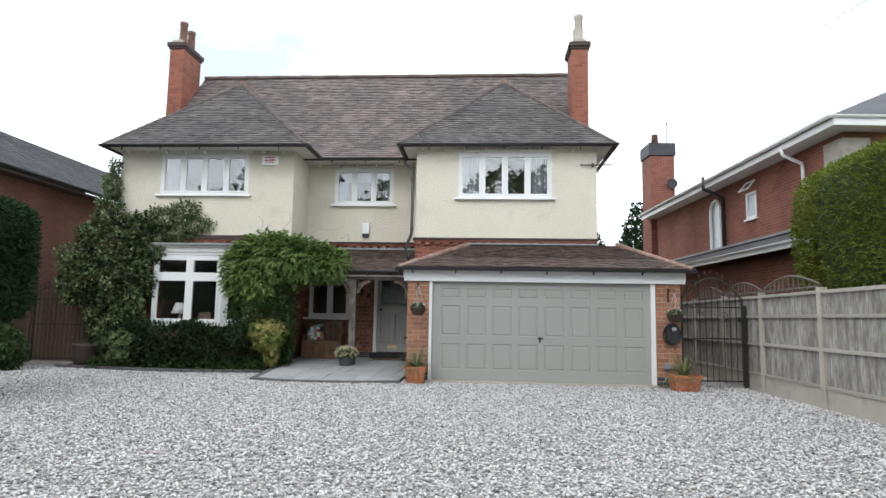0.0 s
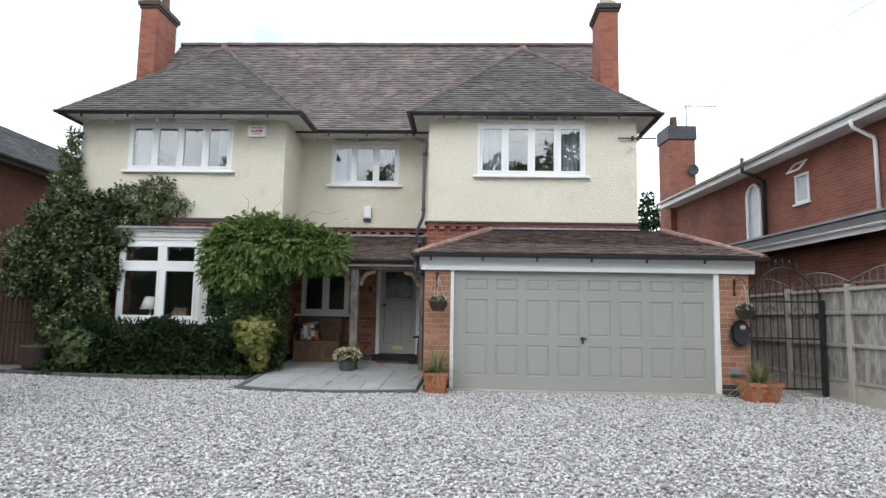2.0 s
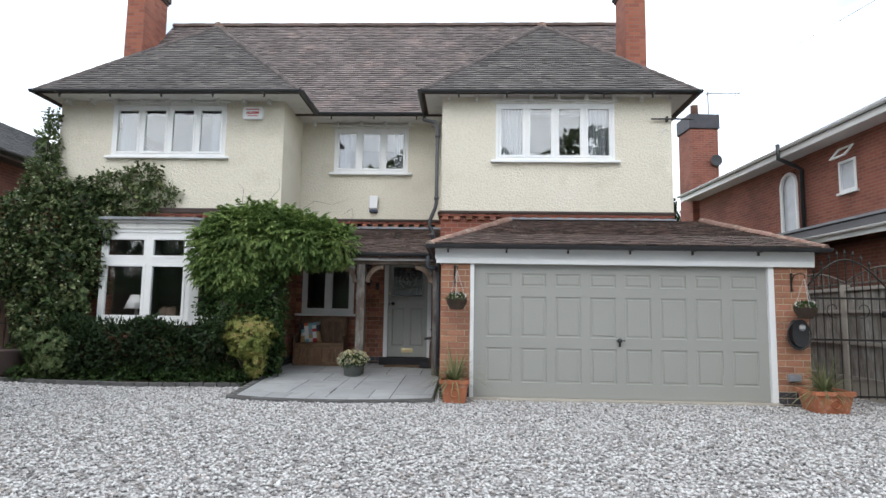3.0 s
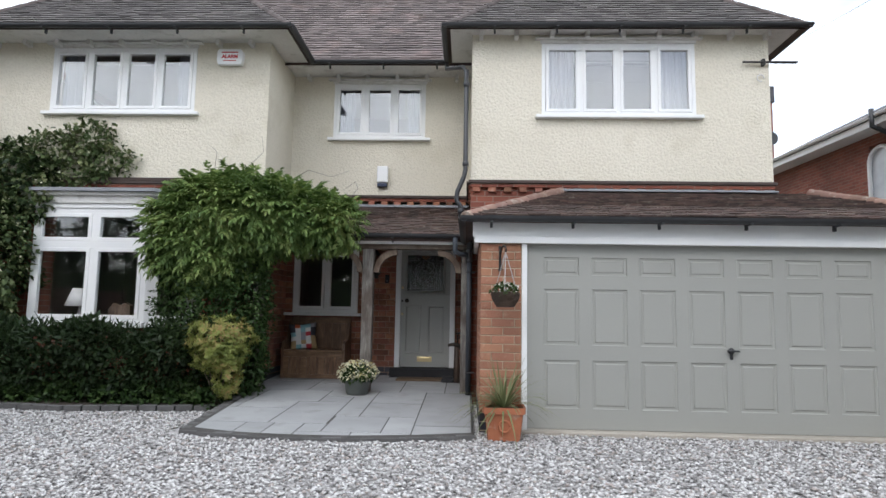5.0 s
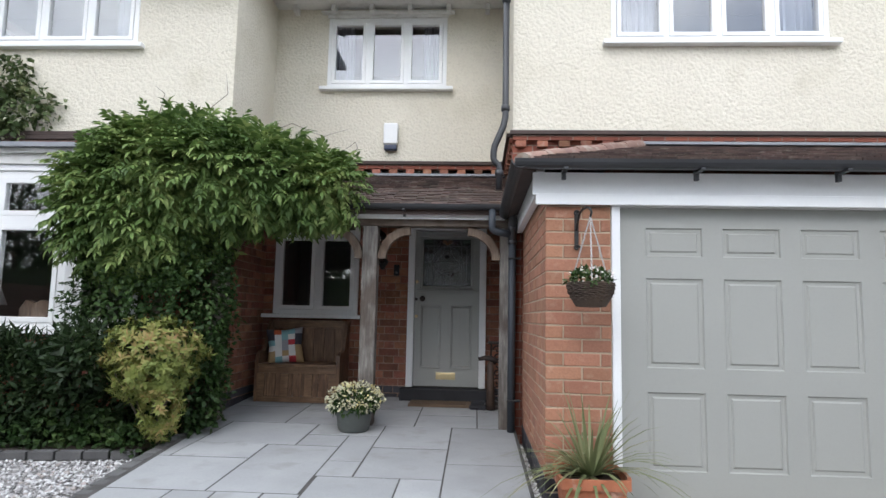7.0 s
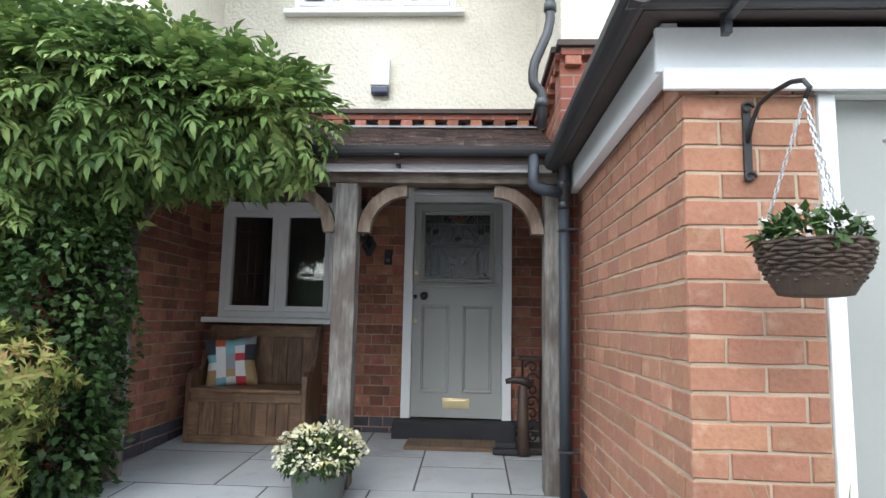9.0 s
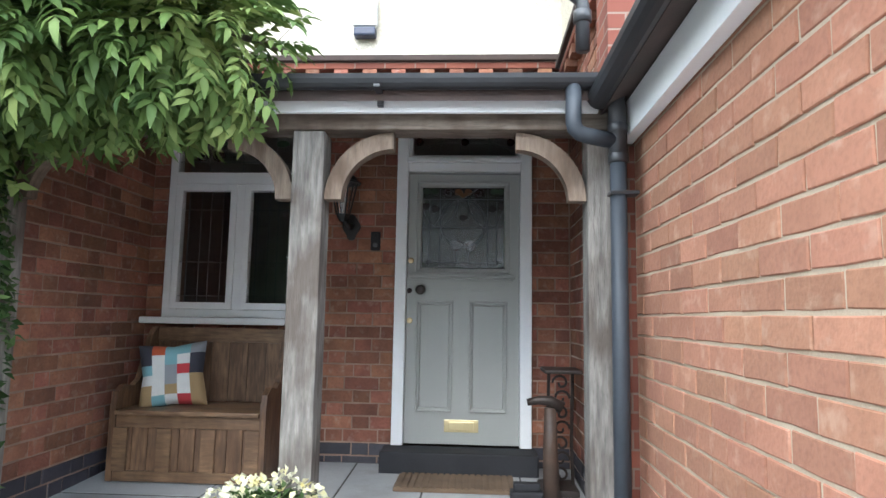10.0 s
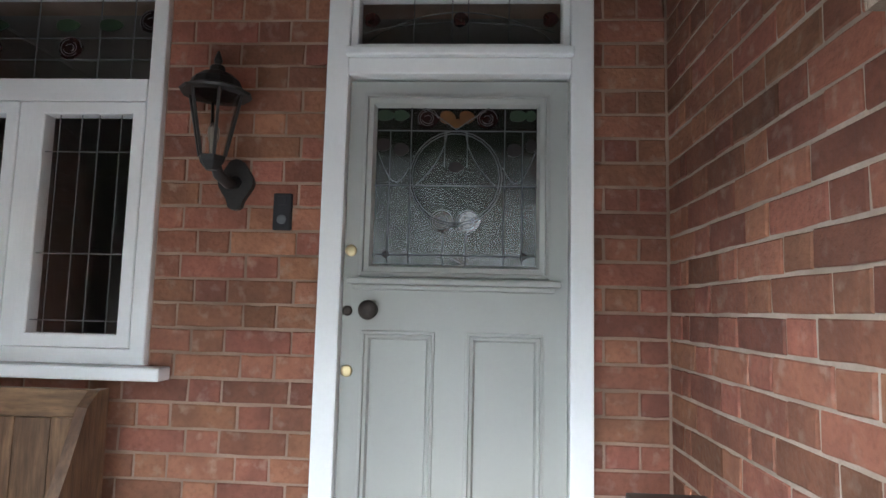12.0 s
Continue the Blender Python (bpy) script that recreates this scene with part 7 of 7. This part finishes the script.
boxes("front_rail", [(B0 + 0.021, B1 - 0.021, BF + 0.01, BF + 0.035, 0.205, 0.27)], PINE_X, bench, 0.004)
n = 9
for i in range(n):
    w = (B1 - B0 - 0.05) / n
    boxes("board", [(B0 + 0.026 + w * i, B0 + 0.023 + w * (i + 1), BF + 0.02, BF + 0.032, 0.271, 0.539)], PINE, bench, 0.003)
for i in range(4):
    x = B0 + 0.06 + (B1 - B0 - 0.12) * i / 3
    boxes("muntin", [(x - 0.045, x + 0.045, BF - 0.004, BF + 0.019, 0.271, 0.539)], PINE_X, bench, 0.003)
boxes("top_rail", [(B0 + 0.021, B1 - 0.021, BB - 0.05, BB - 0.02, 1.07, 1.17)], PINE_X, bench, 0.006)
for i in range(7):
    w = (B1 - B0 - 0.05) / 7
    boxes("back_board", [(B0 + 0.026 + w * i, B0 + 0.023 + w * (i + 1), BB - 0.045, BB - 0.03, 0.651, 1.069)], PINE, bench, 0.003)

cushion = thing("cushion", "square patchwork cushion in white, teal, orange and grey", "cushion", (-4.22, 16.1, 0.66))
PATCH = {k: surface("cloth_" + k, c, tuple(v * 0.9 for v in c), 0.95, 8, 160, 0.15, 0.3, 0.002) for k, c in (("white", (0.68, 0.67, 0.64)), ("teal", (0.22, 0.42, 0.46)), ("orange", (0.55, 0.12, 0.05)), ("grey", (0.3, 0.31, 0.33)), ("dark", (0.05, 0.05, 0.065)), ("tan", (0.38, 0.26, 0.13)), ("red", (0.5, 0.05, 0.06)))}
LAY = ("dark orange teal teal grey", "dark white teal white dark", "teal white grey red dark", "white white grey white tan", "tan white tan white tan", "tan teal white red tan")
CM = Matrix.Translation((-4.22, 16.15, 0.85)) @ pose(0, 0, 0, -10, -5, 16)
nu, nv = 5, 6


def cushion_point(u, v, s):
    pinch = 1 - 0.13 * (1 - abs(u * v))
    th = 0.085 * ((1 - u ** 4) * (1 - v ** 4)) ** 0.5
    return CM @ Vector((0.22 * u * pinch, s * th, 0.22 * v * pinch))


bm = bmesh.new()
grid = {(a, b): bm.verts.new(cushion_point(a / 6 - 1, b / 6 - 1, 1)) for a in range(13) for b in range(13)}
for a in range(12):
    for b in range(12):
        bm.faces.new((grid[a, b], grid[a, b + 1], grid[a + 1, b + 1], grid[a + 1, b]))
part("back", bm, PATCH["tan"], cushion, smooth=True)
for j, row in enumerate(LAY):
    for i, k in enumerate(row.split()):
        bm = bmesh.new()
        m_ = 5
        grid = {}
        for a in range(m_ + 1):
            for b in range(m_ + 1):
                grid[a, b] = bm.verts.new(cushion_point((i + a / m_) / nu * 2 - 1, 1 - (j + b / m_) / nv * 2, -1))
        for a in range(m_):
            for b in range(m_):
                bm.faces.new((grid[a, b], grid[a, b + 1], grid[a + 1, b + 1], grid[a + 1, b]))
        part("patch", bm, PATCH[k], cushion, smooth=True)

lantern = thing("wall_lantern", "black cast wall lantern with six glass sides", "wall lamp", (-3.1, 16.5, 1.95))
bm = bmesh.new()
prism(bm, [(-3.1 + 0.06 * math.cos(a) * (1 + 0.15 * math.cos(4 * a)), 1.945 + 0.1 * math.sin(a) * (1.06 if math.sin(a) < -0.9 else 0.9)) for a in (2 * math.pi * i / 28 for i in range(28))], "y", YC - 0.035, YC - 0.0065)
part("back_plate", bm, BLACK_IRON, lantern)
LC = (-3.135, 16.37)
bm = bmesh.new()
sweep(bm, [(-3.1, YC - 0.03, 1.945), (-3.105, 16.46, 1.93), (-3.12, 16.4, 1.95), (LC[0], LC[1], 2.01)], 0.026, 8, 0.018)
part("arm", bm, BLACK_IRON, lantern, smooth=True)
bm = bmesh.new()
lathe(bm, [(0.02, 1.96), (0.045, 1.99), (0.05, 2.01), (0.02, 2.015)], (LC[0], LC[1], 0), 6)
part("base", bm, BLACK_IRON, lantern)
bm = bmesh.new()
lathe(bm, [(0.122, 2.238), (0.128, 2.246), (0.098, 2.262), (0.085, 2.29), (0.055, 2.315), (0.03, 2.325), (0.026, 2.345), (0.012, 2.355), (0.016, 2.37), (0.004, 2.405)], (LC[0], LC[1], 0), 12)
part("roof", bm, BLACK_IRON, lantern)
for k in range(6):
    a = math.pi / 3 * k
    bm = bmesh.new()
    sweep(bm, [(LC[0] + 0.048 * math.cos(a), LC[1] + 0.048 * math.sin(a), 2.01), (LC[0] + 0.098 * math.cos(a), LC[1] + 0.098 * math.sin(a), 2.24)], 0.006, 5)
    part("glazing_bar", bm, BLACK_IRON, lantern)
bm = bmesh.new()
lathe(bm, [(0.044, 2.013), (0.092, 2.238)], (LC[0], LC[1], 0), 6)
g = part("glass", bm, GLASS, lantern)
g.visible_shadow = False
bm = bmesh.new()
lathe(bm, [(0.012, 2.015), (0.013, 2.06), (0.02, 2.08), (0.021, 2.11), (0.008, 2.135)], (LC[0], LC[1], 0), 10)
part("bulb", bm, surface("clouded_bulb_glass", (0.3, 0.27, 0.22), (0.24, 0.21, 0.17), 0.3, 6, 40, 0.1, 0.05), lantern, smooth=True)

bell = boxes("door_bell", [(-2.951, -2.879, YC - 0.03, YC - 0.0065, 1.765, 1.907)], CHARCOAL, None, 0.008)
tagged(bell, "small black video door bell on the brick wall", "door bell")
bm = bmesh.new()
lathe(bm, [(0.018, 0), (0.018, 0.004), (0.012, 0.005)], (0, 0, 0), 16)
bmesh.ops.rotate(bm, verts=bm.verts[:], matrix=Matrix.Rotation(radians(90), 3, "X"))
bmesh.ops.translate(bm, verts=bm.verts[:], vec=(-2.915, YC - 0.03, 1.805))
part("button", bm, LEAD_CAME, bell)
boxes("lens", [(-2.931, -2.899, YC - 0.033, YC - 0.0302, 1.86, 1.892)], CHARCOAL, bell, 0.002)

mat_t = thing("door_mat", "brown ribbed coir door mat before the step", "door mat", (-2.28, 16.08, 0.2))
boxes("mat_base", [(-2.66, -1.9, 15.9, 16.26, pz(15.9) + 0.003, pz(16.26) + 0.012)], STRAW, mat_t, 0.004)
for i in range(18):
    x = -2.645 + 0.042 * i
    boxes("rib", [(x, x + 0.03, 15.905, 16.255, pz(16.26) + 0.012, pz(16.26) + 0.02)], STRAW, mat_t, 0.003)

stand = thing("stick_stand", "ornate dark cast iron stick stand against the brick wall", "stand", (-1.6, 16.0, 0.2))
SX, SY = -1.6, 15.98
bm = bmesh.new()
for x in (SX - 0.09, SX + 0.06):
    sweep(bm, [(x, SY, 0.2), (x - 0.01, SY, 0.5), (x, SY, 0.94)], 0.011, 7)
part("upright", bm, RUSTY_IRON, stand)
boxes("top_tray", [(SX - 0.13, SX + 0.1, SY - 0.14, SY + 0.14, 0.94, 0.965)], RUSTY_IRON, stand, 0.008)
boxes("drip_tray", [(SX - 0.15, SX + 0.08, SY - 0.14, SY + 0.14, 0.205, 0.25)], RUSTY_IRON, stand, 0.012)
for i in range(7):
    z = 0.31 + 0.094 * i
    s = 1 if i % 2 else -1
    bm = bmesh.new()
    sweep(bm, [(SX - 0.015 + s * (0.055 - 0.045 * t) * math.cos(6.5 * t), SY - 0.01, z + (0.055 - 0.045 * t) * math.sin(6.5 * t)) for t in (k / 16 for k in range(17))], 0.008, 6)
    part("scroll", bm, RUSTY_IRON, stand)
LEATHER = surface("worn_brown_leather", (0.09, 0.055, 0.038), (0.045, 0.03, 0.024), 0.6, 6, 60, 0.4, 0.4, 0.004)
stick = thing("walking_stick", "carved dark wooden stick with a duck head handle", "stick", (-1.7, 15.82, 0.21))
bm = bmesh.new()
sweep(bm, [(-1.69, 15.82, 0.2), (-1.7, 15.82, 0.5), (-1.7, 15.82, 0.74)], 0.055, 10, 0.036)
part("shaft", bm, LEATHER, stick, smooth=True)
bm = bmesh.new()
sweep(bm, [(-1.63, 15.82, 0.74), (-1.7, 15.82, 0.78), (-1.77, 15.81, 0.785), (-1.84, 15.81, 0.77)], 0.04, 10, 0.02)
part("handle", bm, RUSTY_IRON, stick, smooth=True)
boots = thing("scraper_brush", "black boot brush lying by the mat", "boot brush", (-1.82, 15.88, 0.2))
boxes("body", [(-1.94, -1.74, 15.8, 15.9, 0.195, 0.245)], CHARCOAL, boots, 0.015)
boxes("bristles", [(-1.92, -1.76, 15.82, 15.88, 0.246, 0.29)], CHARCOAL, boots, 0.008)

goose = bmesh.new()
lathe(goose, [(0.02, 0.0), (0.045, 0.02), (0.055, 0.06), (0.044, 0.1), (0.022, 0.13), (0.015, 0.17), (0.021, 0.19), (0.016, 0.21), (0.003, 0.216)], (-3.3, 16.3, 0.212), 14)
sweep(goose, [(-3.3, 16.3, 0.405), (-3.27, 16.28, 0.4), (-3.255, 16.27, 0.396)], 0.01, 6, 0.002)
sweep(goose, [(-3.32, 16.33, 0.28), (-3.4, 16.36, 0.27)], 0.036, 8, 0.01)
tagged(part("goose_ornament", goose, WHITE_OLD, smooth=True), "small white goose ornament by the wall", "ornament")


def planter(name, label, x, y, z, prof, material, square=False, cat="plant pot"):
    t = thing(name, label, cat, (x, y, z))
    bm = bmesh.new()
    lathe(bm, prof, (x, y, z), 24, square)
    part("pot", bm, material, t, smooth=not square)
    bm = bmesh.new()
    r, h = prof[-2][0] * 0.9, prof[-2][1]
    lathe(bm, [(r * 0.9, h - 0.06), (r, h - 0.03)], (x, y, z), 16, square)
    part("compost", bm, SOIL, t)
    return t


tub = planter("flower_tub", "grey green tub of cream and yellow pansies", -3.04, 14.62, pz(14.62), [(0.13, 0), (0.15, 0.02), (0.175, 0.19), (0.188, 0.21), (0.175, 0.22), (0.16, 0.15)], surface("grey_glaze", (0.12, 0.13, 0.12), (0.09, 0.1, 0.095), 0.5, 4, 40, 0.2, 0.1))
foliage("leaves", [(-3.04, 14.62, 0.4, 0.23, 0.23, 0.12)], 900, 0.05, 0.013, HERB, tub, 91, depth=0.7)
foliage("bloom", [(-3.04, 14.62, 0.44, 0.27, 0.25, 0.15)], 700, 0.03, 0.016, PETAL, tub, 92, depth=0.2, droop=0.0, spread=0.5)


def spiky(name, label, x, y, w, h, seed, rim_ring=True):
    t = planter(name, label, x, y, 0.0, [(w * 0.72, 0), (w * 0.75, 0.01), (w * 0.9, h * 0.8), (w, h * 0.82), (w, h), (w * 0.9, h), (w * 0.84, h - 0.1)], TERRACOTTA, True)
    g = np.random.default_rng(seed)
    V, F = [], []
    for i in range(120):
        a, up, ln = g.uniform(0, 6.28), g.uniform(0.05, 1.35), g.uniform(0.4, 0.72)
        d = Vector((math.cos(a) * math.cos(up), math.sin(a) * math.cos(up), math.sin(up)))
        s = d.cross(Vector((0, 0, 1))).normalized() * 0.011
        p = Vector((x + 0.03 * math.cos(a), y + 0.03 * math.sin(a), h - 0.02))
        i0 = len(V)
        for k in range(5):
            q = p + d * ln * k / 4 - Vector((0, 0, 0.3 * (k / 4) ** 2 * math.cos(up) * ln * 2))
            q.z = max(q.z, 0.03)
            wd = s * (1.0 - (k / 4) ** 2 * 0.92)
            V += [q - wd, q + wd]
        F += [(i0 + 2 * k, i0 + 2 * k + 1, i0 + 2 * k + 3, i0 + 2 * k + 2) for k in range(4)]
    raw("spiky_foliage", V, F, BLADE, t)["kind"] = "stuff"
    if rim_ring:
        bm = bmesh.new()
        sweep(bm, [(x + 0.055 * math.cos(b), y - w * 0.87, h * 0.45 + 0.055 * math.sin(b)) for b in (2 * math.pi * k / 16 for k in range(17))], 0.012, 6)
        part("ring_ornament", bm, TERRACOTTA, t, smooth=True)
    return t


spiky("terracotta_planter", "square terracotta pot with a spiky cordyline by the garage door", -1.17, 12.5, 0.215, 0.33, 101)
spiky("terracotta_planter", "wide terracotta pot with a spiky cordyline by the charger", 3.92, 12.28, 0.29, 0.3, 102)


GALVANISED = surface("pale_galvanised_steel", (0.5, 0.5, 0.49), (0.38, 0.38, 0.38), 0.45, 8, 60, 0.2, 0.1, 0.001, metal=0.4)


def hanging_basket(x, y, z, wall_y, seed):
    h = thing("hanging_basket", "wicker hanging basket of small white flowers on chains", "hanging basket", (x, y, z), "baskets on the garage")
    bm = bmesh.new()
    lathe(bm, [(0.06, -0.15), (0.095, -0.145), (0.12, -0.1), (0.139, -0.03), (0.145, 0.0), (0.134, 0.0), (0.128, -0.04)], (x, y, z), 24)
    part("bowl", bm, WICKER, h)
    for k in range(13):
        bm = bmesh.new()
        r, zz = (0.144 - 0.078 * (k / 13) ** 2.2), z - 0.0117 * k
        sweep(bm, [(x + (r + 0.006 * (-1) ** (i + k)) * math.cos(2 * math.pi * i / 28), y + (r + 0.006 * (-1) ** (i + k)) * math.sin(2 * math.pi * i / 28), zz + 0.003 * math.sin(i * 2.3 + k)) for i in range(29)], 0.0062, 5)
        part("weave", bm, WICKER, h)
    top = Vector((x, y, z + 0.43))
    for k in range(3):
        a = 2 * math.pi * k / 3 + 0.4
        foot = Vector((x + 0.14 * math.cos(a), y + 0.14 * math.sin(a), z))
        bm = bmesh.new()
        for i in range(22):
            c = foot.lerp(top, (i + 0.5) / 22)
            d = (top - foot).normalized()
            s = d.orthogonal().normalized() if i % 2 else d.cross(d.orthogonal()).normalized()
            sweep(bm, [c + d * 0.011 * math.cos(b) + s * 0.005 * math.sin(b) for b in (2 * math.pi * j / 6 for j in range(7))], 0.0027, 4)
        part("chain", bm, GALVANISED, h)
    foliage("leaves", [(x, y, z + 0.02, 0.13, 0.13, 0.065)], 620, 0.045, 0.012, HERB, h, seed, depth=0.7)
    foliage("bloom", [(x, y, z + 0.04, 0.135, 0.135, 0.065)], 110, 0.022, 0.01, PETAL_PINK, h, seed + 1, depth=0.15, droop=-0.3)
    b = thing("basket_bracket", "black scrolled iron bracket on the brick pier", "bracket", (x - 0.07, wall_y, z + 0.3))
    bx = x - 0.042
    boxes("back_bar", [(bx - 0.014, bx + 0.014, wall_y - 0.018, wall_y - 0.0065, z + 0.25, z + 0.515)], BLACK_IRON, b, 0.003)
    bm = bmesh.new()
    sweep(bm, [(bx, wall_y - 0.015, z + 0.38), (bx + 0.005, wall_y - 0.04, z + 0.44), (bx + 0.012, wall_y - 0.08, z + 0.49), (bx + 0.022, wall_y - 0.15, z + 0.505), (x - 0.012, y + 0.05, z + 0.5), (x - 0.002, y + 0.0, z + 0.485), (x + 0.004, y - 0.02, z + 0.455), (x, y, z + 0.43)], 0.008, 7)
    part("arm", bm, BLACK_IRON, b, smooth=True)
    for cz in (0.26, 0.5):
        bm = bmesh.new()
        sweep(bm, [(bx + 0.022 * math.cos(t) * (1 - t / 9), wall_y - 0.022, z + cz + 0.022 * math.sin(t) * (1 - t / 9)) for t in (k * 0.5 for k in range(13))], 0.006, 6)
        part("scroll", bm, BLACK_IRON, b, smooth=True)


hanging_basket(-1.155, 12.54, 1.475, GY, 111)
hanging_basket(3.86, 12.55, 1.42, GY, 113)

# charger and socket on the garage pier
ev = thing("car_charger", "black rounded car charger with a looped cable", "charger", (3.87, GY, 1.05))
bm = bmesh.new()
prism(bm, [(3.87 + 0.12 * math.cos(a), 1.06 + 0.2 * math.copysign(abs(math.sin(a)) ** 0.7, math.sin(a))) for a in (2 * math.pi * i / 24 for i in range(24))], "y", GY - 0.12, GY - 0.0065)
part("body", bm, BLACK_PLASTIC, ev)
bm = bmesh.new()
prism(bm, [(3.89 + 0.05 * math.cos(a), 1.14 + 0.05 * math.sin(a)) for a in (2 * math.pi * i / 16 for i in range(16))], "y", GY - 0.13, GY - 0.121)
part("face_ring", bm, LEAD, ev)
boxes("display", [(3.85, 3.93, GY - 0.134, GY - 0.1302, 1.12, 1.17)], WHITE_OLD, ev, 0.001)
for k in range(3):
    bm = bmesh.new()
    r = 0.17 + 0.02 * k
    sweep(bm, [(3.85 + r * 0.8 * math.cos(b), GY - 0.05 - 0.03 * k, 1.03 + r * math.sin(b)) for b in (2 * math.pi * j / 24 for j in range(25))], 0.012, 7)
    part("cable", bm, BLACK_PLASTIC, ev, smooth=True)
sock = boxes("outdoor_socket", [(3.7, 3.88, GY - 0.07, GY - 0.0065, 0.35, 0.46)], LEAD, None, 0.012)
tagged(sock, "grey weatherproof outdoor socket on the brick pier", "socket")
boxes("lid", [(3.71, 3.87, GY - 0.078, GY - 0.0702, 0.37, 0.455)], LEAD, sock, 0.003)

# alarm boxes
RED = surface("red_print", (0.5, 0.04, 0.05), (0.45, 0.03, 0.04), 0.6)
al = thing("alarm_box", "white alarm bell box with red lettering under the eaves", "alarm box", (-5.26, YL, 5.2))
bm = bmesh.new()
prism(bm, [(-5.45, 5.04), (-5.09, 5.04), (-5.07, 5.1), (-5.07, 5.24), (-5.1, 5.28), (-5.44, 5.28), (-5.47, 5.24), (-5.47, 5.1)], "y", YL - 0.09, YL - 0.003)
part("box", bm, WHITE, al)
fc = bpy.data.curves.new("lettering", "FONT")
fc.body, fc.size, fc.extrude, fc.align_x, fc.offset = "ALARM", 0.078, 0.001, "CENTER", 0.004
txt = new("lettering", fc)
txt.data.materials.append(RED)
txt.matrix_basis = pose(-5.27, YL - 0.092, 5.135, 90, 0, 0)
put_under(txt, al)
boxes("red_bar", [(-5.4, -5.14, YL - 0.092, YL - 0.0902, 5.22, 5.24)], RED, al, 0)
boxes("red_bar", [(-5.37, -5.17, YL - 0.092, YL - 0.0902, 5.09, 5.105)], RED, al, 0)
al2 = thing("alarm_box", "white alarm siren box with a dark blue foot above the porch", "alarm box", (-3.04, YC, 3.5))
bm = bmesh.new()
cuboid(bm, -3.135, -2.945, YC - 0.1, YC - 0.003, 3.50, 3.79, 0.025)
part("box", bm, WHITE, al2)
bm = bmesh.new()
cuboid(bm, -3.125, -2.955, YC - 0.09, YC - 0.003, 3.425, 3.498, 0.015)
part("strobe", bm, surface("dark_blue_plastic", (0.02, 0.03, 0.07), (0.015, 0.022, 0.05), 0.3), al2)

# iron wall bar and hook on the wing's corner
bar = thing("wall_bar", "dark iron flag bar fixed across the rendered corner", "bar", (2.8, YR, 5.0))
bm = bmesh.new()
sweep(bm, [(2.42, YR - 0.06, 4.98), (3.2, YR - 0.06, 4.98)], 0.016, 7)
part("rod", bm, BLACK_IRON, bar)
boxes("fixing", [(2.7, 2.74, YR - 0.07, YR - 0.003, 4.93, 5.03)], BLACK_IRON, bar, 0.004)
hk = thing("wall_hook", "small pale hook on the render", "hook", (2.68, YR, 4.75))
bm = bmesh.new()
sweep(bm, [(2.68 + 0.05 * math.cos(t), YR - 0.03, 4.75 + 0.05 * math.sin(t)) for t in (k * 0.45 for k in range(12))], 0.01, 6)
part("hook", bm, WHITE_OLD, hk)
# overhead telephone wire
wire = thing("overhead_wire", "thin telephone wire running from the wing's corner", "wire", (3.0, YR, 5.1))
bm = bmesh.new()
sweep(bm, [(3.1 + 0.85 * i, 14.6 - 2.4 * i, 5.2 + 0.12 * i + 0.02 * i * i) for i in range(9)], 0.003, 5)
part("cable", bm, LEAD, wire)
# small roof aerial
aerial = thing("roof_aerial", "thin metal aerial behind the hipped roof", "aerial", (-10.3, 19, 5.6))
bm = bmesh.new()
sweep(bm, [(-9.6, 18.0, 5.2), (-9.9, 18.0, 7.3)], 0.015, 6)
sweep(bm, [(-10.0, 18.0, 7.2), (-9.4, 18.0, 7.2)], 0.01, 5)
part("mast", bm, LEAD_CAME, aerial)
